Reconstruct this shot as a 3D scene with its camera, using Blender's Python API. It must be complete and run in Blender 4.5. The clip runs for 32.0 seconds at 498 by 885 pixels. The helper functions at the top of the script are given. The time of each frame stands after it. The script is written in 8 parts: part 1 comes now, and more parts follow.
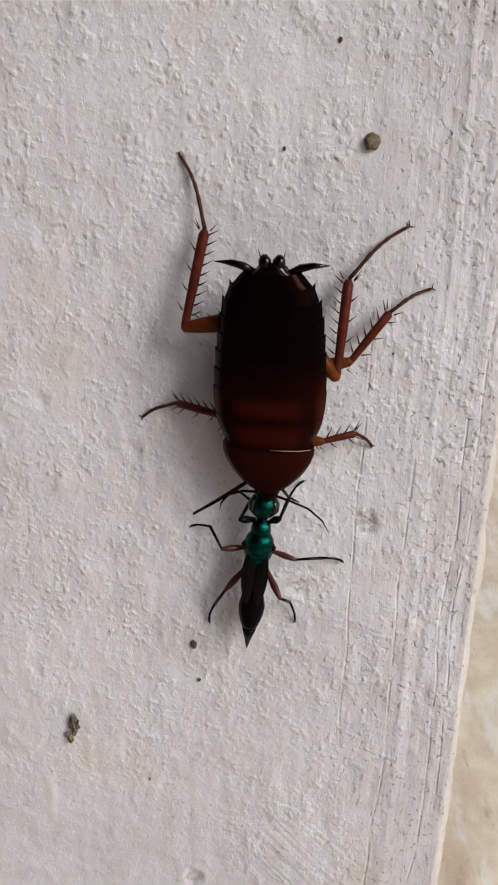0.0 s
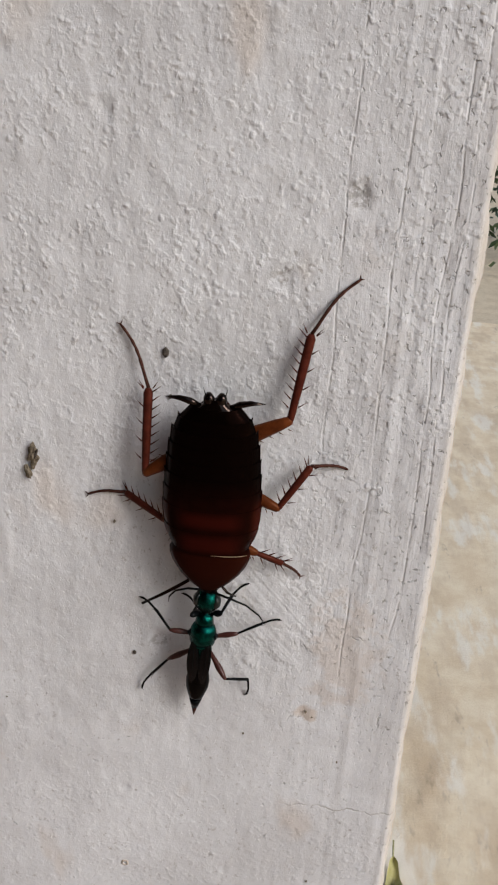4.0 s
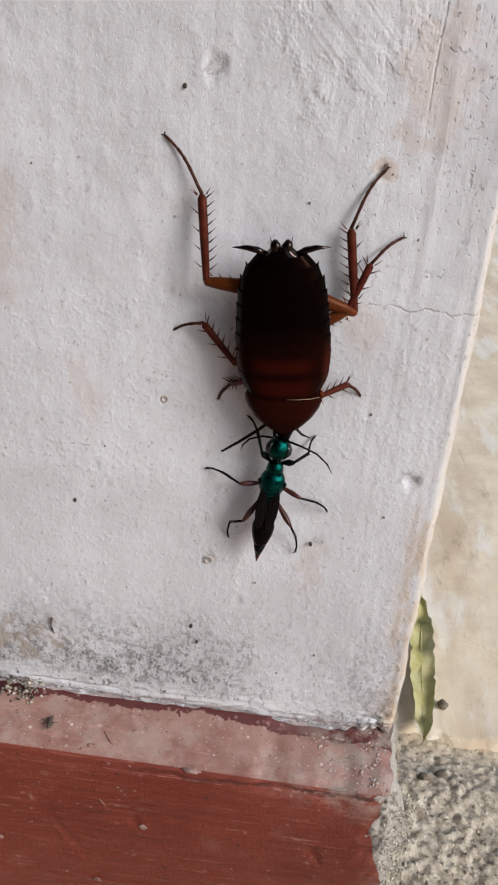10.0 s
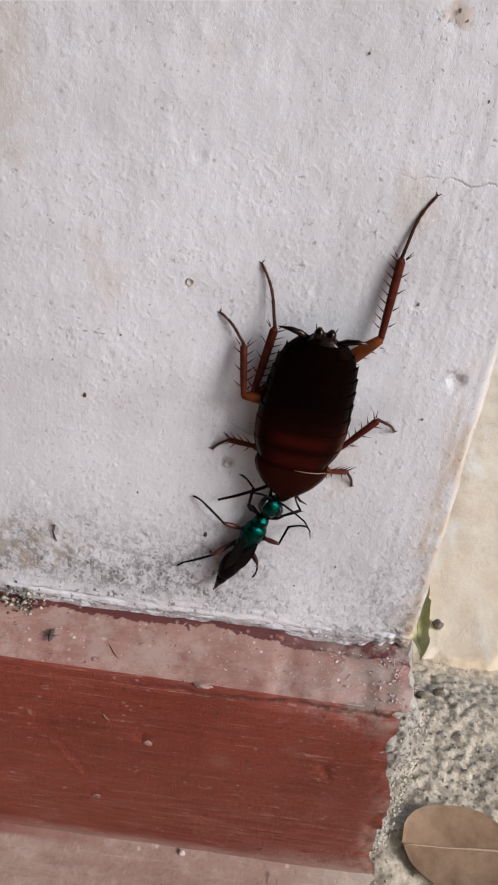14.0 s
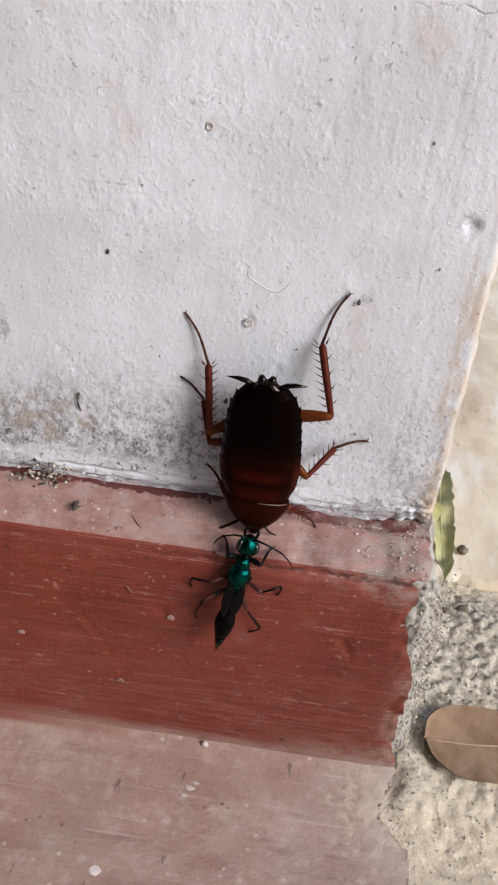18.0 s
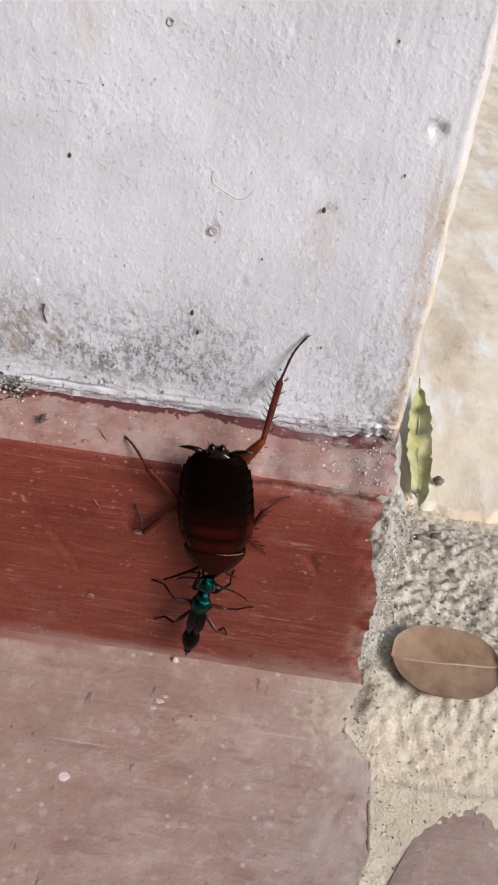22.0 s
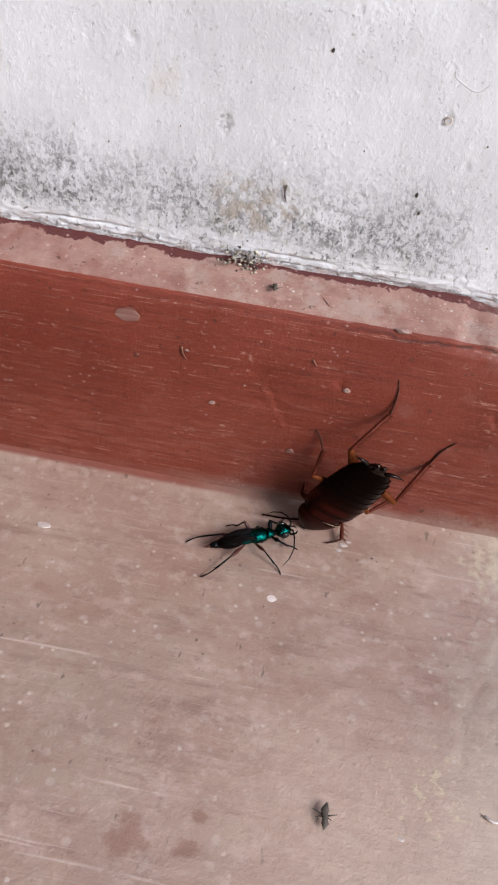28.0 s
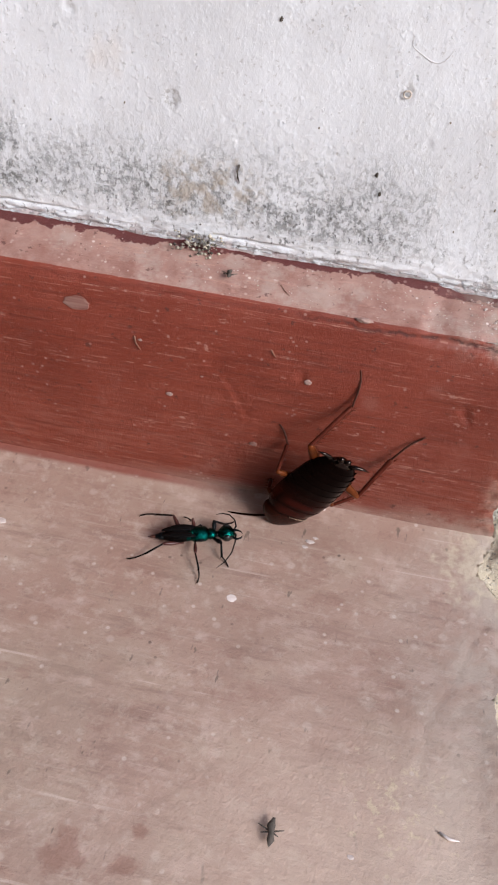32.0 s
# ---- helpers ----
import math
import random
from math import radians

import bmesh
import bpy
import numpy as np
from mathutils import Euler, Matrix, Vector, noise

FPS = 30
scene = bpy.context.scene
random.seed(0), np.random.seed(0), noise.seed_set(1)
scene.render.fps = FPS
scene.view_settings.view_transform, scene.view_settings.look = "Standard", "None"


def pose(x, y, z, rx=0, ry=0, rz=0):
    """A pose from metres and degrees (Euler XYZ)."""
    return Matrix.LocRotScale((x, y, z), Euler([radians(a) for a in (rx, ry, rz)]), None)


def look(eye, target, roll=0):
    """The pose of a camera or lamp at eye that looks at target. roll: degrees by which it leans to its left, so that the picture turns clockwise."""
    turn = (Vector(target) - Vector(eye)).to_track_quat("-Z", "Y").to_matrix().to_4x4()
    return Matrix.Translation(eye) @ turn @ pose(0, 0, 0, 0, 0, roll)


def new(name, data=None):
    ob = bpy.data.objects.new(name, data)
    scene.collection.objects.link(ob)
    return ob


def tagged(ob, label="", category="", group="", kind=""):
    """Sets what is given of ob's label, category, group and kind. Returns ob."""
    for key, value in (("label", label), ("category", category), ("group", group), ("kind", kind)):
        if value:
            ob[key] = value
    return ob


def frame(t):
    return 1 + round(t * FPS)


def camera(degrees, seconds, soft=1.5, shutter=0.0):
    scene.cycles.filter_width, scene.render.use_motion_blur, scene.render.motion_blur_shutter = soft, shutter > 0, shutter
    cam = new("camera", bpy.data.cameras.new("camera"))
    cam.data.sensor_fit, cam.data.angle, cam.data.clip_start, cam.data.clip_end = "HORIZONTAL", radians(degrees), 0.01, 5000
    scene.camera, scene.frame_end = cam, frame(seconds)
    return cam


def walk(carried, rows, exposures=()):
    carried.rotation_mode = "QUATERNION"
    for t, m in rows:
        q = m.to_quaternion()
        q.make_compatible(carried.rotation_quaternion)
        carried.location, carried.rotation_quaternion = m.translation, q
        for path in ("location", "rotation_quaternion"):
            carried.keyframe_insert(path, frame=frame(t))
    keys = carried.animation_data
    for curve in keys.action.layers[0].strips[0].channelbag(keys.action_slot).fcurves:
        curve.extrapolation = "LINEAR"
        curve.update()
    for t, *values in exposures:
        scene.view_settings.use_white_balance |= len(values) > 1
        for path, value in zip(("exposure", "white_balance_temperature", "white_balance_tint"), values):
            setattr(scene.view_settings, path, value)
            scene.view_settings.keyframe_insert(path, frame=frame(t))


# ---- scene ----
cam = camera(32.68, 32.0, soft=2.1)
# seconds, place (m), turn (degrees)
PATH = [
    (0, -0.02136, -0.11343, 0.32637, 68.162, -1.226, 7.288),
    (0.5, -0.02258, -0.11664, 0.32772, 68.918, -1.403, 6.620),
    (1, -0.02062, -0.11963, 0.30667, 71.990, -1.391, 6.776),
    (1.5, -0.02234, -0.12226, 0.29827, 70.403, -1.378, 6.455),
    (2, -0.01953, -0.13204, 0.28491, 70.691, -0.849, 7.351),
    (2.5, -0.02041, -0.13483, 0.27476, 70.020, -0.806, 7.422),
    (3, -0.01853, -0.13318, 0.27109, 69.476, -1.566, 9.152),
    (3.5, -0.01237, -0.11987, 0.27546, 67.709, -2.306, 10.061),
    (4, -0.02005, -0.11873, 0.28211, 67.076, -3.151, 6.138),
    (4.5, -0.01787, -0.12767, 0.25936, 67.553, -3.021, 6.915),
    (6.5, -0.02504, -0.12535, 0.24529, 65.170, -3.687, 4.934),
    (7, -0.02442, -0.12906, 0.23597, 64.831, -3.689, 4.911),
    (7.5, -0.02902, -0.12526, 0.23233, 64.655, -3.774, 4.335),
    (8, -0.03472, -0.12145, 0.23331, 63.729, -4.193, 4.144),
    (8.5, -0.02794, -0.11987, 0.22537, 63.624, -3.770, 6.115),
    (9, -0.02778, -0.12254, 0.22358, 63.853, -3.911, 6.024),
    (9.5, -0.02683, -0.12667, 0.21350, 63.047, -4.068, 6.153),
    (10, -0.02447, -0.13084, 0.20396, 61.841, -4.002, 6.433),
    (10.5, -0.02607, -0.13449, 0.20336, 61.612, -4.681, 5.940),
    (11, -0.03595, -0.13168, 0.22896, 58.929, -5.648, 6.212),
    (11.5, -0.02801, -0.13012, 0.21371, 61.613, -5.787, 6.133),
    (12, -0.02272, -0.12989, 0.20443, 60.335, -5.844, 7.597),
    (12.5, -0.02345, -0.13028, 0.20316, 59.839, -5.810, 7.128),
    (13, -0.02662, -0.13268, 0.19462, 58.994, -5.734, 6.108),
    (13.5, -0.02782, -0.13072, 0.18688, 59.070, -6.181, 5.725),
    (14, -0.03550, -0.12383, 0.19151, 57.320, -6.290, 4.772),
    (14.5, -0.03492, -0.12181, 0.19257, 57.364, -5.508, 4.857),
    (15, -0.03432, -0.12417, 0.18777, 58.668, -4.551, 4.862),
    (15.5, -0.04294, -0.13210, 0.18107, 59.607, -4.375, 4.630),
    (17.5, -0.02918, -0.14044, 0.17272, 57.774, -4.091, 7.333),
    (18, -0.03014, -0.13960, 0.17057, 57.730, -5.164, 6.412),
    (18.5, -0.03125, -0.14485, 0.16995, 57.290, -5.306, 6.125),
    (19, -0.02876, -0.14905, 0.16589, 57.245, -5.174, 6.442),
    (19.5, -0.02779, -0.15031, 0.17066, 56.276, -4.871, 6.298),
    (20, -0.02453, -0.14890, 0.16952, 56.110, -5.085, 6.733),
    (20.5, -0.02099, -0.14516, 0.16908, 55.319, -5.327, 6.349),
    (21, -0.02354, -0.14570, 0.16337, 55.508, -5.322, 5.969),
    (21.5, -0.02515, -0.14113, 0.16451, 54.533, -5.504, 6.154),
    (22, -0.02334, -0.14320, 0.16480, 54.587, -5.731, 6.466),
    (22.5, -0.02038, -0.14304, 0.16306, 54.551, -5.316, 6.631),
    (23, -0.02259, -0.14885, 0.15544, 54.737, -5.290, 6.571),
    (23.5, -0.02920, -0.15341, 0.14733, 54.159, -5.966, 5.872),
    (24, -0.03839, -0.15816, 0.14783, 53.376, -6.130, 6.702),
    (24.5, -0.05139, -0.16462, 0.15626, 51.908, -8.059, 6.587),
    (25, -0.06178, -0.16703, 0.14827, 52.741, -7.284, 7.935),
    (25.5, -0.05917, -0.17635, 0.15129, 52.950, -6.871, 8.596),
    (27.5, -0.05756, -0.17896, 0.16491, 50.566, -5.992, 9.303),
    (28, -0.05792, -0.18260, 0.16196, 50.922, -6.077, 9.306),
    (28.5, -0.06068, -0.18414, 0.16595, 50.136, -6.165, 9.386),
    (29, -0.05803, -0.18785, 0.15931, 49.903, -5.832, 9.418),
    (29.5, -0.05554, -0.18379, 0.15740, 48.941, -5.981, 9.596),
    (30, -0.04846, -0.17050, 0.17041, 48.758, -6.272, 11.015),
    (30.5, -0.04931, -0.17069, 0.16522, 49.514, -6.254, 10.684),
    (31, -0.04659, -0.17172, 0.15598, 50.221, -5.898, 10.544),
    (31.5, -0.04297, -0.16996, 0.15516, 50.000, -5.229, 10.410),
    (32, -0.04493, -0.16959, 0.16139, 48.929, -5.199, 10.402),
]
# seconds, stops, kelvin, tint
EXPOSURES = [(0, -0.32, 6500, 11), (3, -0.46, 6600, 12), (4, -0.44, 6450, 9), (9, -0.27, 6350, 11), (11, -0.16, 6200, 10), (12, -0.16, 6200, 11), (15, -0.14, 6200, 12), (19, 0.03, 6100, 11), (22, 0.06, 6100, 11), (24, 0.2, 6050, 11), (28, 0.24, 6050, 10), (32, 0.28, 6050, 10)]
walk(cam, [(t, pose(*p)) for t, *p in PATH], EXPOSURES)

# ---- light ----
world = bpy.data.worlds.new("overcast_sky")
scene.world = world
world.use_nodes = True
wt = world.node_tree
sky = wt.nodes.new("ShaderNodeTexSky")
sky.sky_type = "NISHITA"
sky.sun_disc = False
sky.sun_elevation, sky.sun_rotation = radians(34), radians(124)
sky.air_density, sky.dust_density = 1.0, 1.5
wt.links.new(sky.outputs[0], wt.nodes["Background"].inputs[0])
wt.nodes["Background"].inputs[1].default_value = 0.15
sun = new("sun", bpy.data.lights.new("sun", "SUN"))
sun.data.energy, sun.data.angle, sun.data.color = 3.2, radians(26), (1.0, 0.96, 0.92)
sun.matrix_world = look((0.74, -0.5, 0.6), (0, 0, 0))

# ---- materials ----
MM = 0.001


class Nodes:
    """A short hand for one node material."""

    def __init__(self, name, rough=0.6, metal=0.0, spec=0.5):
        self.mat = bpy.data.materials.new(name)
        self.mat.use_nodes = True
        self.t = self.mat.node_tree
        self.b = self.t.nodes["Principled BSDF"]
        self.b.inputs["Roughness"].default_value = rough
        self.b.inputs["Metallic"].default_value = metal
        self.b.inputs["Specular IOR Level"].default_value = spec
        self.co = self.t.nodes.new("ShaderNodeTexCoord").outputs["Object"]

    def link(self, a, b):
        self.t.links.new(a, b)

    def at(self, stretch=(1, 1, 1), shift=(0, 0, 0), turn=0):
        co = self.co
        if turn:
            r = self.t.nodes.new("ShaderNodeMapping")
            r.inputs["Rotation"].default_value = (0, radians(turn), 0)
            self.link(co, r.inputs["Vector"])
            co = r.outputs[0]
        n = self.t.nodes.new("ShaderNodeMapping")
        n.inputs["Scale"].default_value, n.inputs["Location"].default_value = stretch, shift
        self.link(co, n.inputs["Vector"])
        return n.outputs[0]

    def noise(self, scale, detail=4, rough=0.6, stretch=(1, 1, 1), shift=(0, 0, 0), turn=0):
        n = self.t.nodes.new("ShaderNodeTexNoise")
        n.inputs["Scale"].default_value, n.inputs["Detail"].default_value, n.inputs["Roughness"].default_value = scale, detail, rough
        self.link(self.at(stretch, shift, turn), n.inputs["Vector"])
        return n.outputs["Fac"]

    def cells(self, scale, stretch=(1, 1, 1), shift=(0, 0, 0), out="Distance"):
        n = self.t.nodes.new("ShaderNodeTexVoronoi")
        n.inputs["Scale"].default_value = scale
        self.link(self.at(stretch, shift), n.inputs["Vector"])
        return n.outputs[out]

    def ramp(self, fac, *stops):
        n = self.t.nodes.new("ShaderNodeValToRGB")
        r = n.color_ramp.elements
        while len(r) < len(stops):
            r.new(0.5)
        for e, (p, c) in zip(r, stops):
            e.position = p
            e.color = (c, c, c, 1) if isinstance(c, (int, float)) else (*c, 1)
        self.link(fac, n.inputs[0])
        return n.outputs[0]

    def mix(self, fac, a, b, how="MIX"):
        n = self.t.nodes.new("ShaderNodeMix")
        n.data_type, n.blend_type = "RGBA", how
        for sock, v in ((n.inputs[0], fac), (n.inputs[6], a), (n.inputs[7], b)):
            if isinstance(v, (int, float)):
                sock.default_value = v
            elif isinstance(v, tuple):
                sock.default_value = (*v, 1)
            else:
                self.link(v, sock)
        return n.outputs[2]

    def math(self, how, a, b=0.0):
        n = self.t.nodes.new("ShaderNodeMath")
        n.operation = how
        n.use_clamp = how in ("MULTIPLY", "ADD", "SUBTRACT")
        for sock, v in zip(n.inputs, (a, b)):
            if isinstance(v, (int, float)):
                sock.default_value = v
            else:
                self.link(v, sock)
        return n.outputs[0]

    def axis(self, which):
        n = self.t.nodes.new("ShaderNodeSeparateXYZ")
        self.link(self.co, n.inputs[0])
        return n.outputs[which]

    def span(self, value, lo, hi, a=0.0, b=1.0):
        n = self.t.nodes.new("ShaderNodeMapRange")
        n.interpolation_type = "SMOOTHSTEP"
        for k, v in zip(range(1, 5), (lo, hi, a, b)):
            n.inputs[k].default_value = v
        self.link(value, n.inputs[0])
        return n.outputs[0]

    def total(self, a, b):
        n = self.t.nodes.new("ShaderNodeMath")
        n.operation = "ADD"
        self.link(a, n.inputs[0])
        self.link(b, n.inputs[1])
        return n.outputs[0]

    def line(self, value, middle, half):
        """1 along a line where the value passes the middle, 0 off it."""
        return self.math("MULTIPLY", self.span(value, middle - half, middle), self.span(value, middle + half, middle))

    def spot(self, x, y, z, rx, rz, ry=0.02):
        """1 in an oval stain round a place, 0 outside, with a frayed rim."""
        n = self.t.nodes.new("ShaderNodeMapping")
        n.vector_type = "TEXTURE"
        n.inputs["Location"].default_value, n.inputs["Scale"].default_value = (x, y, z), (rx, ry, rz)
        self.link(self.co, n.inputs["Vector"])
        ln = self.t.nodes.new("ShaderNodeVectorMath")
        ln.operation = "LENGTH"
        self.link(n.outputs[0], ln.inputs[0])
        return self.span(self.total(ln.outputs["Value"], self.span(self.noise(260, 3), 0.25, 0.75, -0.5, 0.5)), 1.15, 0.45)

    def colour(self, c):
        if isinstance(c, tuple):
            self.b.inputs["Base Color"].default_value = (*c, 1)
        else:
            self.link(c, self.b.inputs["Base Color"])

    def rough(self, fac, lo, hi):
        self.link(self.span(fac, 0.2, 0.8, lo, hi), self.b.inputs["Roughness"])

    def bump(self, *layers):
        """layers: (height, metres of relief)."""
        last = None
        for h, d in layers:
            n = self.t.nodes.new("ShaderNodeBump")
            n.inputs["Distance"].default_value, n.inputs["Strength"].default_value = d, 1.0
            self.link(h, n.inputs["Height"])
            if last:
                self.link(last, n.inputs["Normal"])
            last = n.outputs[0]
        self.link(last, self.b.inputs["Normal"])
        return self.mat


def wall_paint():
    n = Nodes("old_white_limewash", 0.8, spec=0.25)
    x, z = n.axis(0), n.axis(2)
    big = n.noise(28, 5, 0.65)
    c = n.mix(n.span(big, 0.35, 0.7), (0.625, 0.622, 0.642), (0.745, 0.75, 0.778))
    # weathered rubbing along the brush
    streak = n.noise(60, 4, 0.7, stretch=(6, 1, 0.6))
    c = n.mix(n.math("MULTIPLY", n.span(streak, 0.5, 0.75), 0.16), c, (0.55, 0.52, 0.5))
    # tan stains here and there
    tan = n.math("MULTIPLY", n.span(n.noise(42, 3, 0.5, stretch=(1.3, 1, 0.7), shift=(3, 0, 1)), 0.6, 0.72), 0.35)
    c = n.mix(tan, c, (0.6, 0.47, 0.36))
    for sx, sz, rx, rz, k in ((-0.094, 0.157, 0.004, 0.010, 0.3), (-0.078, 0.166, 0.005, 0.012, 0.25),
                              (-0.021, 0.109, 0.003, 0.007, 0.22), (-0.017, 0.182, 0.0022, 0.0018, 0.5), (-0.012, 0.195, 0.006, 0.012, 0.3)):
        c = n.mix(n.math("MULTIPLY", n.spot(sx, 0, sz, rx, rz), k), c, (0.5, 0.36, 0.25))
    # grit showing in the larger chips
    gritty = n.span(n.noise(800, 4, 0.7, shift=(5, 0, 3)), 0.42, 0.58)
    for sx, sz, q in ((-0.0864, 0.1005, 0.0022), (-0.0435, 0.1938, 0.0019), (-0.0052, 0.13, 0.002), (-0.0266, 0.2573, 0.0018), (-0.0169, 0.269, 0.0019), (-0.0203, 0.115, 0.0012)):
        c = n.mix(n.math("MULTIPLY", n.math("MULTIPLY", n.spot(sx, 0, sz, q, q), gritty), 0.65), c, (0.27, 0.25, 0.24))
    # ochre weathering of the arris
    rim = n.math("MULTIPLY", n.span(x, -0.0065, 0.0), n.span(n.noise(120, 4, 0.7, stretch=(1, 1, 0.4)), 0.42, 0.62))
    c = n.mix(n.math("MULTIPLY", rim, n.span(z, 0.145, 0.11, 0.06, 0.8)), c, (0.52, 0.36, 0.2))
    c = n.mix(n.math("MULTIPLY", n.span(x, -0.0012, 0.0004), 0.55), c, (0.52, 0.42, 0.3))
    # dirt in the pits
    dots = n.math("MULTIPLY", n.span(n.cells(330), 0.13, 0.05), n.span(n.noise(90, 2, shift=(7, 0, 0)), 0.5, 0.62))
    c = n.mix(n.math("MULTIPLY", dots, 0.5), c, (0.22, 0.19, 0.17))
    fine = n.math("MULTIPLY", n.span(n.noise(1000, 4, 0.75, stretch=(1, 1, 0.7)), 0.57, 0.68), n.span(n.noise(70, 3), 0.35, 0.6))
    c = n.mix(n.math("MULTIPLY", fine, 0.6), c, (0.33, 0.3, 0.28))
    # mould that has crept up in tufts from the skirting
    patch = n.noise(34, 3, 0.5, stretch=(1, 1, 0.8), shift=(1, 0, 2))
    tuft = n.math("MULTIPLY", n.span(n.noise(150, 5, 0.75, stretch=(1, 1, 0.75), shift=(1, 0, 2)), 0.3, 0.58), n.math("MULTIPLY", n.span(z, 0.102, 0.081), n.span(z, 0.0715, 0.0775)))
    tuft = n.math("MULTIPLY", tuft, n.span(patch, 0.36, 0.56, 0.4, 1.0))
    grit = n.span(n.noise(700, 5, 0.75, stretch=(1, 1, 0.85)), 0.44, 0.58, 0.2, 1.0)
    left = n.span(x, -0.02, -0.05, 0.52, 1.0)
    c = n.mix(n.math("MULTIPLY", n.math("MULTIPLY", tuft, grit), n.math("MULTIPLY", left, 0.9)), c, (0.16, 0.158, 0.152))
    # fresh crust of salts, with black flecks, along the foot
    crust = n.math("MULTIPLY", n.span(z, 0.08, 0.073), n.span(n.noise(130, 4, 0.7, shift=(8, 0, 0)), 0.42, 0.62))
    c = n.mix(n.math("MULTIPLY", crust, 0.15), c, (0.8, 0.79, 0.78))
    fleck = n.math("MULTIPLY", n.span(n.noise(520, 3, 0.7, stretch=(1.3, 1, 0.8), shift=(2, 0, 4)), 0.57, 0.66), n.span(z, 0.098, 0.076))
    c = n.mix(n.math("MULTIPLY", n.math("MULTIPLY", fleck, left), 0.75), c, (0.09, 0.085, 0.08))
    smear = n.math("MULTIPLY", n.span(n.noise(330, 5, 0.75, stretch=(0.25, 1, 2.2), shift=(6, 0, 6)), 0.5, 0.66), n.math("MULTIPLY", n.span(z, 0.079, 0.072), n.span(n.noise(60, 3, 0.6, shift=(2, 0, 8)), 0.36, 0.6, 0.3, 1.0)))
    c = n.mix(n.math("MULTIPLY", smear, 0.5), c, (0.3, 0.285, 0.27))
    earth = n.math("MULTIPLY", n.spot(-0.078, 0, 0.083, 0.012, 0.008), n.span(n.noise(240, 3, 0.7), 0.42, 0.6))
    c = n.mix(n.math("MULTIPLY", earth, 0.75), c, (0.4, 0.34, 0.28))
    pits = n.math("MULTIPLY", n.span(n.noise(620, 5, 0.75, shift=(2, 0, 9)), 0.6, 0.69), n.math("MULTIPLY", n.span(n.noise(80, 3, 0.6, shift=(4, 0, 4)), 0.4, 0.58), n.span(z, 0.21, 0.16, 0.2, 1.0)))
    c = n.mix(n.math("MULTIPLY", pits, 0.17), c, (0.36, 0.34, 0.33))
    dent = n.math("MULTIPLY", pits, 0.27)
    # pocks and straight scored lines along the arris
    pocks = n.math("MULTIPLY", n.span(n.noise(1150, 3, 0.6, stretch=(1, 1, 0.8), shift=(8, 0, 5)), 0.6, 0.68), n.math("MULTIPLY", n.span(x, -0.03, -0.003, 0.15, 1.0), n.span(z, 0.15, 0.2)))
    c = n.mix(n.math("MULTIPLY", pocks, 0.25), c, (0.3, 0.26, 0.23))
    dent = n.math("ADD", dent, n.math("MULTIPLY", pocks, 0.3))
    across = n.total(x, n.span(n.noise(25, 2, 0.5, shift=(0, 0, 7)), 0.3, 0.7, -0.0008, 0.0008))
    grooves = n.math("MULTIPLY", n.line(across, -0.0117, 0.0003), n.math("MULTIPLY", n.span(z, 0.183, 0.19), n.span(z, 0.285, 0.275)))
    for sx, lo, hi in ((-0.0192, 0.232, 0.3), (-0.0046, 0.2, 0.29), (-0.0028, 0.215, 0.3)):
        grooves = n.math("ADD", grooves, n.math("MULTIPLY", n.line(across, sx, 0.00028), n.math("MULTIPLY", n.span(z, lo - 0.004, lo + 0.004), n.span(z, hi + 0.004, hi - 0.004))))
    grooves = n.math("MULTIPLY", grooves, n.span(n.noise(300, 4, 0.75, stretch=(1, 1, 0.5), shift=(3, 0, 3)), 0.38, 0.58))
    c = n.mix(n.math("MULTIPLY", grooves, 0.2), c, (0.27, 0.23, 0.2))
    dent = n.math("ADD", dent, n.math("MULTIPLY", grooves, 0.15))
    # a hair crack running in from the arris
    up = n.total(z, n.span(n.noise(170, 4, 0.65, stretch=(1, 1, 0), shift=(2, 0, 2)), 0.25, 0.75, -0.0008, 0.0008))
    crack = n.math("MULTIPLY", n.math("MULTIPLY", n.line(up, 0.161, 0.0003), n.span(x, -0.022, -0.017)), n.span(n.noise(200, 3, 0.6, shift=(9, 0, 1)), 0.34, 0.5))
    c = n.mix(n.math("MULTIPLY", crack, 0.3), c, (0.3, 0.24, 0.2))
    dent = n.math("ADD", dent, n.math("MULTIPLY", crack, 0.14))
    # the coat is thin and broken along its lower edge
    thin = n.math("MULTIPLY", n.span(z, 0.0722, 0.0695), n.span(n.noise(420, 5, 0.75, stretch=(0.45, 1, 1.3), shift=(4, 0, 2)), 0.44, 0.56))
    c = n.mix(n.math("MULTIPLY", thin, 0.55), c, (0.38, 0.25, 0.225))
    dent = n.math("ADD", dent, n.math("MULTIPLY", thin, 0.65))
    torn = n.math("MULTIPLY", n.math("MULTIPLY", n.span(z, 0.0765, 0.071), n.span(x, -0.02, -0.004)), n.span(n.noise(380, 5, 0.78, shift=(1, 0, 6)), 0.5, 0.62))
    c = n.mix(n.math("MULTIPLY", torn, 0.55), c, (0.33, 0.3, 0.27))
    dent = n.math("ADD", dent, n.math("MULTIPLY", torn, 1.0))
    n.colour(c)
    n.rough(big, 0.72, 0.9)
    # sand grains under the coat, thick higher up and sparse lower down
    high = n.math("ADD", n.span(z, 0.185, 0.25, 0.22, 1.0), n.span(z, 0.178, 0.15, 0.0, 0.24))
    thick = n.math("MULTIPLY", n.span(n.noise(90, 4, 0.7, shift=(6, 0, 1)), 0.36, 0.6, 0.25, 1.0), high)
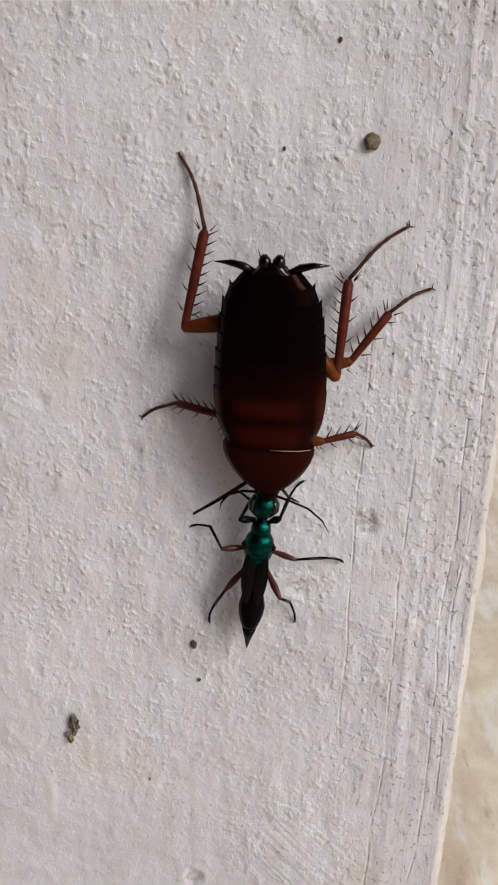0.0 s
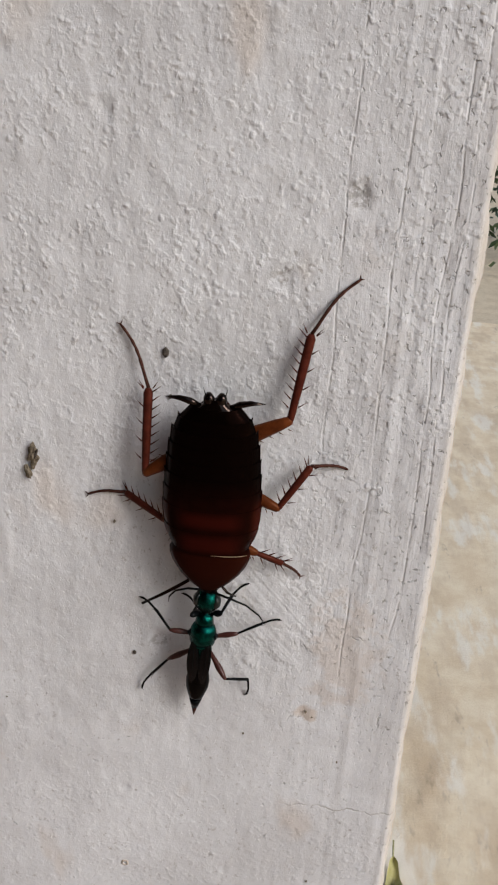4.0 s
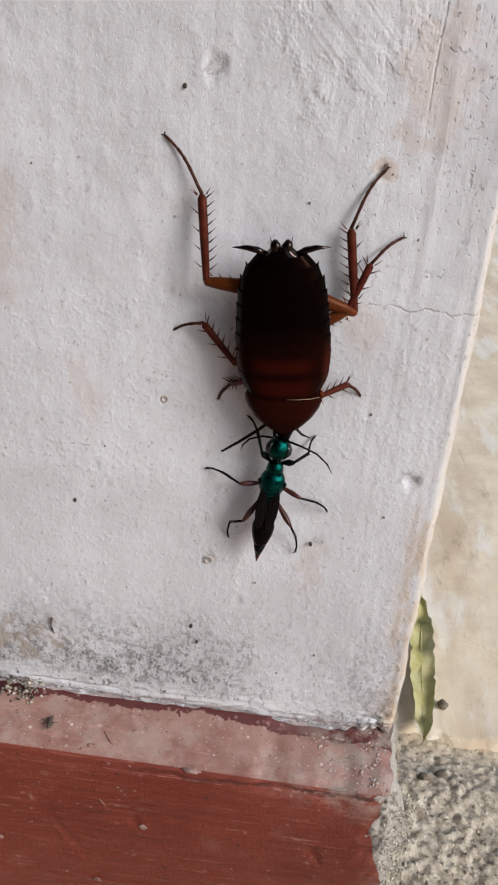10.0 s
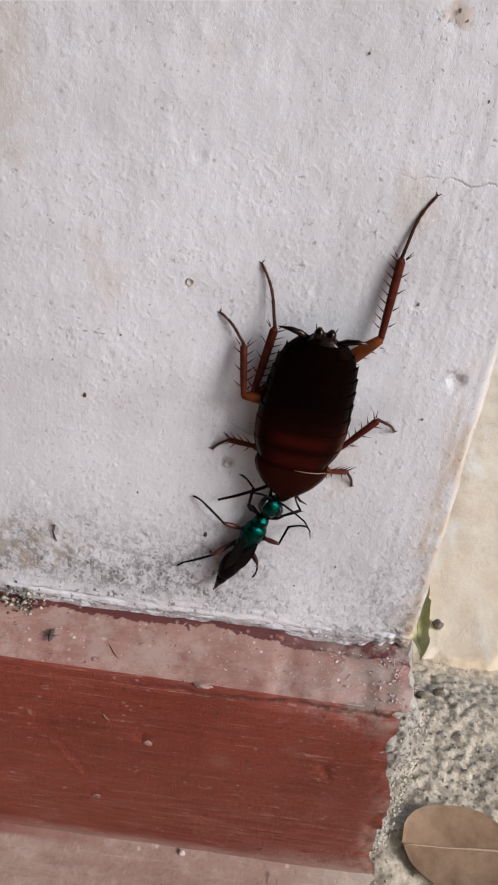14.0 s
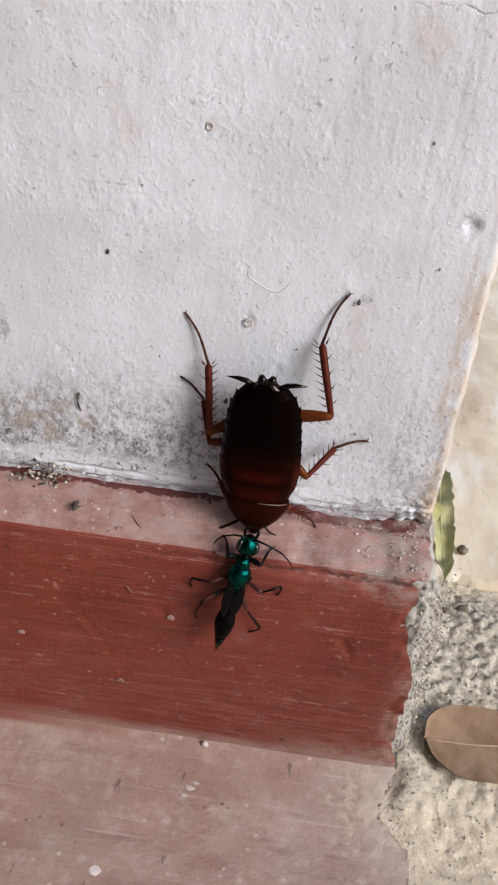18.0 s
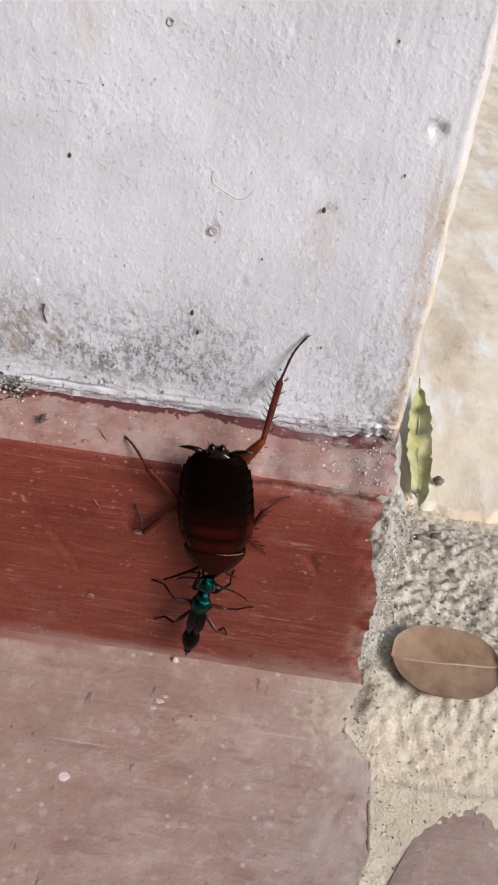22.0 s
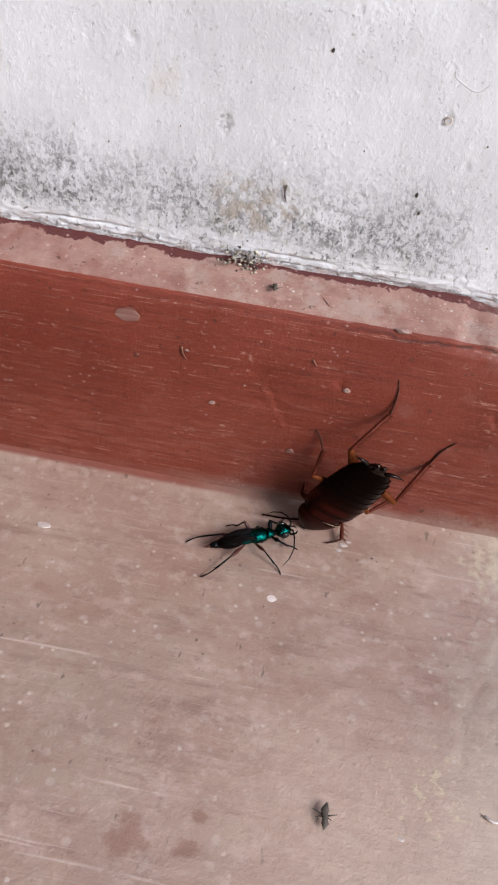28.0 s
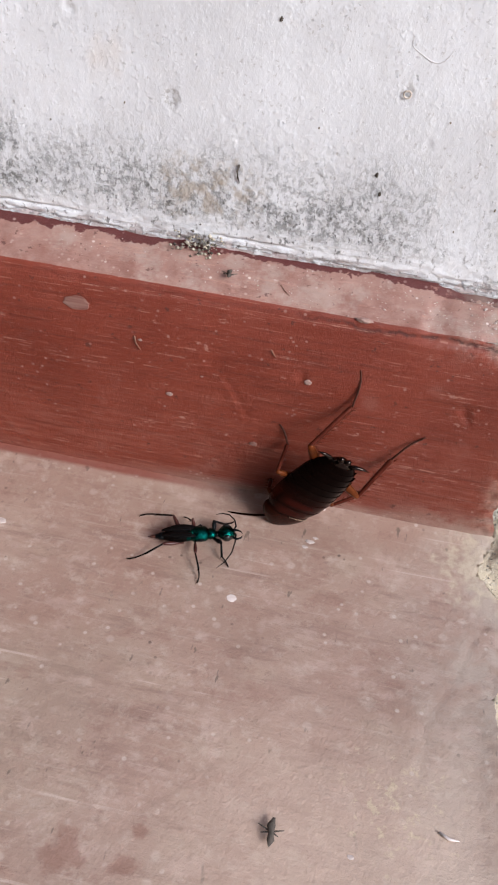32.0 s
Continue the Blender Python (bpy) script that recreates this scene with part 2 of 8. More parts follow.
    nubs = n.math("MULTIPLY", n.span(n.noise(820, 2, 0.45, shift=(6, 0, 1)), 0.45, 0.8), thick)
    knobs = n.math("MULTIPLY", n.math("MULTIPLY", n.span(n.cells(800), 0.5, 0.1), n.span(n.cells(800, out="Color"), 0.5, 0.75)), thick)
    # ribs of the brush towards the arris
    edge = n.math("MULTIPLY", n.span(x, -0.034, -0.004), n.span(z, 0.13, 0.21, 0.1, 1.0))
    ribs = n.math("MULTIPLY", n.noise(340, 4, 0.7, stretch=(1.5, 1, 0.06), shift=(0, 0, 3)), edge)
    brush = n.math("MULTIPLY", n.noise(420, 3, 0.6, stretch=(2.0, 1, 0.25)), high)
    # a fan of slanting scratches
    fan = n.math("MULTIPLY", n.spot(-0.0245, 0, 0.203, 0.011, 0.013), n.noise(300, 2, 0.5, stretch=(0.07, 1, 1.9), turn=-46))
    return n.bump((n.noise(1500, 4, 0.7), 0.00009), (brush, 0.00004), (ribs, 0.0002), (fan, 0.00028), (n.math("MULTIPLY", n.math("MULTIPLY", tuft, grit), left), 0.00016), (dent, -0.0006), (nubs, 0.00014), (knobs, 0.00009))


def red_oxide(name, dusty):
    n = Nodes(name, 0.5, spec=0.4)
    y, z = n.axis(1), n.axis(2)
    big = n.noise(30, 4, 0.6)
    c = n.mix(n.span(big, 0.3, 0.7), (0.165, 0.026, 0.0125), (0.215, 0.041, 0.022))
    hairs = n.noise(240, 6, 0.8, stretch=(0.2, 1, 6))
    c = n.mix(n.math("MULTIPLY", n.span(hairs, 0.55, 0.7), 0.55), c, (0.31, 0.105, 0.072))
    c = n.mix(n.math("MULTIPLY", n.span(n.noise(140, 5, 0.75, stretch=(0.22, 1, 5), shift=(4, 0, 0)), 0.53, 0.68), 0.45), c, (0.085, 0.016, 0.011))
    c = n.mix(n.math("MULTIPLY", n.span(n.noise(75, 3, shift=(2, 3, 0)), 0.6, 0.75), 0.2), c, (0.38, 0.2, 0.16))
    if dusty:
        dust = n.span(n.noise(110, 4, 0.7), 0.22, 0.5, 0.75, 1.0)
        c = n.mix(n.math("MULTIPLY", dust, 0.93), c, n.mix(n.span(n.noise(150, 4, 0.7), 0.3, 0.7), (0.27, 0.135, 0.108), (0.38, 0.235, 0.195)))
        c = n.mix(n.math("MULTIPLY", n.span(n.noise(75, 5, 0.72, shift=(6, 2, 1)), 0.5, 0.64), 0.5), c, (0.42, 0.33, 0.285))
    # a ragged dark red lip just under the wash
    lip = n.span(n.total(y, n.span(n.noise(70, 5, 0.75, shift=(3, 3, 0)), 0.3, 0.7, -0.0018, 0.0014)), -0.0022, -0.0018)
    c = n.mix(lip, c, (0.11, 0.03, 0.028))
    # bare crumbling mortar towards the broken end
    end = n.math("MULTIPLY", n.span(n.axis(0), -0.026, -0.006), n.span(n.noise(200, 4, 0.7), 0.4, 0.6))
    end = n.math("MULTIPLY", end, n.span(z, 0.055, 0.066))
    c = n.mix(n.math("MULTIPLY", end, 0.75), c, (0.33, 0.27, 0.225))
    low = n.math("MULTIPLY", n.span(n.axis(0), -0.005, 0.005), n.span(n.noise(130, 4, 0.7, shift=(5, 1, 0)), 0.4, 0.62))
    c = n.mix(n.math("MULTIPLY", n.math("MULTIPLY", low, n.span(z, 0.05, 0.006, 0.3, 1.0)), 0.8), c, (0.4, 0.31, 0.25))
    # shade in the crack under the arris, painted as a broken dark line
    crack = n.line(n.total(z, n.span(n.noise(120, 4, 0.6, stretch=(1, 0, 0), shift=(4, 4, 4)), 0.3, 0.7, -0.0008, 0.0008)), 0.063, 0.0008)
    crack = n.math("MULTIPLY", crack, n.math("MULTIPLY", n.span(n.axis(0), -0.06, -0.03, 0.25, 1.0), n.span(n.noise(150, 3, 0.6, stretch=(1, 0, 0), shift=(6, 1, 4)), 0.36, 0.54)))
    c = n.mix(n.math("MULTIPLY", crack, 0.8), c, (0.045, 0.013, 0.011))
    # the red wears off towards the floor near the broken end
    fade = n.math("MULTIPLY", n.math("MULTIPLY", n.span(z, 0.015, 0.004), n.span(n.axis(0), -0.034, -0.008)), n.span(n.noise(150, 5, 0.72, shift=(7, 2, 2)), 0.3, 0.58))
    c = n.mix(n.math("MULTIPLY", fade, 0.8), c, (0.37, 0.26, 0.215))
    # dust rubbed into the lower half of the face, and fine light scratches
    rubbed = n.math("MULTIPLY", n.span(z, 0.05, 0.012), n.span(n.noise(190, 6, 0.8, stretch=(0.35, 1, 4), shift=(2, 5, 1)), 0.42, 0.66))
    c = n.mix(n.math("MULTIPLY", rubbed, 0.36 if not dusty else 0.0), c, (0.34, 0.14, 0.1))
    hair = n.span(n.noise(420, 5, 0.8, stretch=(0.06, 1, 5), shift=(9, 5, 1)), 0.62, 0.7)
    c = n.mix(n.math("MULTIPLY", hair, 0.6), c, (0.5, 0.26, 0.2))
    dim = n.math("MULTIPLY", n.span(n.noise(420, 3, 0.7, shift=(3, 5, 8)), 0.64, 0.7), 0.7)
    c = n.mix(dim, c, (0.07, 0.02, 0.016))
    # the floor's colour runs up into the cove
    cove = n.math("MULTIPLY", n.math("MULTIPLY", n.span(z, 0.0085, 0.0045), n.span(n.axis(0), -0.1, -0.06, 0.1, 1.0)), n.span(n.noise(90, 4, 0.7, stretch=(0.5, 1, 1), shift=(1, 7, 0)), 0.3, 0.6, 0.45, 1.0))
    c = n.mix(n.math("MULTIPLY", cove, 0.85), c, (0.34, 0.225, 0.185))
    specks = n.math("MULTIPLY", n.span(n.cells(260), 0.11, 0.05), n.span(n.noise(60, 2, shift=(9, 0, 0)), 0.42, 0.58))
    c = n.mix(n.math("MULTIPLY", specks, 0.8 if dusty else 0.22), c, (0.66, 0.55, 0.5))
    # scuffs, broken scratches and scabs of pale cement
    scuff = n.math("MULTIPLY", n.span(n.noise(330, 4, 0.7, stretch=(0.8, 1, 1.5), shift=(11, 2, 5)), 0.61, 0.69), n.span(n.noise(38, 3, 0.6, shift=(5, 9, 2)), 0.42, 0.58))
    c = n.mix(n.math("MULTIPLY", scuff, 0.65), c, (0.4, 0.22, 0.175))
    dash = n.math("MULTIPLY", n.span(n.noise(520, 3, 0.7, stretch=(0.045, 1, 4), shift=(1, 8, 4)), 0.6, 0.66), n.span(n.noise(260, 3, 0.7, shift=(2, 2, 6)), 0.47, 0.56))
    c = n.mix(n.math("MULTIPLY", dash, 0.42), c, (0.48, 0.27, 0.21))
    grains = n.math("MULTIPLY", n.span(n.cells(420, shift=(3, 7, 1)), 0.2, 0.1), n.span(n.noise(85, 3, 0.6, shift=(8, 1, 3)), 0.5 if not dusty else 0.36, 0.62))
    c = n.mix(n.math("MULTIPLY", grains, 0.5 if dusty else 0.28), c, (0.56, 0.42, 0.37))
    n.colour(c)
    n.rough(hairs, 0.35, 0.62)
    return n.bump((n.noise(900, 4, 0.7), 0.00008), (hairs, 0.0003))


def pink_cement():
    n = Nodes("worn_pink_cement", 0.55, spec=0.4)
    big = n.noise(16, 5, 0.65)
    c = n.mix(n.span(big, 0.3, 0.7), (0.308, 0.191, 0.148), (0.38, 0.264, 0.213))
    c = n.mix(n.math("MULTIPLY", n.span(n.noise(48, 5, 0.7, shift=(2, 2, 0)), 0.45, 0.7), 0.55), c, (0.405, 0.306, 0.238))
    trowel = n.noise(120, 4, 0.7, stretch=(0.3, 1.6, 1))
    c = n.mix(n.math("MULTIPLY", n.span(trowel, 0.5, 0.7), 0.75), c, (0.251, 0.157, 0.126))
    c = n.mix(n.math("MULTIPLY", n.span(n.noise(240, 5, 0.75), 0.5, 0.68), 0.55), c, (0.47, 0.367, 0.304))
    c = n.mix(n.math("MULTIPLY", n.span(n.noise(330, 5, 0.75, shift=(7, 3, 0)), 0.54, 0.7), 0.5), c, (0.219, 0.138, 0.108))
    scratch = n.noise(330, 4, 0.75, stretch=(0.12, 2.2, 1), shift=(0, 1, 0))
    c = n.mix(n.math("MULTIPLY", n.span(scratch, 0.57, 0.7), 0.38), c, (0.47, 0.367, 0.304))
    c = n.mix(n.math("MULTIPLY", n.span(n.noise(9, 4, 0.6, shift=(4, 1, 0)), 0.45, 0.65), 0.4), c, (0.291, 0.226, 0.174))
    nick = n.noise(200, 3, 0.7, stretch=(1.6, 0.5, 1), shift=(6, 2, 0))
    c = n.mix(n.math("MULTIPLY", n.span(nick, 0.66, 0.72), 0.7), c, (0.1, 0.075, 0.06))
    drag = n.math("MULTIPLY", n.span(n.noise(210, 3, 0.7, stretch=(0.05, 3.0, 1), shift=(7, 7, 0)), 0.62, 0.68), n.span(n.noise(40, 3, 0.6, shift=(8, 3, 0)), 0.45, 0.6))
    c = n.mix(n.math("MULTIPLY", drag, 0.55), c, (0.56, 0.44, 0.38))
    blot = n.noise(85, 5, 0.72, stretch=(0.8, 1.2, 1), shift=(1, 9, 0))
    c = n.mix(n.math("MULTIPLY", n.span(blot, 0.53, 0.66), 0.4), c, (0.49, 0.36, 0.305))
    c = n.mix(n.math("MULTIPLY", n.span(blot, 0.44, 0.34), 0.4), c, (0.25, 0.135, 0.105))
    dots = n.math("MULTIPLY", n.span(n.cells(150), 0.2, 0.1), n.span(n.noise(45, 2, shift=(3, 0, 5)), 0.44, 0.56))
    c = n.mix(n.math("MULTIPLY", dots, 0.3), c, (0.58, 0.48, 0.42))
    crumbs = n.math("MULTIPLY", n.span(n.cells(300, shift=(5, 1, 0)), 0.2, 0.1), n.span(n.noise(60, 3, 0.6, shift=(1, 0, 7)), 0.44, 0.58))
    c = n.mix(n.math("MULTIPLY", crumbs, 0.72), c, (0.53, 0.43, 0.375))
    pits = n.math("MULTIPLY", n.span(n.cells(260, shift=(1, 4, 0)), 0.14, 0.06), n.span(n.noise(55, 2, shift=(0, 6, 0)), 0.52, 0.64))
    c = n.mix(n.math("MULTIPLY", pits, 0.8), c, (0.0967, 0.0612, 0.047))
    # grey worn patch near the broken edge, dark drops further out
    worn = n.math("MULTIPLY", n.math("MULTIPLY", n.span(n.axis(0), -0.03, 0.006), n.span(n.axis(0), 0.013, 0.0105)), n.span(n.noise(70, 4, 0.7), 0.36, 0.62))
    c = n.mix(n.math("MULTIPLY", worn, 0.5), c, (0.45, 0.385, 0.325))
    # pale tan to the near right: wear, with the stronger light there painted in
    lit_wear = n.math("MULTIPLY", n.math("MULTIPLY", n.span(n.axis(0), -0.08, -0.025), n.span(n.axis(1), -0.055, -0.095)), n.span(n.noise(120, 5, 0.75, shift=(3, 8, 0)), 0.3, 0.7, 0.7, 1.0))
    c = n.mix(n.math("MULTIPLY", lit_wear, 0.68), c, (0.56, 0.42, 0.335))
    for sx, sy, r in ((-0.0762, -0.106, 0.0045), (-0.0652, -0.1058, 0.003), (-0.0638, -0.0993, 0.0016)):
        c = n.mix(n.math("MULTIPLY", n.spot(sx, sy, 0, r, 0.05, ry=r), 0.5), c, (0.21, 0.0918, 0.065))
    # the coat peters out into bare mortar at the broken corner
    bare = n.math("MULTIPLY", n.spot(0.004, -0.017, 0, 0.014, 0.05, ry=0.011), n.span(n.noise(160, 5, 0.75, shift=(4, 4, 0)), 0.3, 0.55))
    c = n.mix(n.math("MULTIPLY", bare, 0.85), c, (0.52, 0.43, 0.325))
    # pitted corner where the coat has gone
    bald = n.math("MULTIPLY", n.spot(-0.0165, -0.084, 0, 0.012, 0.05, ry=0.012), n.span(n.noise(420, 4, 0.75, shift=(1, 1, 0)), 0.54, 0.62))
    c = n.mix(n.math("MULTIPLY", bald, 0.75), c, (0.55, 0.44, 0.31))
    # the red coat of the skirting laps onto the floor further in
    lap = n.math("MULTIPLY", n.span(n.axis(1), -0.0112, -0.0096), n.span(n.axis(0), -0.05, -0.09))
    c = n.mix(n.math("MULTIPLY", lap, 0.85), c, (0.2, 0.05, 0.034))
    n.colour(c)
    n.rough(big, 0.42, 0.7)
    return n.bump((n.noise(800, 4, 0.7), 0.00018), (n.noise(260, 4, 0.7), 0.0003), (trowel, 0.0003))


def sandy_mortar(name, a, b, dark, light=(0.62, 0.55, 0.44), rubble=0.0, stains=0.0, grit=0.7):
    n = Nodes(name, 0.95, spec=0.15)
    c = n.mix(n.span(n.noise(40, 5, 0.7), 0.3, 0.7), a, b)
    c = n.mix(n.math("MULTIPLY", n.span(n.noise(620, 5, 0.75), 0.55, 0.68), grit), c, dark)
    c = n.mix(n.math("MULTIPLY", n.span(n.noise(900, 3, 0.7, shift=(5, 0, 0)), 0.54, 0.66), grit), c, light)
    if stains:
        c = n.mix(n.math("MULTIPLY", n.span(n.noise(34, 4, 0.6, stretch=(1, 0.3, 1), shift=(3, 1, 0)), 0.45, 0.66), stains), c, (0.56, 0.42, 0.28))
        c = n.mix(n.math("MULTIPLY", n.span(n.noise(60, 4, 0.6, stretch=(1, 0.3, 1), shift=(8, 1, 0)), 0.52, 0.66), stains), c, (0.93, 0.9, 0.82))
        c = n.mix(n.math("MULTIPLY", n.span(n.noise(120, 3, 0.7, stretch=(1, 0.35, 1), shift=(5, 5, 0)), 0.6, 0.76), stains * 0.8), c, (0.3, 0.22, 0.15))
    if rubble:
        near = n.math("MULTIPLY", n.math("MULTIPLY", n.span(n.axis(1), -0.022, -0.004), n.span(n.axis(1), 0.07, 0.05)), n.span(n.noise(60, 4, 0.7, shift=(2, 2, 0)), 0.25, 0.55, 0.4, 1.0))
        c = n.mix(n.math("MULTIPLY", near, rubble), c, n.mix(n.span(n.noise(420, 4, 0.7, shift=(1, 1, 0)), 0.4, 0.6), (0.3, 0.26, 0.2), (0.68, 0.61, 0.49)))
    n.colour(c)
    return n.bump((n.noise(1600, 4, 0.75), 0.00025), (n.noise(600, 5, 0.7), 0.0004))


def plain(name, colour, other, scale, rough, metal=0.0, spec=0.5, relief=0.000004, stretch=(1, 1, 1), coat=0.0, tint=None):
    n = Nodes(name, rough, metal, spec)
    if tint:
        n.b.inputs["Specular Tint"].default_value = (*tint, 1)
    n.colour(n.mix(n.span(n.noise(scale, 4, 0.65, stretch=stretch), 0.3, 0.7), colour, other))
    n.b.inputs["Coat Weight"].default_value, n.b.inputs["Coat Roughness"].default_value = coat, 0.12
    return n.bump((n.noise(scale * 5, 3, 0.6, stretch=stretch), relief))


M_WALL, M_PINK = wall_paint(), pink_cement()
M_RED, M_LEDGE = red_oxide("red_oxide_cement", False), red_oxide("dusty_red_oxide_cement", True)
M_MORTAR = sandy_mortar("grey_broken_mortar", (0.33, 0.305, 0.265), (0.46, 0.425, 0.37), (0.15, 0.14, 0.12), (0.62, 0.58, 0.52))
M_SAND = sandy_mortar("sandy_soil", (0.58, 0.475, 0.335), (0.7, 0.595, 0.44), (0.34, 0.275, 0.2), (0.8, 0.71, 0.57), rubble=0.75)
M_APRON = sandy_mortar("pale_cement_apron", (0.74, 0.595, 0.41), (0.88, 0.765, 0.58), (0.6, 0.46, 0.32), (0.93, 0.86, 0.72), stains=0.55, grit=0.15)
CHITIN = dict(rough=0.14, spec=0.035, tint=(1.0, 0.52, 0.42))
M_BLACK = plain("blackish_brown_cuticle", (0.0014, 0.0007, 0.0005), (0.0025, 0.0012, 0.0008), 700, 0.1, spec=0.32, tint=(1.0, 0.75, 0.65))
M_DARK = plain("dark_brown_cuticle", (0.004, 0.0015, 0.001), (0.007, 0.0025, 0.0014), 700, **CHITIN)
M_BROWN = plain("red_brown_cuticle", (0.009, 0.0022, 0.0012), (0.017, 0.004, 0.002), 400, **CHITIN)


def shell():
    """The nymph's back: rusty fore, black hind, redder fields on the thorax and margins."""
    n = Nodes("cockroach_back_cuticle", 0.15)
    n.b.inputs["Specular Tint"].default_value = (1.0, 0.42, 0.33, 1)
    rim = n.t.nodes.new("ShaderNodeLayerWeight")
    rim.inputs[0].default_value = 0.5
    n.link(n.span(rim.outputs["Facing"], 0.4, 0.95, 0.035, 0.13), n.b.inputs["Specular IOR Level"])
    x, y = n.axis(0), n.axis(1)
    side = n.t.nodes.new("ShaderNodeMath")
    side.operation = "ABSOLUTE"
    n.link(x, side.inputs[0])
    side = side.outputs[0]
    blotch = n.noise(500, 4, 0.6)
    c = n.mix(n.span(blotch, 0.3, 0.7), (0.0055, 0.0012, 0.0007), (0.009, 0.0018, 0.001))
    mid = n.span(side, 0.006, 0.0028)
    for lo, hi in ((0.0017, 0.0042), (0.0055, 0.0085)):
        field = n.math("MULTIPLY", n.math("MULTIPLY", n.span(y, lo - 0.0009, lo + 0.0012), n.span(y, hi + 0.0007, hi - 0.0009)), mid)
        c = n.mix(n.math("MULTIPLY", field, 0.75), c, (0.033, 0.0042, 0.0024))
    c = n.mix(n.math("MULTIPLY", n.span(y, 0.0088, 0.0096), 0.7), c, (0.024, 0.0045, 0.0021))
    c = n.mix(n.math("MULTIPLY", n.span(side, 0.0058, 0.0072), n.span(y, -0.002, 0.003)), c, (0.034, 0.0056, 0.0026))
    c = n.mix(n.math("MULTIPLY", n.span(y, 0.0122, 0.0155), 0.6), c, (0.009, 0.0024, 0.0013))
    c = n.mix(n.span(y, 0.0015, -0.0045), c, (0.0016, 0.0008, 0.0006))
    n.colour(c)
    return n.bump((n.noise(3000, 3, 0.6), 0.000004), (n.noise(420, 3, 0.6), 0.00004))


M_SHELL = shell()
M_AMBER = plain("amber_femur_cuticle", (0.062, 0.015, 0.0045), (0.12, 0.03, 0.008), 500, 0.3, spec=0.13, tint=(1.0, 0.6, 0.4))
M_SHIN = plain("mahogany_tibia_cuticle", (0.046, 0.01, 0.0062), (0.082, 0.018, 0.011), 700, 0.3, spec=0.1, tint=(1.0, 0.42, 0.32))
M_TARSUS = plain("greyish_tarsus_cuticle", (0.04, 0.016, 0.012), (0.075, 0.034, 0.026), 900, 0.4, spec=0.1, tint=(1.0, 0.5, 0.4))
M_PALE = plain("pale_joint_membrane", (0.3, 0.2, 0.13), (0.42, 0.3, 0.2), 900, 0.5)
M_EMERALD = plain("emerald_metallic_cuticle", (0.0007, 0.016, 0.016), (0.0035, 0.085, 0.066), 1100, 0.12, 1.0, spec=0.3, relief=0.00008)
M_NIGHT = plain("blue_black_cuticle", (0.002, 0.0025, 0.003), (0.004, 0.005, 0.0055), 900, 0.25, 0.0, spec=0.09)
M_ABDOMEN = plain("dark_bronze_abdomen", (0.0015, 0.001, 0.0009), (0.003, 0.002, 0.0017), 900, 0.2, 0.0, spec=0.05)
M_THIGH = plain("dull_red_femur", (0.04, 0.011, 0.009), (0.075, 0.022, 0.017), 900, 0.35, spec=0.3)
M_EYE = plain("black_compound_eye", (0.004, 0.006, 0.005), (0.008, 0.011, 0.009), 2500, 0.15)
M_WING = plain("smoky_wing_membrane", (0.002, 0.0015, 0.0014), (0.0045, 0.0032, 0.003), 500, 0.24, spec=0.12, relief=0.00003, stretch=(4, 1, 1))
M_LEAF = plain("dry_brown_leaf", (0.2, 0.118, 0.063), (0.33, 0.215, 0.13), 120, 0.55, spec=0.3, relief=0.0002)
M_VEIN = plain("pale_leaf_rib", (0.34, 0.24, 0.15), (0.42, 0.3, 0.2), 300, 0.6)
M_YELLOW = plain("yellow_green_leaf", (0.34, 0.31, 0.09), (0.52, 0.48, 0.25), 110, 0.6, relief=0.0002)
M_DIRT = plain("dark_dirt", (0.065, 0.054, 0.046), (0.12, 0.1, 0.085), 1200, 0.9, spec=0.1, relief=0.0002)
M_MUD = plain("tan_dried_mud", (0.13, 0.105, 0.075), (0.26, 0.215, 0.16), 900, 0.95, spec=0.1, relief=0.0003)
M_LIME = plain("lime_splash", (0.45, 0.36, 0.33), (0.56, 0.48, 0.45), 600, 0.8, relief=0.00005)
M_FLECK = plain("pinkish_cement_fleck", (0.27, 0.16, 0.135), (0.37, 0.25, 0.215), 600, 0.8, relief=0.00005)
M_CRUST = plain("tan_plaster_crust", (0.42, 0.35, 0.29), (0.58, 0.52, 0.47), 500, 0.9, relief=0.0001)
M_WHITE = plain("chalky_white_paint", (0.56, 0.54, 0.535), (0.66, 0.64, 0.64), 400, 0.9, spec=0.2, relief=0.00005)
M_DROP = plain("white_lime_drop", (0.62, 0.52, 0.48), (0.72, 0.63, 0.6), 500, 0.7, relief=0.00003)
M_STRAW = plain("brown_straw", (0.12, 0.05, 0.03), (0.22, 0.1, 0.06), 900, 0.7, relief=0.00003)
M_SMEAR = plain("grey_mortar_smear", (0.17, 0.06, 0.045), (0.27, 0.15, 0.122), 300, 0.85, relief=0.00005, stretch=(0.2, 1, 3))
M_STONE = plain("grey_pebble", (0.34, 0.3, 0.24), (0.56, 0.5, 0.41), 300, 0.85, relief=0.0003)
n = Nodes("mixed_grit", 0.9, spec=0.15)
n.colour(n.ramp(n.t.nodes.new("ShaderNodeNewGeometry").outputs["Random Per Island"], (0.0, (0.18, 0.165, 0.14)), (0.3, (0.34, 0.305, 0.245)), (0.65, (0.48, 0.43, 0.34)), (1.0, (0.62, 0.56, 0.46))))
M_GRIT = n.bump((n.noise(2500, 3, 0.7), 0.00008))
M_HEDGE = plain("far_green_leaves", (0.025, 0.05, 0.016), (0.06, 0.09, 0.03), 30, 0.6)
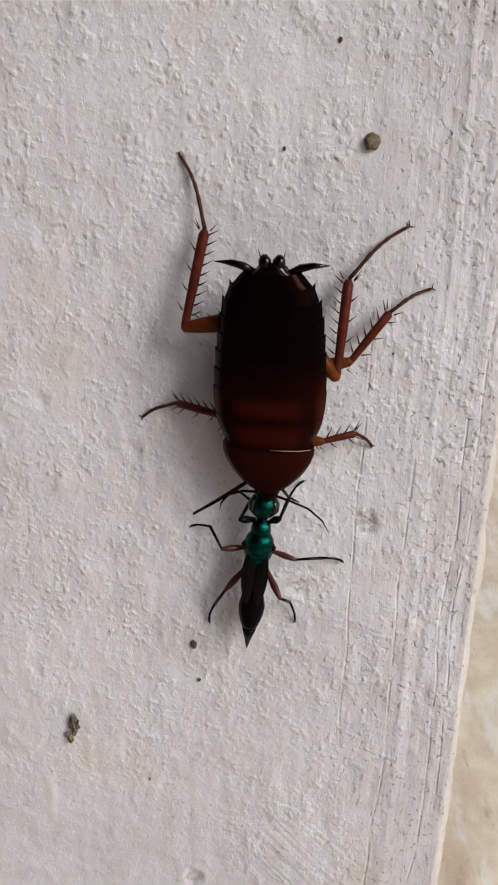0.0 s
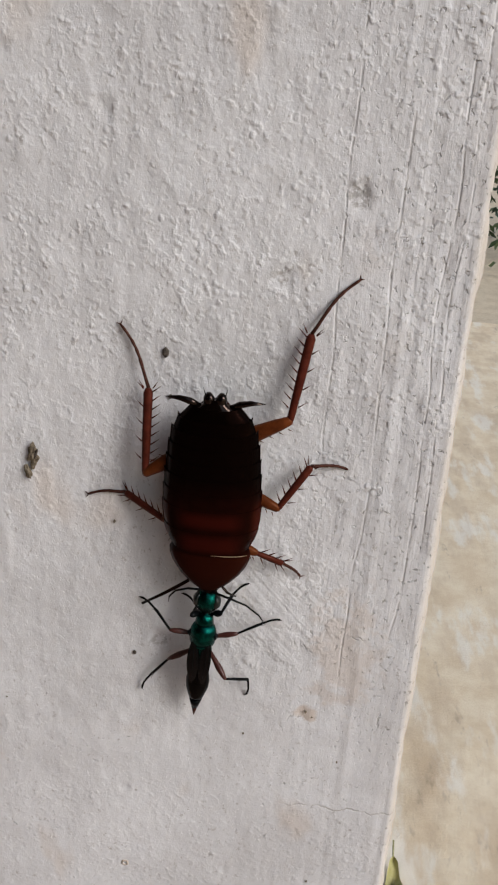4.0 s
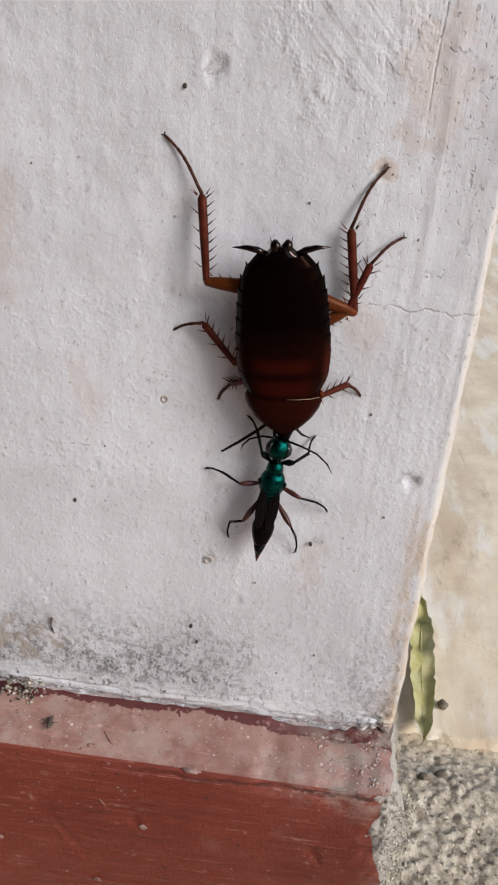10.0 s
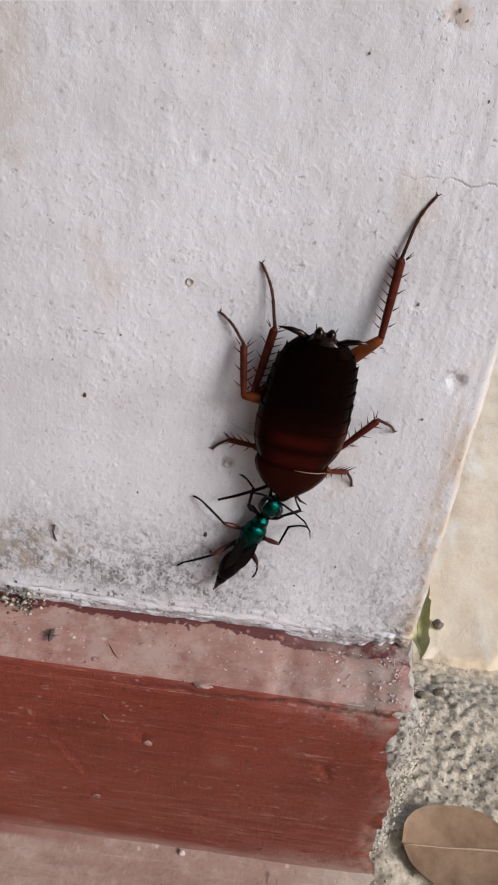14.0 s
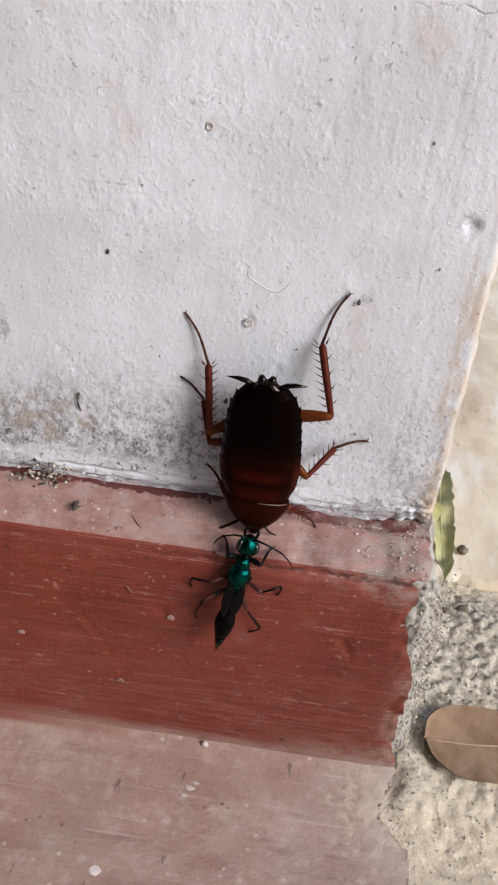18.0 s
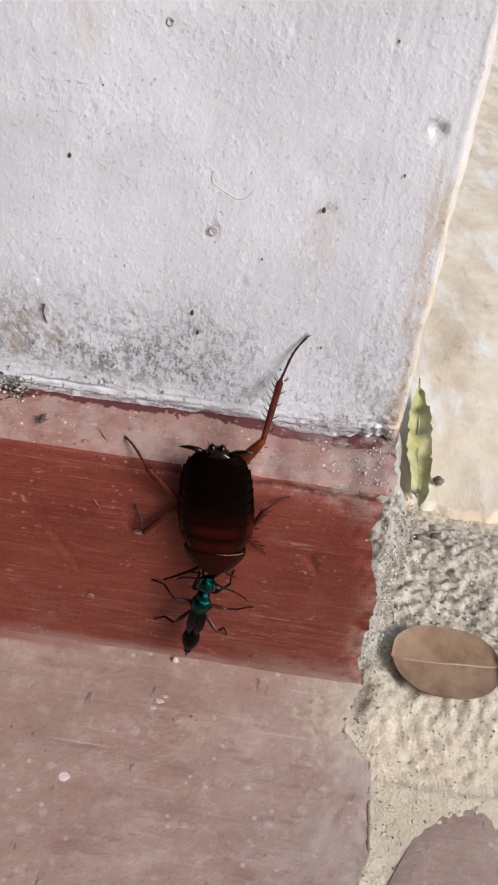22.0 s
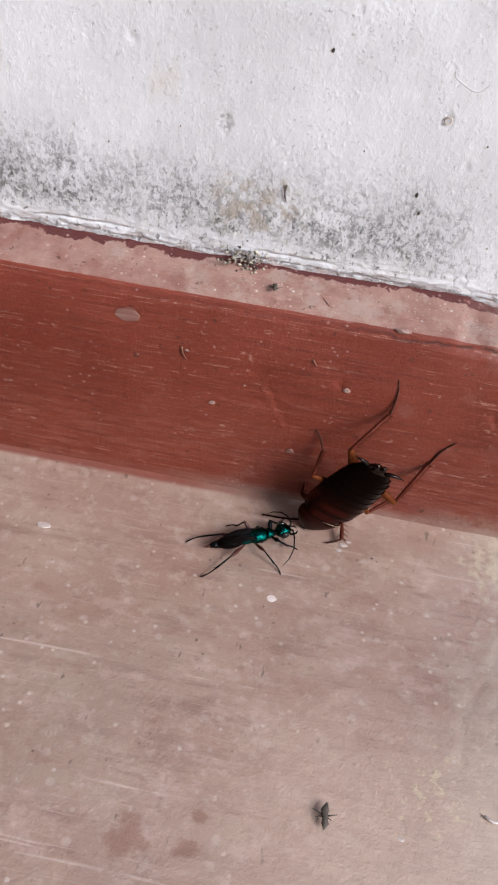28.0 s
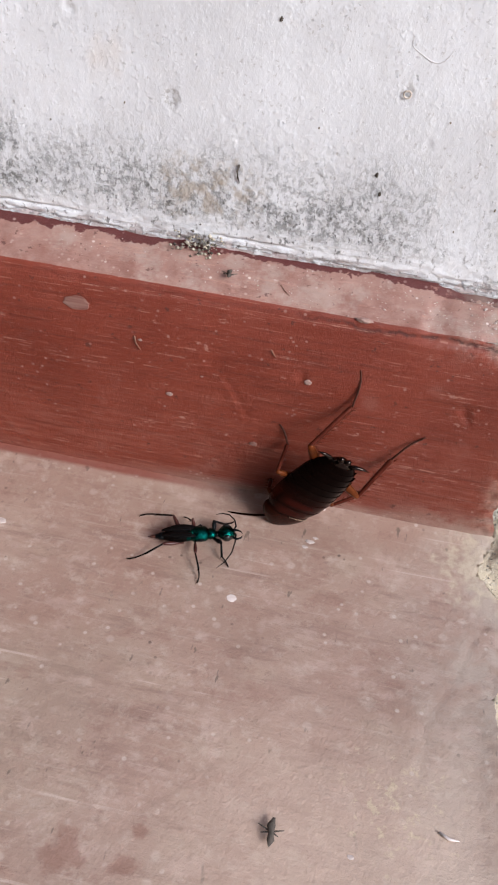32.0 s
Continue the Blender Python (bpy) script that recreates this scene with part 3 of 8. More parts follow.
# dark, so that the unseen added walls dim bounce and reflections
M_SCREEN = plain("dark_unseen_plaster", (0.09, 0.085, 0.08), (0.13, 0.125, 0.12), 3, 0.9)

# ---- mesh helpers ----
def mesh_ob(name, verts, faces, mats, slots=None, smooth=True):
    """One mesh object from arrays in millimetres."""
    me = bpy.data.meshes.new(name)
    me.from_pydata([(x * MM, y * MM, z * MM) for x, y, z in verts], [], faces)
    for m in mats if isinstance(mats, (list, tuple)) else [mats]:
        me.materials.append(m)
    if slots:
        me.polygons.foreach_set("material_index", slots)
    me.polygons.foreach_set("use_smooth", [smooth] * len(me.polygons))
    me.update()
    return new(name, me)


def put(ob, parent=None, label="", category="", group="", kind=""):
    if parent:
        ob.parent = parent
    return tagged(ob, label, category, group, kind)


def grid_faces(rows, cols, start=0):
    return [(start + r * cols + c, start + r * cols + c + 1, start + (r + 1) * cols + c + 1, start + (r + 1) * cols + c)
            for r in range(rows - 1) for c in range(cols - 1)]


def nz(x, y, z, size, seed=0.0):
    return noise.noise((x / size + seed, y / size - seed * 1.7, z / size + seed * 0.3))


def turb(x, y, z, size, octaves=4, seed=0.0):
    return noise.fractal((x / size + seed, y / size, z / size - seed), 0.8, 2.1, octaves)


def spread(*pieces):
    """Coordinates from pieces (from, to, count), each without its last value but the final one."""
    out = []
    for a, b, n in pieces:
        out += list(np.linspace(a, b, n, endpoint=False))
    return out + [pieces[-1][1]]


def loft(rings, n=14, cap=True):
    """Rings (y, x, z, half width, half height): an oval tube along y."""
    verts, faces = [], []
    for y, x, z, w, h in rings:
        for k in range(n):
            a = 2 * math.pi * k / n
            verts.append((x + w * math.cos(a), y, z + h * math.sin(a)))
    for r in range(len(rings) - 1):
        for k in range(n):
            faces.append((r * n + k, r * n + (k + 1) % n, (r + 1) * n + (k + 1) % n, (r + 1) * n + k))
    if cap:
        faces += [tuple(range(n - 1, -1, -1)), tuple(range((len(rings) - 1) * n, len(rings) * n))]
    return verts, faces


def tube(points, radii, n=8):
    """A tube along a bent line of points."""
    verts, faces = [], []
    pts = [Vector(p) for p in points]
    for i, p in enumerate(pts):
        d = (pts[min(i + 1, len(pts) - 1)] - pts[max(i - 1, 0)]).normalized()
        side = d.cross(Vector((0, 0, 1)))
        side = side.normalized() if side.length > 1e-4 else Vector((1, 0, 0))
        up = side.cross(d)
        for k in range(n):
            a = 2 * math.pi * k / n
            verts.append(tuple(p + (side * math.cos(a) + up * math.sin(a)) * radii[i]))
    for r in range(len(pts) - 1):
        for k in range(n):
            faces.append((r * n + k, r * n + (k + 1) % n, (r + 1) * n + (k + 1) % n, (r + 1) * n + k))
    return verts, faces + [tuple(range(n - 1, -1, -1)), tuple(range((len(pts) - 1) * n, len(pts) * n))]


def joined(*pieces):
    verts, faces = [], []
    for v, f in pieces:
        k = len(verts)
        verts += v
        faces += [tuple(i + k for i in q) for q in f]
    return verts, faces


def part(name, shape, material, parent, label=""):
    return put(mesh_ob(name, *shape, material), parent, label)


def grain(rnd, x, y, z, r):
    """One angular grain of eight faces."""
    v = [(x + r * rnd.uniform(0.6, 1.2) * a, y + r * rnd.uniform(0.6, 1.2) * b, z + r * rnd.uniform(0.5, 1.0) * c) for a, b, c in ((1, 0, 0), (0, 1, 0), (-1, 0, 0), (0, -1, 0), (0, 0, 1), (0, 0, -1))]
    return v, [(0, 1, 4), (1, 2, 4), (2, 3, 4), (3, 0, 4), (1, 0, 5), (2, 1, 5), (3, 2, 5), (0, 3, 5)]


# ---- the place ----
def wall_relief(x, z):
    """How far the plaster stands out, in mm."""
    high = 0.35 + 0.65 * min(1, max(0, (z - 110) / 110))
    grain = max(0.0, nz(x, 0, z, 1.9, 3) - 0.1) * 0.2 * high
    brush = nz(x * 2.2, 0, z * 0.3, 3.2, 5) * (0.012 + 0.018 * high)
    rib = high * max(0.0, (x + 24) / 24) * (nz(x * 3.0, 0, z * 0.1, 3.4, 2) * 0.15 + nz(x * 7, 0, z * 0.13, 3.4, 6) * 0.09)
    h = grain + 0.16 * high * turb(x, 0, z, 4.5, 3, 12) + brush + rib + turb(x, 0, z, 40, 2, 4) * 0.35
    # a raised run of paint down the arris
    h += 0.17 * math.exp(-((x + 9.2 + 0.8 * nz(0, 0, z, 60, 1)) / 0.35) ** 2) * min(1, max(0, (z - 150) / 40))
    # chips knocked out of the coat
    for cx, cz, r, d in CHIPS:
        q = ((x - cx) ** 2 + (z - cz) ** 2) / (0.7 * r * r) * (1 + 1.0 * nz(x, 0, z, 1.1, cx))
        q = max(0.0, q)
        if q < 4:
            h += -0.38 * d * math.exp(-q * q * q * 3.0) + 0.08 * d * math.exp(-((q - 1.3) / 0.4) ** 2)
    return h


# x, z, radius, depth (mm)
CHIPS = [(-52, 278, 1.8, 0.7), (-66, 285, 1.6, 0.6), (-16.9, 269, 2.4, 0.8), (-26.6, 257.3, 2.3, 0.8), (-43.5, 193.8, 2.4, 1.2), (-5.2, 130, 1.9, 1.3),
         (-51, 215.5, 1.5, 0.6), (-20.3, 115, 1.3, 0.6), (-40.2, 108, 1.5, 1.0), (-49.4, 140.6, 1.1, 0.6), (-49.5, 159.6, 1.4, 0.7), (-86.4, 100.5, 2.2, 0.6),
         (-18, 181.4, 1.5, 0.6), (-15.4, 295.2, 1.2, 0.5), (-106.8, 114, 1.5, 0.7), (-62, 126, 1.2, 0.5), (-30, 142, 1.0, 0.5), (-34, 99, 1.3, 0.6),
         (-12, 112, 1.2, 0.5), (-9, 98, 1.0, 0.5), (-70, 236, 1.3, 0.5), (-6, 240, 1.4, 0.6), (-25, 228, 1.0, 0.4), (-80, 205, 1.2, 0.5), (-75, 98, 1.2, 0.5), (-72, 94, 1.0, 0.5)]


def build_wall():
    xs = spread((-600, -165, 8), (-165, 0.2, 350))
    zs = spread((0, 1, 96), (1, 2.1, 330), (2.1, 3.1, 8))
    verts, cols = [], len(xs) + 8
    for q in range(len(zs)):
        s = zs[q]
        for x in xs:
            low = 68.5 + 0.5 * nz(x, 0, 0, 31, 2) + 0.35 * turb(x, 0, 0, 9, 4, 4) - 1.3 * max(0, nz(x, 0, 0, 40, 6)) + 1.3 * max(0, (x + 26) / 26) * (0.6 + nz(x, 0, 0, 4, 8) + 0.2 * nz(x, 0, 0, 1.6, 5))
            z = low + (92 - low) * s if s <= 1 else 92 + (s - 1) * 240 if s <= 2.1 else 356 + (s - 2.1) * 300
            near = x > -166 and z < 357
            out = wall_relief(x, z) if near else 0.0
            # the wash is built up thick along its foot
            if z < 80:
                out += 0.12 * math.exp(-((z - low - 1.4) / 2.2) ** 2) * (0.75 + 0.8 * nz(x, 0, z, 8, 3)) + 0.3 * turb(x * 0.6, 0, z * 1.2, 3, 4, 9) * math.exp(-((z - low) / 6) ** 2)
                out += 0.16 * turb(x * 0.7, 0, z * 1.3, 1.3, 3, 17) * math.exp(-((z - low) / 7) ** 2) + 0.2 * nz(x * 0.12, 0, z, 0.8, 4) * math.exp(-((z - low) / 4) ** 2)
                # the thick foot has split along its length
                split = low + 3.6 + 0.7 * nz(x, 0, 0, 24, 3) + 0.3 * nz(x, 0, 0, 4, 9)
                out -= 0.7 * math.exp(-((z - split) / 0.3) ** 2) * min(1, max(0, 3 * nz(x, 0, 0, 19, 14) + 0.3))
                split = low + 1.6 + 0.4 * nz(x, 0, 0, 15, 7)
                out -= 0.5 * math.exp(-((z - split) / 0.25) ** 2) * min(1, max(0, 3 * nz(x, 0, 0, 13, 21) + 0.1))
            # broken away at the corner of the foot
            if x > -14 and z < 78:
                out -= 1.2 * max(0, (x + 14) / 14) * max(0, (78 - z) / 8) * (0.6 + turb(x, 0, z, 4, 3, 2) + 0.9 * turb(x, 0, z, 1.7, 3, 12))
            round_off = 0.8 * max(0.0, (x + 0.7) / 0.9) ** 2
            edge = 0.22 * turb(0, 0, z, 14, 4, 3) * max(0.0, (x + 5) / 5) if near else 0
            verts.append((x + edge, -out + round_off, z))
        # round the corner and back along the side of the wall
        ex = verts[-1][0]
        z = verts[-1][2]
        for k, y in enumerate((3.0, 5, 8, 14, 25, 50, 90, 150)):
            verts.append((ex + 0.6 + 0.5 * turb(0, y, z, 6, 3, 5), y, z))
    wall = mesh_ob("wall_front", verts, grid_faces(len(zs), cols), M_WALL)
    put(wall, kind="structure", label="old white limewashed plaster wall with brush marks and mould", category="wall")
    back = mesh_ob("wall_core", [(x, y, z) for z in (60, 655) for x, y in ((-600, 4), (-3, 4), (-3, 148), (-600, 148))],
                   [(0, 1, 5, 4), (1, 2, 6, 5), (2, 3, 7, 6), (3, 0, 4, 7), (4, 5, 6, 7), (3, 2, 1, 0)], M_MORTAR, smooth=False)
    put(back, kind="structure", label="rough mortar core of the plastered wall", category="wall")


# y, z of the skirting from under the wash over the ledge, down the face and into the cove
LEDGE = [(3, 70.6), (0, 69.2), (-4, 67.6), (-8, 66.2), (-11.2, 65.0)]
FACE = [(-12.4, 63.9), (-12.9, 61.8), (-13.0, 55), (-12.8, 48), (-12.0, 40), (-11.0, 31), (-10.1, 23), (-9.3, 14), (-8.6, 8), (-8.2, 4.3), (-8.4, 0), (-8.4, -3)]


def along(profile, step):
    out = []
    for (a, b), (c, d) in zip(profile[:-1], profile[1:]):
        n = max(1, round(math.hypot(c - a, d - b) / step))
        out += [(a + (c - a) * k / n, b + (d - b) * k / n) for k in range(n)]
    return out + [profile[-1]]


def skirting_end(y, z):
    """x at which the skirting breaks off."""
    return float(np.interp(z, [0, 5, 12, 20, 28, 37, 45, 55, 62, 66], [4.8, 4.4, 3.0, 1.9, 2.3, 2.4, -0.3, -2.6, -1.0, 0.4])) + 0.7 * turb(0, y * 2, z, 9, 5, 6) + 0.5 * turb(0, y, z, 2.7, 4, 2)


def build_skirting():
    prof = along(LEDGE + FACE, 0.85)
    us = spread((0, 0.55, 6), (0.55, 1, 210))
    verts = []
    for y, z in prof:
        end = skirting_end(y, z)
        for u in us:
            x = -600 + 430 * u / 0.55 if u < 0.55 else -170 + (end + 170) * (u - 0.55) / 0.45
            d = 0.25 * turb(x, y, z, 22, 3, 1) + 0.1 * nz(x * 0.15, y, z * 3, 2.2, 4)
            ledge = z > 64.4
            if ledge:
                d += 0.22 * turb(x, y, z, 3, 3, 7) + 0.5 * max(0, (x + 26) / 26) * turb(x, y, z, 3.5, 4, 3)
            # dents and a chipped arris
            for cx, cz, r, k in ((-71, 47, 2.6, 0.3), (-60, 24.5, 1.6, 0.2), (-13.5, 45.5, 1.3, 0.6), (-12.3, 43, 1.0, 0.6), (-24, 65, 3, 0.7), (-10, 64, 4, 0.9), (-51, 47.5, 1.4, 0.4)):
                q = ((x - cx) ** 2 + (z - cz) ** 2) / (r * r)
                d -= k * math.exp(-q * q) if q < 4 else 0
            # a scratched gouge
            if -71 < x < -62 and 30 < z < 43:
                d += 0.15 * math.exp(-((x + 68.8 - (41.0 - z) * 0.53) / 0.7) ** 2) - 0.2 * math.exp(-((x + 67.6 - (41.0 - z) * 0.53) / 0.7) ** 2)
            if 60.5 < z < 66 and x > -46:
                d -= (0.25 + 0.75 * min(1, max(0, (x + 40) / 30))) * max(0.0, turb(x, 0, z * 0.4, 4.5, 4, 11) + 0.05) * (1 - abs(z - 63.4) / 3)
            # the arris has cracked away along its underside
            if 59 < z < 66 and not ledge:
                d -= (0.15 + 0.75 * min(1, max(0, (x + 34) / 14)) * min(1, max(0, 0.75 + 1.6 * nz(x, 0, 0, 7, 9)))) * math.exp(-((z - 62.9 + 0.7 * nz(x, 0, 0, 6, 3)) / 0.75) ** 2)
            if ledge and y > -2.6 and x > -26:
                d -= 1.1 * min(1, (x + 26) / 8)
            if not ledge:
                d = max(d, -0.95)
            rag = max(0.0, (x - end + 5) / 5)
            d += rag * (turb(x, y, z, 3, 4, 8) * 0.9 - 0.5 * rag)
            verts.append((x, y - d * (0.6 if ledge else 1.0), z + (d * 0.8 if ledge else 0)))
    faces = grid_faces(len(prof), len(us))
    slots = [1 if prof[i // (len(us) - 1)][1] > 64.6 else 0 for i in range(len(faces))]
    faces = [f[::-1] for f in faces]
    put(mesh_ob("skirting", verts, faces, [M_RED, M_LEDGE], slots), kind="structure", label="dark red oxide cement skirting with a dusty sloping ledge", category="skirting")


def build_mortar():
    """The torn mortar that shows where the skirting has broken off."""
    prof = [(y + 1.1 if z > 64 else y + 1.3, z - (1.2 if z > 64 else 0)) for y, z in along(LEDGE + FACE, 0.55)]
    xs = spread((-16, 0, 44), (0, 1, 40))
    verts = []
    for y, z in prof:
        for q, x in enumerate(xs):
            # the lump ends in a torn round nose
            reach = 5.5 + 3.0 * math.exp(-((z - 59) / 6.5) ** 2) + 4.0 * max(0, 1 - z / 40) - 1.5 * (z > 65)
            keep = 1.0
            if q >= 44:
                keep, x = math.cos(x * math.pi / 2), reach * math.sin(x * math.pi / 2)
            lump = (1.5 * turb(x, y, z, 5, 5, 4) + 1.1 * turb(x, y, z, 2.0, 4, 9)) * (0.6 + 0.4 * keep) * (0.2 + 0.8 * min(1, max(0, (x + 7) / 5)))
            verts.append((x + (0.6 + 1.2 * (1 - keep)) * turb(x, y * keep, z, 3, 4, 2), 12 + (y - 12) * keep - lump * 0.75 + 0.8 * (1 - keep) * turb(x, keep * 9, z, 2.4, 4, 6), z * (0.35 + 0.65 * keep) + lump * 0.3 - 2 * (1 - keep)))
    faces = [f[::-1] for f in grid_faces(len(prof), len(xs))]
    put(mesh_ob("broken_mortar", verts, faces, M_MORTAR), kind="structure", label="crumbling grey mortar at the broken skirting end", category="mortar")


def floor_height(y):
    return float(np.interp(-y, [7.5, 8.5, 13, 19.7, 31, 45, 90, 600], [4.6, 4.3, 3.1, 2.0, 0.3, -0.6, -0.9, -1.5]))


def floor_end(y):
    return float(np.interp(-y, [7, 13, 18, 20, 24, 28, 34, 41, 49, 55, 66, 80, 90, 150, 600], [5.5, 3.2, 1.2, 1.4, 5.0, 8.0, 7.8, 7.5, 6.6, 4.5, 5.0, 13.0, 20.0, 40.0, 100.0])) + 0.5 * turb(0, y, 0, 7, 4, 3) + 0.5 * nz(0, y, 0, 2, 6)


def rise(x, y):
    """How much the outer strip of the floor has heaved."""
    return 0.5 * min(1, max(0, (x - 1) / 4)) * min(1, max(0, (-y - 52) / 12))


def floor_surface(x, y):
    h = floor_height(y) + 0.22 * turb(x, y, 0, 24, 3, 5) + 0.05 * nz(x * 0.4, y, 0, 2.0, 3)
    h += rise(x, y)
    # a crack across the corner of the slab
    if -18 < x < 4 and -80 < y < -32:
        way = float(np.interp(-y, [34, 37, 53, 62, 74, 80], [3.0, 0.7, -5.3, -10.9, -11.0, -13.0])) + 0.6 * nz(0, y, 0, 3, 5)
        h -= 0.16 * math.exp(-((x - way) / 0.7) ** 2)
    return h


def build_floor():
    ys = spread((-7.6, -130, 180), (-130, -2000, 16))
    us = spread((0, 0.5, 6), (0.5, 1, 200))
    verts = []
    for y in ys:
        end = floor_end(y)
        for u in us:
            x = -1700 + 3060 * u if u < 0.5 else -170 + (end + 170) * (u - 0.5) / 0.5
            h = floor_surface(x, y)
            rag = max(0.0, (x - end + 4) / 4)
            h += rag * (0.4 * turb(x, y, 0, 2.5, 4, 2) - (0.25 if y > -40 else 0.05) * rag)
            verts.append((x, y, h))
    n = len(verts)
    # the broken rim falls to the soil
    verts += [verts[i * len(us) + len(us) - 1] for i in range(len(ys))] + [(floor_end(y) + 0.6 + 0.5 * nz(0, y, 0, 1.5, 1), y, -4.5) for y in ys]
    faces = [f[::-1] for f in grid_faces(len(ys), len(us))]
    faces += [(n + r, n + len(ys) + r, n + len(ys) + r + 1, n + r + 1) for r in range(len(ys) - 1)]
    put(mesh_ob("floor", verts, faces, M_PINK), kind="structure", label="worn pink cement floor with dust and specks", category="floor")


def soil(x, y):
    mound = 7.5 * math.exp(-(max(0, abs(y - 18) - 22) / 16) ** 2) * min(1, max(0, (x + 6) / 12))
    h = -0.6 + mound
    if y < -30:
        h = floor_height(y) - 0.06 + rise(x, y) * 0.9
    near = -60 < x < 200 and -180 < y < 260
    calm = 0.25 if y < -30 else 1.0
    if near:
        rough = 1.0 if y < 66 else 0.35
        h += calm * rough * (0.55 + 0.45 * min(1, max(0, (y + 30) / 20))) * (0.7 * turb(x, y, 0, 9, 5, 2) + (1.1 if y > -4 else 0.85) * turb(x, y, 0, 2.4, 5, 7)) + calm * 1.0 * turb(x, y, 0, 40, 2, 1)
    # the soil has filled up to the broken rim of the floor
    if -60 < y < -8 and x < 14:
        w = min(1, max(0, 1 - (x - floor_end(y)) / 4.5))
        h += w * (floor_height(y) - 0.1 + 0.3 * turb(x, y, 0, 2.4, 4, 7) - h)
    return h


def build_ground():
    xs = spread((-60000, -800, 6), (-800, -12, 6), (-12, 75, 115), (75, 200, 40), (200, 1200, 12), (1200, 60000, 6))
    ys = spread((-60000, -700, 6), (-700, -130, 8), (-130, -75, 20), (-75, 90, 190), (90, 260, 50), (260, 1500, 16), (1500, 60000, 6))
    verts = [(x, y, soil(x, y) if y > -7 or x > floor_end(y) - 1.0 else -4.0) for y in ys for x in xs]
    put(mesh_ob("ground", verts, grid_faces(len(ys), len(xs)), M_SAND), kind="structure", label="sandy soil beside the porch", category="ground")
    # the pale cement beyond, with a torn edge
    ux, vy = spread((0, 130, 70), (130, 1400, 12)), spread((0, 1, 60), (1, 2, 14))
    verts = []
    for v in vy:
        for x in ux:
            edge = 63 + 5 * turb(x, 0, 0, 22, 3, 2) + 2.5 * turb(x, 0, 0, 5, 3, 5) + 0.10 * x
            y = edge + (230 - edge) * v if v <= 1 else 230 + (v - 1) * 800
            lip = -6 * max(0, 1 - (y - edge) / 1.5)
            verts.append((x + 2.2, y, 2.0 + lip + 0.5 * turb(x, y, 0, 30, 3, 2) + 0.35 * turb(x, y, 0, 5, 3, 6)))
    put(mesh_ob("apron", verts, grid_faces(len(vy), len(ux)), M_APRON), kind="structure", label="pale weathered cement apron with a torn edge", category="pavement")
    # a piece of the pink floor that is left further out
    vs = spread((0, 1, 40))
    verts = []
    for v in vs:
        y = -28.5 - 130 * v
        left = float(np.interp(-y, [28.5, 32, 40, 48, 54, 65, 80, 160], [33, 23, 17, 12.6, 10.4, 7.8, 8.5, 16])) + 0.6 * turb(0, y, 0, 5, 4, 1)
        for k in range(46):
            x = left + (130 - left) * k / 45
            yy = y + (0.6 * nz(x, y, 0, 3, 2) if v == 0 else 0)
            verts.append((x, yy + (0.04 * (x - 36) * (1 - v)), -0.1 + 0.25 * turb(x, y, 0, 12, 3, 3) - (0.45 if k == 0 else 0)))
    faces = [f[::-1] for f in grid_faces(len(vs), 46)]
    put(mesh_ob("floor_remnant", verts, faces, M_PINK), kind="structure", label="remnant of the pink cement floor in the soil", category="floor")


def build_gravel():
    """Loose angular grit over the soil, finer further in, and crumbs in the torn mortar."""
    rnd = random.Random(4)
    spots = []
    for _ in range(6500):
        x, y = 3 + 82 * rnd.random() ** 1.5, rnd.uniform(-85, 68)
        if y < -28 and rnd.random() < 0.35 or y < -7 and x < floor_end(y) + 0.3:
            continue
        spots.append((x, y, soil(x, y), (0.1 + 0.5 * rnd.random() ** 3.0) * (1.3 if -8 < y < 60 else 0.85)))
    for _ in range(520):
        z = rnd.uniform(2, 64)
        x = rnd.uniform(skirting_end(-9, z) + 0.6, 8)
        spots.append((x, -8.2 - 4 * (z / 66) + max(0, x - 2) * 1.3, z, rnd.choice((0.15, 0.22, 0.3, 0.45))))
    put(mesh_ob("gravel", *joined(*[grain(rnd, *p) for p in spots]), M_GRIT, smooth=False), kind="stuff", label="loose grit and small pebbles in the soil", category="gravel")


def build_light_screens():
    """Unseen plain walls and a slab behind and above the camera, added to block light; one side is open to the yard."""
    for name, (x0, x1, y0, y1, z0, z1) in (("unseen_screen_south", (-1700, 400, -2100, -2000, -4, 2400)), ("unseen_screen_west", (-1800, -1700, -2100, 150, -4, 2400)), ("wall_north", (-1700, -600, 30, 150, -4, 2400)),
                                          ("wall_north_upper", (-600, -2, 8, 148, 655, 2400)), ("unseen_screen_top", (-1800, 400, -2100, 150, 2400, 2460))):
        verts = [(x, y, z) for z in (z0, z1) for x, y in ((x0, y0), (x1, y0), (x1, y1), (x0, y1))]
        put(mesh_ob(name, verts, [(0, 1, 5, 4), (1, 2, 6, 5), (2, 3, 7, 6), (3, 0, 4, 7), (4, 5, 6, 7), (3, 2, 1, 0)], M_SCREEN, smooth=False), kind="structure")


build_light_screens()
build_wall()
build_skirting()
build_mortar()
build_floor()
build_ground()
build_gravel()

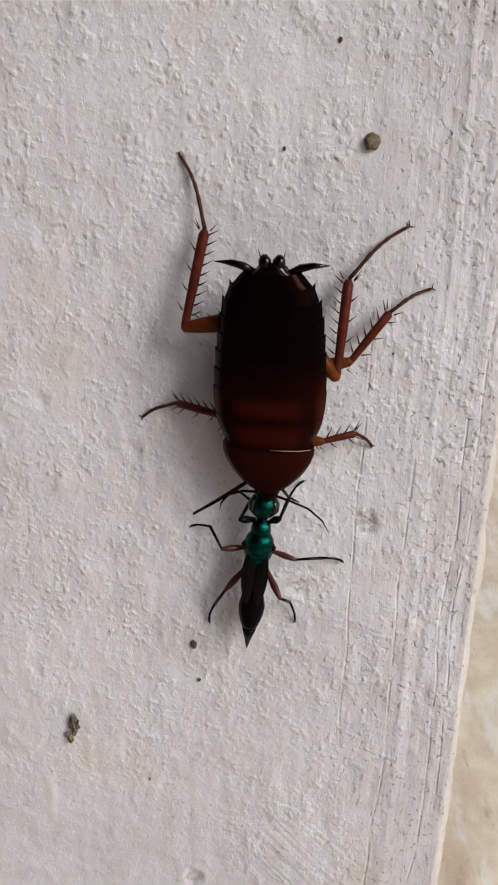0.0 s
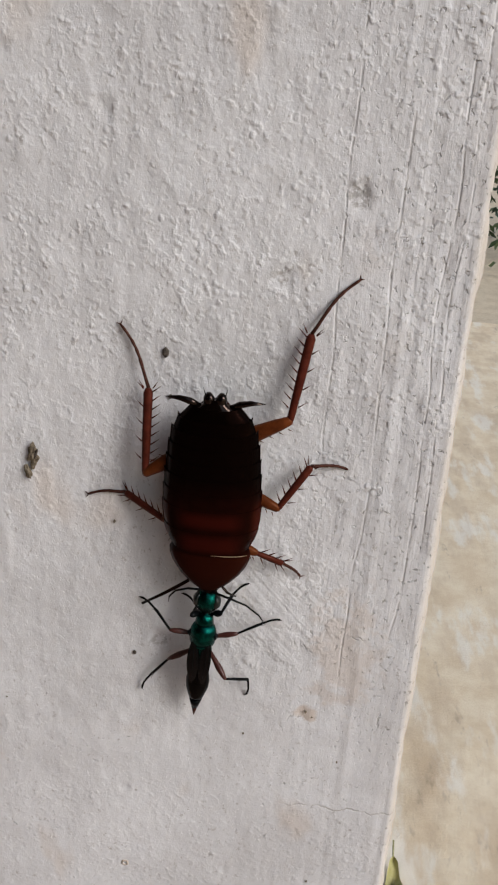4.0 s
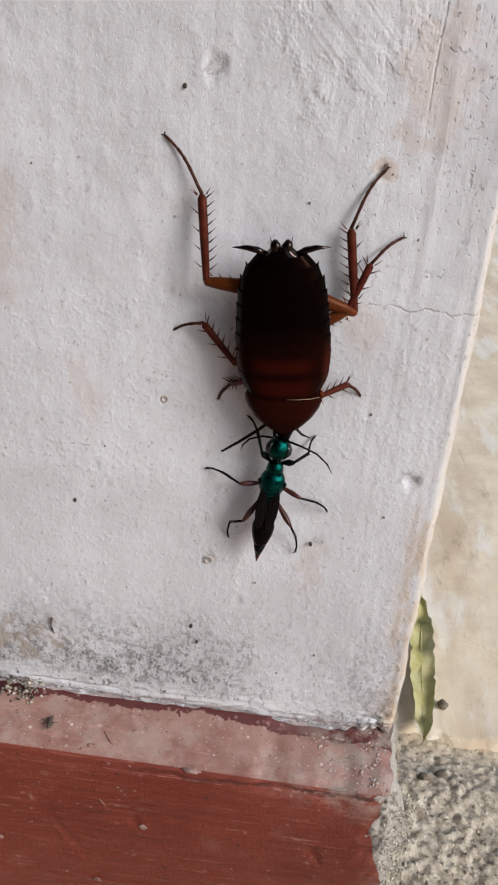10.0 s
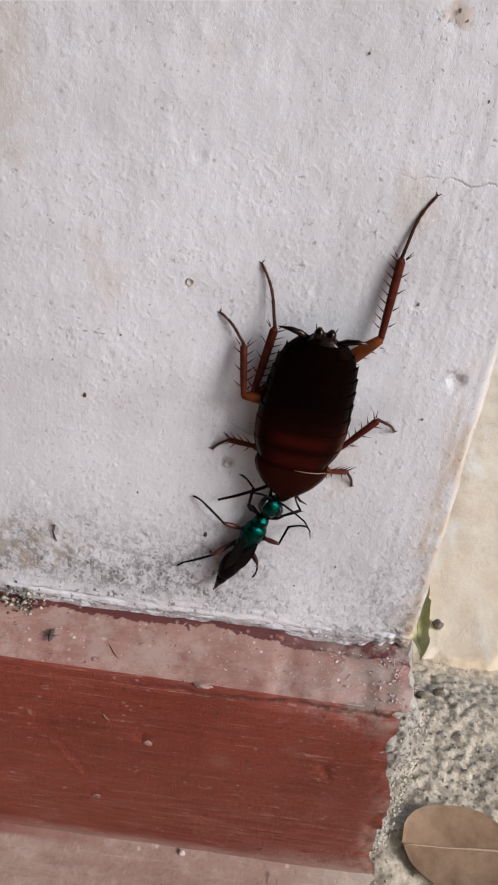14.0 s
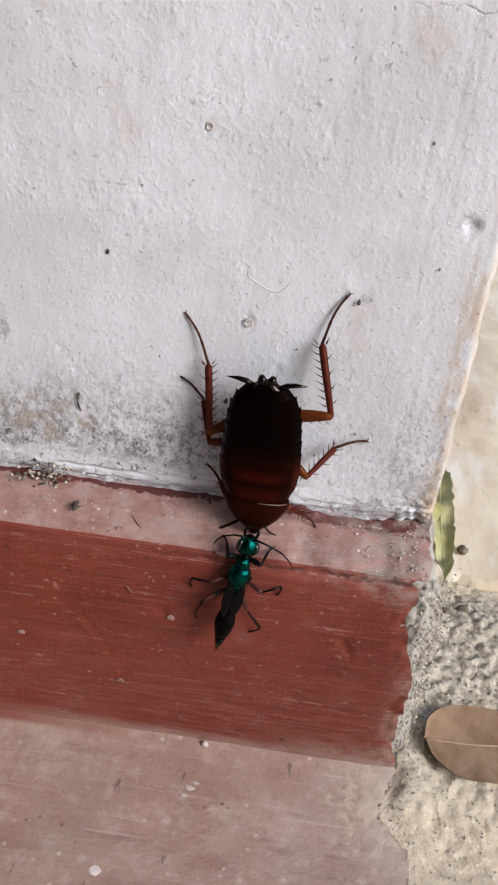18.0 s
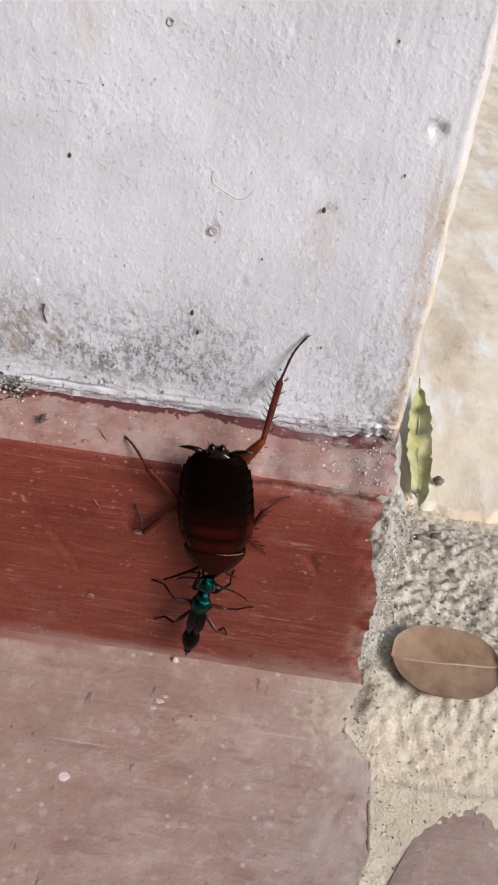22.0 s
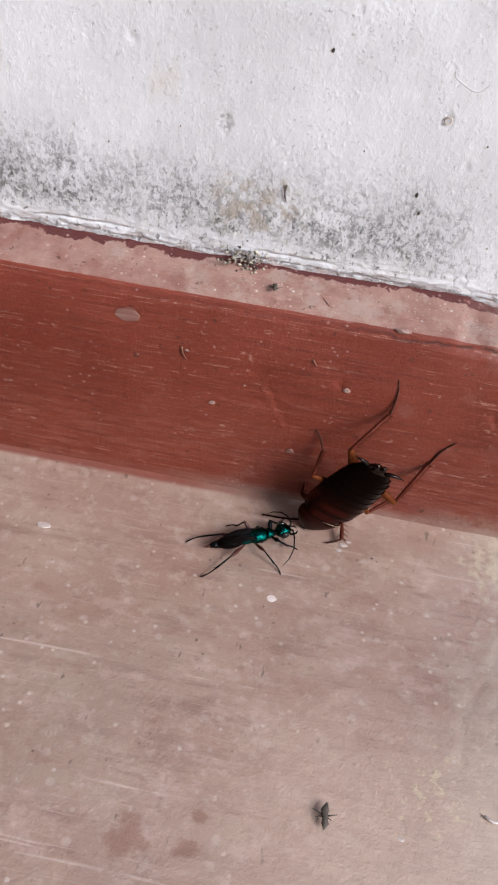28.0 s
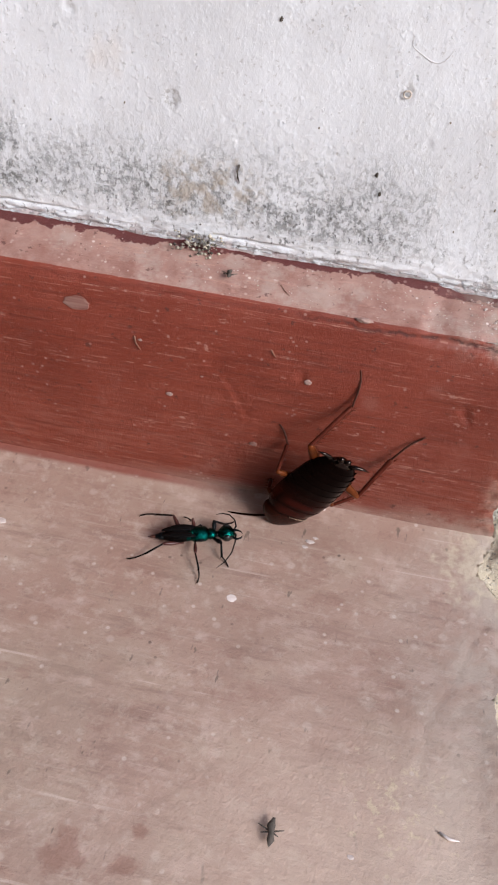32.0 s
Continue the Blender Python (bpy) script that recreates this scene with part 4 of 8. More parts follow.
# seconds, middle (mm), turn (degrees), then knee, ankle and foot of each leg in body space (mm): hind, middle and front pairs, that of the animal's right side first
ROACH_ROWS = [
    (0, (-31.56, -6.44, 291.96), (-91.7, 0.3, 179.3), (((11.7, -6.3, -2.2), (9.5, -18.8, -5.1), (13.0, -27.5, -6.5)), ((-8.8, -0.5, -1.5), (-9.5, -12.7, -5.4), (-16.2, -19.2, -6.6)), ((6.6, 5.7, -0.7), (13.6, 5.6, -4.8), (18.7, 8.3, -5.4)), ((-11.0, -2.8, -2.5), (-15.4, -9.2, -5.2), (-20.6, -12.0, -6.4)), ((6.1, 6.6, -2.0), (5.0, 10.6, -4.3), (3.8, 14.5, -5.3)), ((-7.4, 9.0, -2.4), (-12.0, 8.1, -4.0), (-14.2, 10.9, -5.7)))),
    (0.5, (-32.86, -5.04, 277.32), (-88.6, -2.5, -180.0), (((11.5, -10.9, -1.9), (11.4, -24.3, -3.0), (11.8, -35.8, -3.5)), ((-11.8, -7.3, -1.9), (-11.0, -20.3, -3.1), (-15.1, -29.4, -3.7)), ((8.1, 4.5, -1.4), (14.6, -0.1, -3.5), (14.6, -6.1, -4.3)), ((-9.7, 2.3, -1.9), (-13.0, -5.2, -3.2), (-18.7, -3.5, -4.3)), ((7.0, 8.2, -1.7), (9.7, 11.6, -3.7), (13.2, 14.1, -4.8)), ((-7.1, 8.0, -2.1), (-11.7, 7.7, -3.5), (-15.2, 9.9, -4.7)))),
    (1, (-33.18, -5.66, 269.77), (-92.5, 1.4, -179.3), (((9.8, -1.6, -1.0), (10.4, -14.6, -4.6), (15.0, -23.2, -6.2)), ((-9.3, -15.7, -2.8), (-11.6, -28.2, -5.0), (-17.4, -35.3, -6.4)), ((10.4, 0.4, -1.9), (12.4, -7.3, -4.4), (14.0, -13.2, -5.8)), ((-7.0, 5.5, -1.9), (-13.2, 0.8, -3.7), (-19.1, 0.4, -4.8)), ((6.7, 9.0, -1.0), (9.9, 10.7, -4.2), (13.3, 13.7, -4.5)), ((-6.6, 7.1, -2.1), (-11.0, 5.0, -3.5), (-14.8, 6.5, -4.5)))),
    (1.5, (-34.26, -4.39, 260.60), (-90.6, -0.2, -179.6), (((11.7, -9.4, -1.7), (11.3, -22.3, -3.0), (14.4, -32.0, -4.2)), ((-10.9, -12.3, -2.0), (-6.5, -24.5, -2.6), (-15.6, -21.4, -3.9)), ((9.0, 3.6, -2.0), (14.1, -2.9, -2.7), (17.8, 2.1, -3.9)), ((-9.5, 2.9, -2.1), (-15.3, -3.3, -2.7), (-19.4, -8.7, -3.7)), ((7.1, 10.5, -1.9), (9.8, 14.6, -2.7), (12.4, 18.5, -3.6)), ((-7.1, 8.7, -1.8), (-11.5, 7.0, -2.5), (-14.8, 9.1, -3.6)))),
    (2, (-35.13, -3.68, 253.95), (-90.2, -1.5, -180.0), (((8.7, -16.2, -2.4), (10.0, -28.6, -2.0), (14.0, -37.9, -3.2)), ((-11.4, -7.5, -0.9), (-10.4, -20.4, -2.0), (-15.3, -28.5, -3.1)), ((7.7, 5.3, -2.6), (10.7, -1.7, -0.6), (15.7, -3.5, -3.1)), ((-8.4, 4.5, -2.3), (-14.7, -0.5, -1.4), (-19.9, 1.8, -3.1)), ((7.2, 9.0, -1.9), (6.4, 13.7, -1.8), (10.1, 15.1, -3.0)), ((-7.5, 10.2, -2.2), (-12.4, 11.6, -2.0), (-15.4, 14.5, -3.0)))),
    (2.5, (-34.82, -4.22, 247.05), (-91.3, 1.5, -180.0), (((11.3, -11.3, -1.9), (7.5, -23.7, -2.8), (17.1, -25.6, -4.2)), ((-11.0, -12.1, -1.7), (-12.6, -25.0, -3.2), (-16.7, -34.4, -4.4)), ((6.6, 5.6, -1.7), (14.5, 3.3, -2.4), (17.9, 8.6, -3.4)), ((-8.6, 4.1, -1.9), (-14.3, -1.8, -2.5), (-19.7, -4.6, -3.7)), ((6.7, 10.6, -1.4), (7.6, 15.3, -2.2), (10.7, 17.9, -3.2)), ((-7.2, 10.1, -2.0), (-11.9, 11.4, -2.3), (-15.5, 13.7, -3.3)))),
    (3, (-33.78, -5.20, 245.08), (-93.7, 3.4, -179.9), (((12.0, -7.0, -1.5), (12.0, -19.5, -4.6), (16.9, -27.6, -6.4)), ((-9.4, -15.6, -2.3), (-12.1, -27.7, -5.3), (-17.1, -35.5, -6.8)), ((6.6, 5.3, -0.7), (13.7, 3.8, -4.1), (18.9, 6.9, -4.2)), ((-9.2, 3.4, -1.9), (-13.4, -3.2, -3.8), (-19.0, -5.9, -4.9)), ((4.5, 12.1, -0.9), (7.0, 15.1, -3.6), (10.4, 19.6, -3.2)), ((-7.3, 10.1, -2.0), (-12.1, 9.6, -2.3), (-14.2, 12.6, -3.8)))),
    (3.5, (-33.89, -4.88, 240.87), (-91.5, 3.9, -179.6), (((12.0, -7.7, -1.7), (13.3, -20.7, -3.9), (15.9, -31.1, -5.2)), ((-10.1, -13.8, -2.0), (-11.0, -26.6, -3.7), (-20.8, -27.7, -4.9)), ((5.6, 6.0, -1.1), (13.1, 3.4, -3.3), (18.8, 1.9, -4.4)), ((-10.0, 1.8, -1.8), (-15.0, -4.8, -3.2), (-19.3, -9.4, -4.4)), ((6.9, 9.2, -1.3), (7.6, 13.6, -2.9), (11.0, 16.1, -3.9)), ((-7.1, 10.2, -1.9), (-11.8, 9.9, -2.7), (-13.8, 13.3, -3.8)))),
    (4, (-34.74, -5.11, 224.46), (-90.9, 0.0, -179.3), (((10.7, -2.4, -0.9), (10.5, -14.9, -3.6), (14.8, -23.7, -5.0)), ((-10.9, -12.8, -1.9), (-12.9, -25.5, -3.8), (-18.9, -33.2, -4.8)), ((7.2, 4.9, -0.8), (14.0, 3.0, -4.5), (20.0, 4.0, -4.7)), ((-10.2, 1.6, -1.3), (-14.6, -5.5, -2.7), (-19.7, -4.4, -4.4)), ((6.0, 6.4, -1.9), (4.8, 10.9, -3.3), (3.8, 14.8, -4.3)), ((-7.4, 10.3, -2.2), (-11.8, 12.4, -3.1), (-14.8, 15.5, -4.0)))),
    (4.5, (-34.46, -4.93, 217.66), (-91.4, 2.7, -179.1), (((11.8, -6.8, -1.6), (12.0, -19.7, -4.0), (13.5, -30.2, -5.3)), ((-11.4, -11.3, -2.0), (-5.7, -22.9, -3.4), (-15.0, -25.1, -4.7)), ((7.2, 5.2, -1.4), (14.1, 1.4, -3.5), (18.3, -2.9, -4.7)), ((-10.4, 0.8, -1.7), (-15.2, -5.8, -3.1), (-19.4, -10.5, -4.3)), ((6.7, 7.3, -1.9), (8.1, 11.9, -3.1), (10.8, 15.3, -4.1)), ((-7.0, 10.3, -1.9), (-11.7, 10.1, -2.7), (-13.8, 13.3, -3.8)))),
    (6.5, (-34.21, -4.72, 194.44), (-92.4, 5.4, -178.5), (((10.6, -12.8, -1.4), (11.2, -25.3, -4.7), (15.6, -34.3, -6.0)), ((-11.8, -6.3, -2.0), (-6.5, -18.0, -3.7), (-11.1, -26.6, -5.0)), ((9.7, 2.6, -2.3), (13.0, -4.9, -3.7), (18.3, -7.8, -4.9)), ((-9.7, 2.4, -1.8), (-13.4, -4.9, -2.9), (-19.2, -6.8, -3.9)), ((5.6, 6.3, -1.3), (8.9, 9.3, -2.9), (11.3, 12.6, -3.8)), ((-7.2, 9.9, -1.8), (-11.8, 10.9, -2.3), (-14.8, 13.8, -3.1)))),
    (7, (-34.24, -5.69, 192.65), (-96.4, 4.9, -178.3), (((9.0, -15.2, -1.3), (10.9, -26.1, -7.8), (15.2, -34.9, -9.5)), ((-11.5, -6.6, -2.2), (-7.7, -18.4, -6.0), (-11.0, -27.3, -7.9)), ((10.0, 1.2, -3.2), (12.7, -6.3, -4.9), (17.7, -9.0, -6.7)), ((-10.1, 2.1, -2.0), (-13.5, -4.9, -4.1), (-18.9, -7.7, -5.4)), ((6.0, 6.9, -0.7), (9.3, 8.7, -3.4), (11.2, 11.7, -4.2)), ((-7.1, 10.0, -1.8), (-11.8, 9.9, -2.7), (-15.5, 12.3, -3.2)))),
    (7.5, (-33.56, -4.58, 181.14), (-91.3, 3.9, 179.9), (((8.7, -15.5, -1.9), (2.9, -27.0, -3.3), (12.3, -25.9, -4.5)), ((-11.2, -11.9, -2.1), (-10.1, -25.1, -3.7), (-10.4, -36.1, -4.7)), ((9.4, 2.9, -2.4), (16.6, -0.9, -2.9), (18.2, 5.3, -3.8)), ((-9.2, 3.3, -1.7), (-13.8, -3.5, -3.0), (-19.5, -5.6, -4.1)), ((6.2, 7.1, -1.0), (10.1, 9.3, -2.7), (11.7, 12.9, -3.7)), ((-7.1, 9.7, -1.7), (-11.7, 9.2, -2.7), (-15.1, 11.3, -3.7)))),
    (8, (-31.82, -4.87, 169.46), (-90.0, 2.8, 178.1), (((8.9, -15.4, -2.3), (9.6, -28.3, -2.7), (13.0, -37.7, -3.7)), ((-11.7, -7.7, -1.3), (-9.5, -20.4, -3.8), (-13.4, -29.3, -4.6)), ((9.4, 2.9, -2.6), (13.8, -4.1, -2.6), (19.4, -5.9, -3.6)), ((-8.9, 3.9, -1.2), (-14.0, -2.6, -2.8), (-19.1, -2.0, -4.9)), ((6.5, 8.8, -0.7), (10.1, 10.7, -3.1), (12.0, 14.1, -3.9)), ((-7.1, 9.3, -1.7), (-11.6, 9.4, -3.4), (-14.5, 12.1, -4.7)))),
    (8.5, (-31.52, -4.69, 161.83), (-90.2, 7.0, 178.6), (((11.5, -10.6, -1.9), (6.7, -22.6, -2.6), (16.4, -23.8, -3.7)), ((-11.7, -10.5, -1.9), (-13.4, -23.6, -3.4), (-15.7, -34.2, -4.4)), ((8.3, 4.4, -2.0), (15.4, 0.3, -2.5), (17.5, 6.1, -3.6)), ((-10.0, 1.8, -1.7), (-14.7, -4.9, -3.3), (-19.7, -8.4, -4.6)), ((6.7, 8.3, -1.0), (10.0, 11.2, -2.8), (12.1, 14.7, -3.8)), ((-7.2, 9.0, -1.8), (-11.7, 9.8, -3.2), (-14.1, 13.2, -4.4)))),
    (9, (-30.74, -4.86, 158.44), (-91.4, 9.1, 179.1), (((11.8, -5.8, -1.4), (10.8, -18.6, -3.4), (15.1, -27.6, -4.6)), ((-11.7, -5.5, -1.8), (-13.1, -18.3, -3.7), (-18.9, -26.5, -5.1)), ((7.7, 4.9, -1.9), (13.7, -0.8, -2.2), (17.9, 2.8, -3.9)), ((-11.0, -0.2, -1.8), (-14.4, -7.6, -3.6), (-19.8, -11.1, -4.8)), ((6.3, 9.1, -0.6), (9.3, 11.5, -3.3), (11.9, 14.9, -3.7)), ((-7.2, 8.9, -1.8), (-11.5, 7.2, -2.5), (-13.5, 10.0, -4.3)))),
    (9.5, (-30.54, -4.69, 157.08), (-91.0, 5.2, -179.9), (((11.9, -6.9, -1.8), (11.6, -19.8, -3.4), (17.1, -28.1, -4.6)), ((-11.0, -3.6, -2.1), (-8.6, -16.3, -3.2), (-15.6, -22.9, -4.5)), ((7.6, 5.0, -2.0), (12.9, -1.3, -2.9), (17.7, 2.3, -4.1)), ((-10.5, -2.2, -2.1), (-14.3, -9.5, -3.2), (-19.0, -13.5, -4.3)), ((6.4, 7.4, -1.0), (9.4, 10.7, -2.9), (11.1, 14.4, -3.8)), ((-7.0, 8.9, -1.4), (-11.5, 9.9, -2.8), (-13.6, 13.6, -3.8)))),
    (10, (-29.80, -5.41, 155.04), (-94.4, 5.4, -178.9), (((11.8, -9.4, -2.3), (12.3, -21.7, -5.6), (17.4, -29.6, -7.5)), ((-11.0, -4.1, -3.1), (-10.2, -16.8, -4.8), (-15.0, -24.7, -6.4)), ((8.0, 4.6, -2.3), (13.0, -1.9, -3.5), (18.1, 0.3, -5.2)), ((-10.3, -4.4, -3.0), (-13.5, -11.8, -4.2), (-18.5, -15.4, -5.6)), ((6.0, 7.2, -0.7), (8.9, 9.2, -3.7), (11.2, 12.4, -4.1)), ((-6.1, 9.2, -0.4), (-10.1, 8.5, -2.4), (-12.4, 11.2, -3.7)))),
    (10.5, (-30.14, -5.10, 149.23), (-90.0, 2.1, -178.9), (((11.8, -9.7, -2.2), (14.4, -22.6, -3.9), (17.9, -33.1, -4.8)), ((-11.8, -9.1, -2.4), (-10.8, -22.0, -3.4), (-14.2, -31.4, -4.2)), ((7.8, 4.8, -1.7), (13.8, -0.6, -3.8), (17.3, -5.9, -4.8)), ((-10.3, 0.5, -1.8), (-16.0, -5.3, -3.2), (-18.9, 0.3, -4.1)), ((5.8, 6.4, -1.5), (7.2, 10.4, -3.6), (10.2, 13.1, -4.7)), ((-7.1, 9.6, -1.5), (-10.8, 12.3, -3.2), (-13.0, 16.0, -4.2)))),
    (11, (-29.51, -6.46, 143.65), (-92.1, 4.3, -178.9), (((9.8, -1.5, -1.6), (9.8, -13.8, -5.4), (14.1, -22.7, -7.0)), ((-9.2, -15.1, -2.7), (-11.2, -27.4, -5.8), (-15.1, -36.2, -6.9)), ((6.3, 5.3, -0.5), (12.0, 6.6, -5.8), (17.9, 7.2, -5.9)), ((-9.0, 3.8, -0.9), (-13.2, -2.1, -4.4), (-18.5, -3.9, -5.6)), ((6.2, 6.6, -2.0), (5.0, 10.5, -4.4), (3.8, 14.5, -5.3)), ((-7.0, 9.4, -1.5), (-10.5, 11.6, -4.0), (-12.6, 15.0, -5.0)))),
    (11.5, (-27.95, -6.16, 142.23), (-93.6, 4.7, -180.0), (((10.5, -2.7, -1.7), (9.0, -15.1, -5.3), (14.0, -23.5, -7.0)), ((-10.9, -12.4, -2.4), (-11.9, -25.2, -5.9), (-13.5, -35.8, -7.8)), ((6.0, 5.9, -1.3), (13.0, 2.7, -4.3), (18.7, 5.0, -5.3)), ((-9.6, 2.6, -1.6), (-11.2, -4.9, -4.6), (-17.0, -5.1, -5.9)), ((7.2, 8.3, -2.1), (10.0, 12.0, -3.7), (13.0, 15.6, -4.6)), ((-6.9, 9.6, -1.2), (-10.9, 9.8, -3.8), (-11.0, 13.8, -4.7)))),
    (12, (-28.65, -5.74, 136.77), (-94.5, 1.7, 178.9), (((11.8, -6.0, -1.9), (10.3, -18.4, -5.3), (14.1, -27.7, -7.0)), ((-10.1, -1.7, -1.3), (-10.2, -13.9, -5.3), (-15.3, -22.3, -7.1)), ((7.0, 5.4, -1.7), (12.1, -0.9, -3.2), (17.4, 0.8, -4.8)), ((-10.8, 0.3, -2.2), (-13.1, -7.0, -4.7), (-17.1, -11.3, -6.3)), ((6.2, 6.7, -1.2), (9.9, 8.3, -3.5), (12.3, 11.5, -4.0)), ((-6.3, 10.1, -0.7), (-9.5, 12.1, -3.6), (-12.1, 15.3, -4.1)))),
    (12.5, (-28.14, -4.40, 134.48), (-90.7, 0.1, 178.9), (((12.0, -7.7, -2.1), (11.8, -20.7, -2.9), (15.4, -30.1, -3.9)), ((-10.5, -2.7, -1.9), (-10.3, -15.6, -3.2), (-14.1, -24.8, -4.3)), ((7.3, 5.2, -1.8), (11.8, -1.7, -2.4), (17.8, -1.6, -3.5)), ((-10.6, -1.5, -2.3), (-13.3, -9.3, -3.2), (-16.5, -14.6, -4.3)), ((6.9, 8.1, -1.3), (10.0, 11.6, -2.5), (11.4, 15.6, -3.4)), ((-6.8, 9.3, -0.9), (-10.0, 6.4, -2.8), (-12.4, 9.5, -3.9)))),
    (13, (-28.39, -4.54, 132.82), (-91.5, -0.4, 178.9), (((11.7, -9.4, -2.7), (11.2, -22.3, -3.0), (15.2, -31.4, -4.5)), ((-11.2, -4.5, -2.6), (-9.6, -17.3, -3.6), (-14.1, -25.7, -4.9)), ((8.0, 4.4, -1.9), (12.2, -3.0, -2.5), (17.7, -3.3, -3.7)), ((-10.8, -3.4, -3.3), (-12.8, -11.2, -2.8), (-16.6, -16.1, -4.6)), ((6.5, 9.7, -0.7), (9.9, 11.8, -3.1), (12.5, 15.4, -3.2)), ((-6.1, 7.7, -0.7), (-10.1, 5.2, -2.2), (-12.8, 7.5, -4.0)))),
    (13.5, (-28.26, -4.77, 130.97), (-92.2, 0.2, 179.1), (((11.9, -8.1, -2.2), (12.3, -21.2, -3.7), (14.8, -31.6, -5.1)), ((-11.8, -9.4, -2.4), (-6.9, -21.3, -3.8), (-14.4, -27.5, -5.5)), ((9.8, 2.0, -1.5), (11.8, -5.9, -3.0), (17.8, -5.4, -4.1)), ((-9.9, 1.8, -2.1), (-14.2, -5.2, -3.2), (-18.9, -1.2, -4.5)), ((6.8, 8.3, -1.2), (11.0, 10.1, -2.5), (13.0, 13.6, -3.4)), ((-6.5, 7.9, -0.9), (-10.8, 7.4, -2.9), (-11.9, 11.2, -3.9)))),
    (14, (-28.81, -4.78, 121.59), (-92.7, -3.9, 179.3), (((8.9, -0.7, -2.1), (7.6, -13.5, -3.3), (11.6, -22.8, -5.1)), ((-9.0, -15.4, -3.3), (-8.7, -28.1, -5.2), (-10.9, -36.4, -5.9)), ((9.9, -1.8, -0.7), (11.9, -9.6, -3.5), (16.7, -13.6, -4.6)), ((-7.7, 5.5, -1.5), (-11.7, -1.3, -1.5), (-15.8, 1.8, -4.3)), ((6.8, 8.0, -1.2), (11.2, 8.9, -2.8), (13.7, 12.2, -3.4)), ((-6.0, 9.2, -0.3), (-9.6, 10.6, -2.8), (-11.3, 13.9, -3.7)))),
    (14.5, (-30.40, -4.88, 112.75), (-90.6, -3.4, 179.1), (((11.6, -5.9, -1.9), (10.5, -19.1, -3.3), (10.4, -30.0, -4.4)), ((-10.0, -14.0, -2.3), (-6.2, -26.4, -3.3), (-15.0, -22.3, -4.8)), ((10.0, 1.5, -1.5), (16.0, -3.9, -3.0), (19.5, 1.4, -3.9)), ((-8.3, 4.4, -1.5), (-12.3, -2.7, -3.2), (-16.1, -7.5, -4.6)), ((7.1, 8.5, -1.6), (10.7, 11.5, -2.9), (12.5, 15.5, -3.9)), ((-6.7, 10.7, -1.4), (-10.5, 13.0, -3.1), (-11.1, 9.1, -4.4)))),
    (15, (-31.35, -5.13, 101.84), (-89.1, -5.4, 178.8), (((10.5, -3.0, -1.3), (11.5, -16.0, -3.0), (16.3, -25.1, -3.8)), ((-11.3, -11.7, -1.7), (-9.7, -24.5, -3.3), (-13.3, -34.0, -4.3)), ((9.3, 3.1, -2.1), (12.2, -4.6, -3.0), (17.5, -8.1, -4.0)), ((-8.7, 3.9, -0.8), (-12.0, -3.7, -2.4), (-16.3, -1.2, -5.0)), ((6.5, 7.7, -0.9), (10.4, 8.0, -3.3), (13.0, 11.0, -4.4)), ((-6.5, 11.6, -2.4), (-10.7, 13.1, -4.2), (-13.4, 16.7, -4.9)))),
    (15.5, (-34.20, -4.81, 99.11), (-89.1, -7.4, 178.5), (((11.2, -4.2, -1.7), (12.5, -17.2, -2.7), (14.8, -27.3, -3.5)), ((-10.8, -13.0, -1.9), (-11.5, -26.0, -3.2), (-14.2, -36.1, -4.1)), ((8.9, 3.6, -2.1), (16.3, 0.1, -2.8), (18.0, 6.3, -3.8)), ((-8.5, 4.1, -1.3), (-12.3, -2.9, -3.3), (-17.9, -5.4, -4.6)), ((6.7, 8.0, -1.1), (10.9, 7.2, -3.0), (12.6, 10.8, -4.1)), ((-6.3, 11.7, -2.0), (-9.8, 14.5, -3.5), (-13.1, 12.3, -4.7)))),
    (17.5, (-35.04, -4.93, 87.57), (-90.3, -4.3, 177.6), (((11.9, -8.7, -2.4), (11.9, -22.1, -3.3), (12.2, -33.5, -4.1)), ((-12.0, -8.2, -1.7), (-6.9, -19.9, -3.8), (-9.1, -29.3, -5.0)), ((10.2, 1.4, -2.7), (11.0, -6.9, -3.0), (16.9, -5.5, -3.7)), ((-8.3, 4.2, -1.3), (-13.2, -1.9, -4.0), (-19.0, -0.4, -5.1)), ((5.3, 12.4, -1.7), (7.2, 8.3, -3.2), (11.1, 8.5, -4.1)), ((-6.0, 12.0, -1.9), (-10.3, 13.3, -3.7), (-12.2, 9.7, -4.8)))),
    (18, (-35.05, -8.05, 85.00), (-88.6, 1.2, 177.4), (((10.2, -2.2, -2.8), (11.5, -14.6, -5.2), (16.2, -23.3, -6.1)), ((-11.4, -9.5, -1.8), (-8.5, -21.3, -6.3), (-12.1, -30.5, -7.2)), ((10.0, 0.5, -3.8), (12.1, -7.1, -5.7), (16.3, -10.3, -6.4)), ((-9.0, 3.6, -1.0), (-13.5, -0.3, -6.7), (-18.8, -1.5, -8.2)), ((5.7, 12.3, -2.1), (8.1, 10.5, -6.0), (11.3, 7.8, -7.1)), ((-6.3, 11.9, -2.0), (-9.3, 14.5, -4.6), (-11.5, 17.3, -4.9)))),
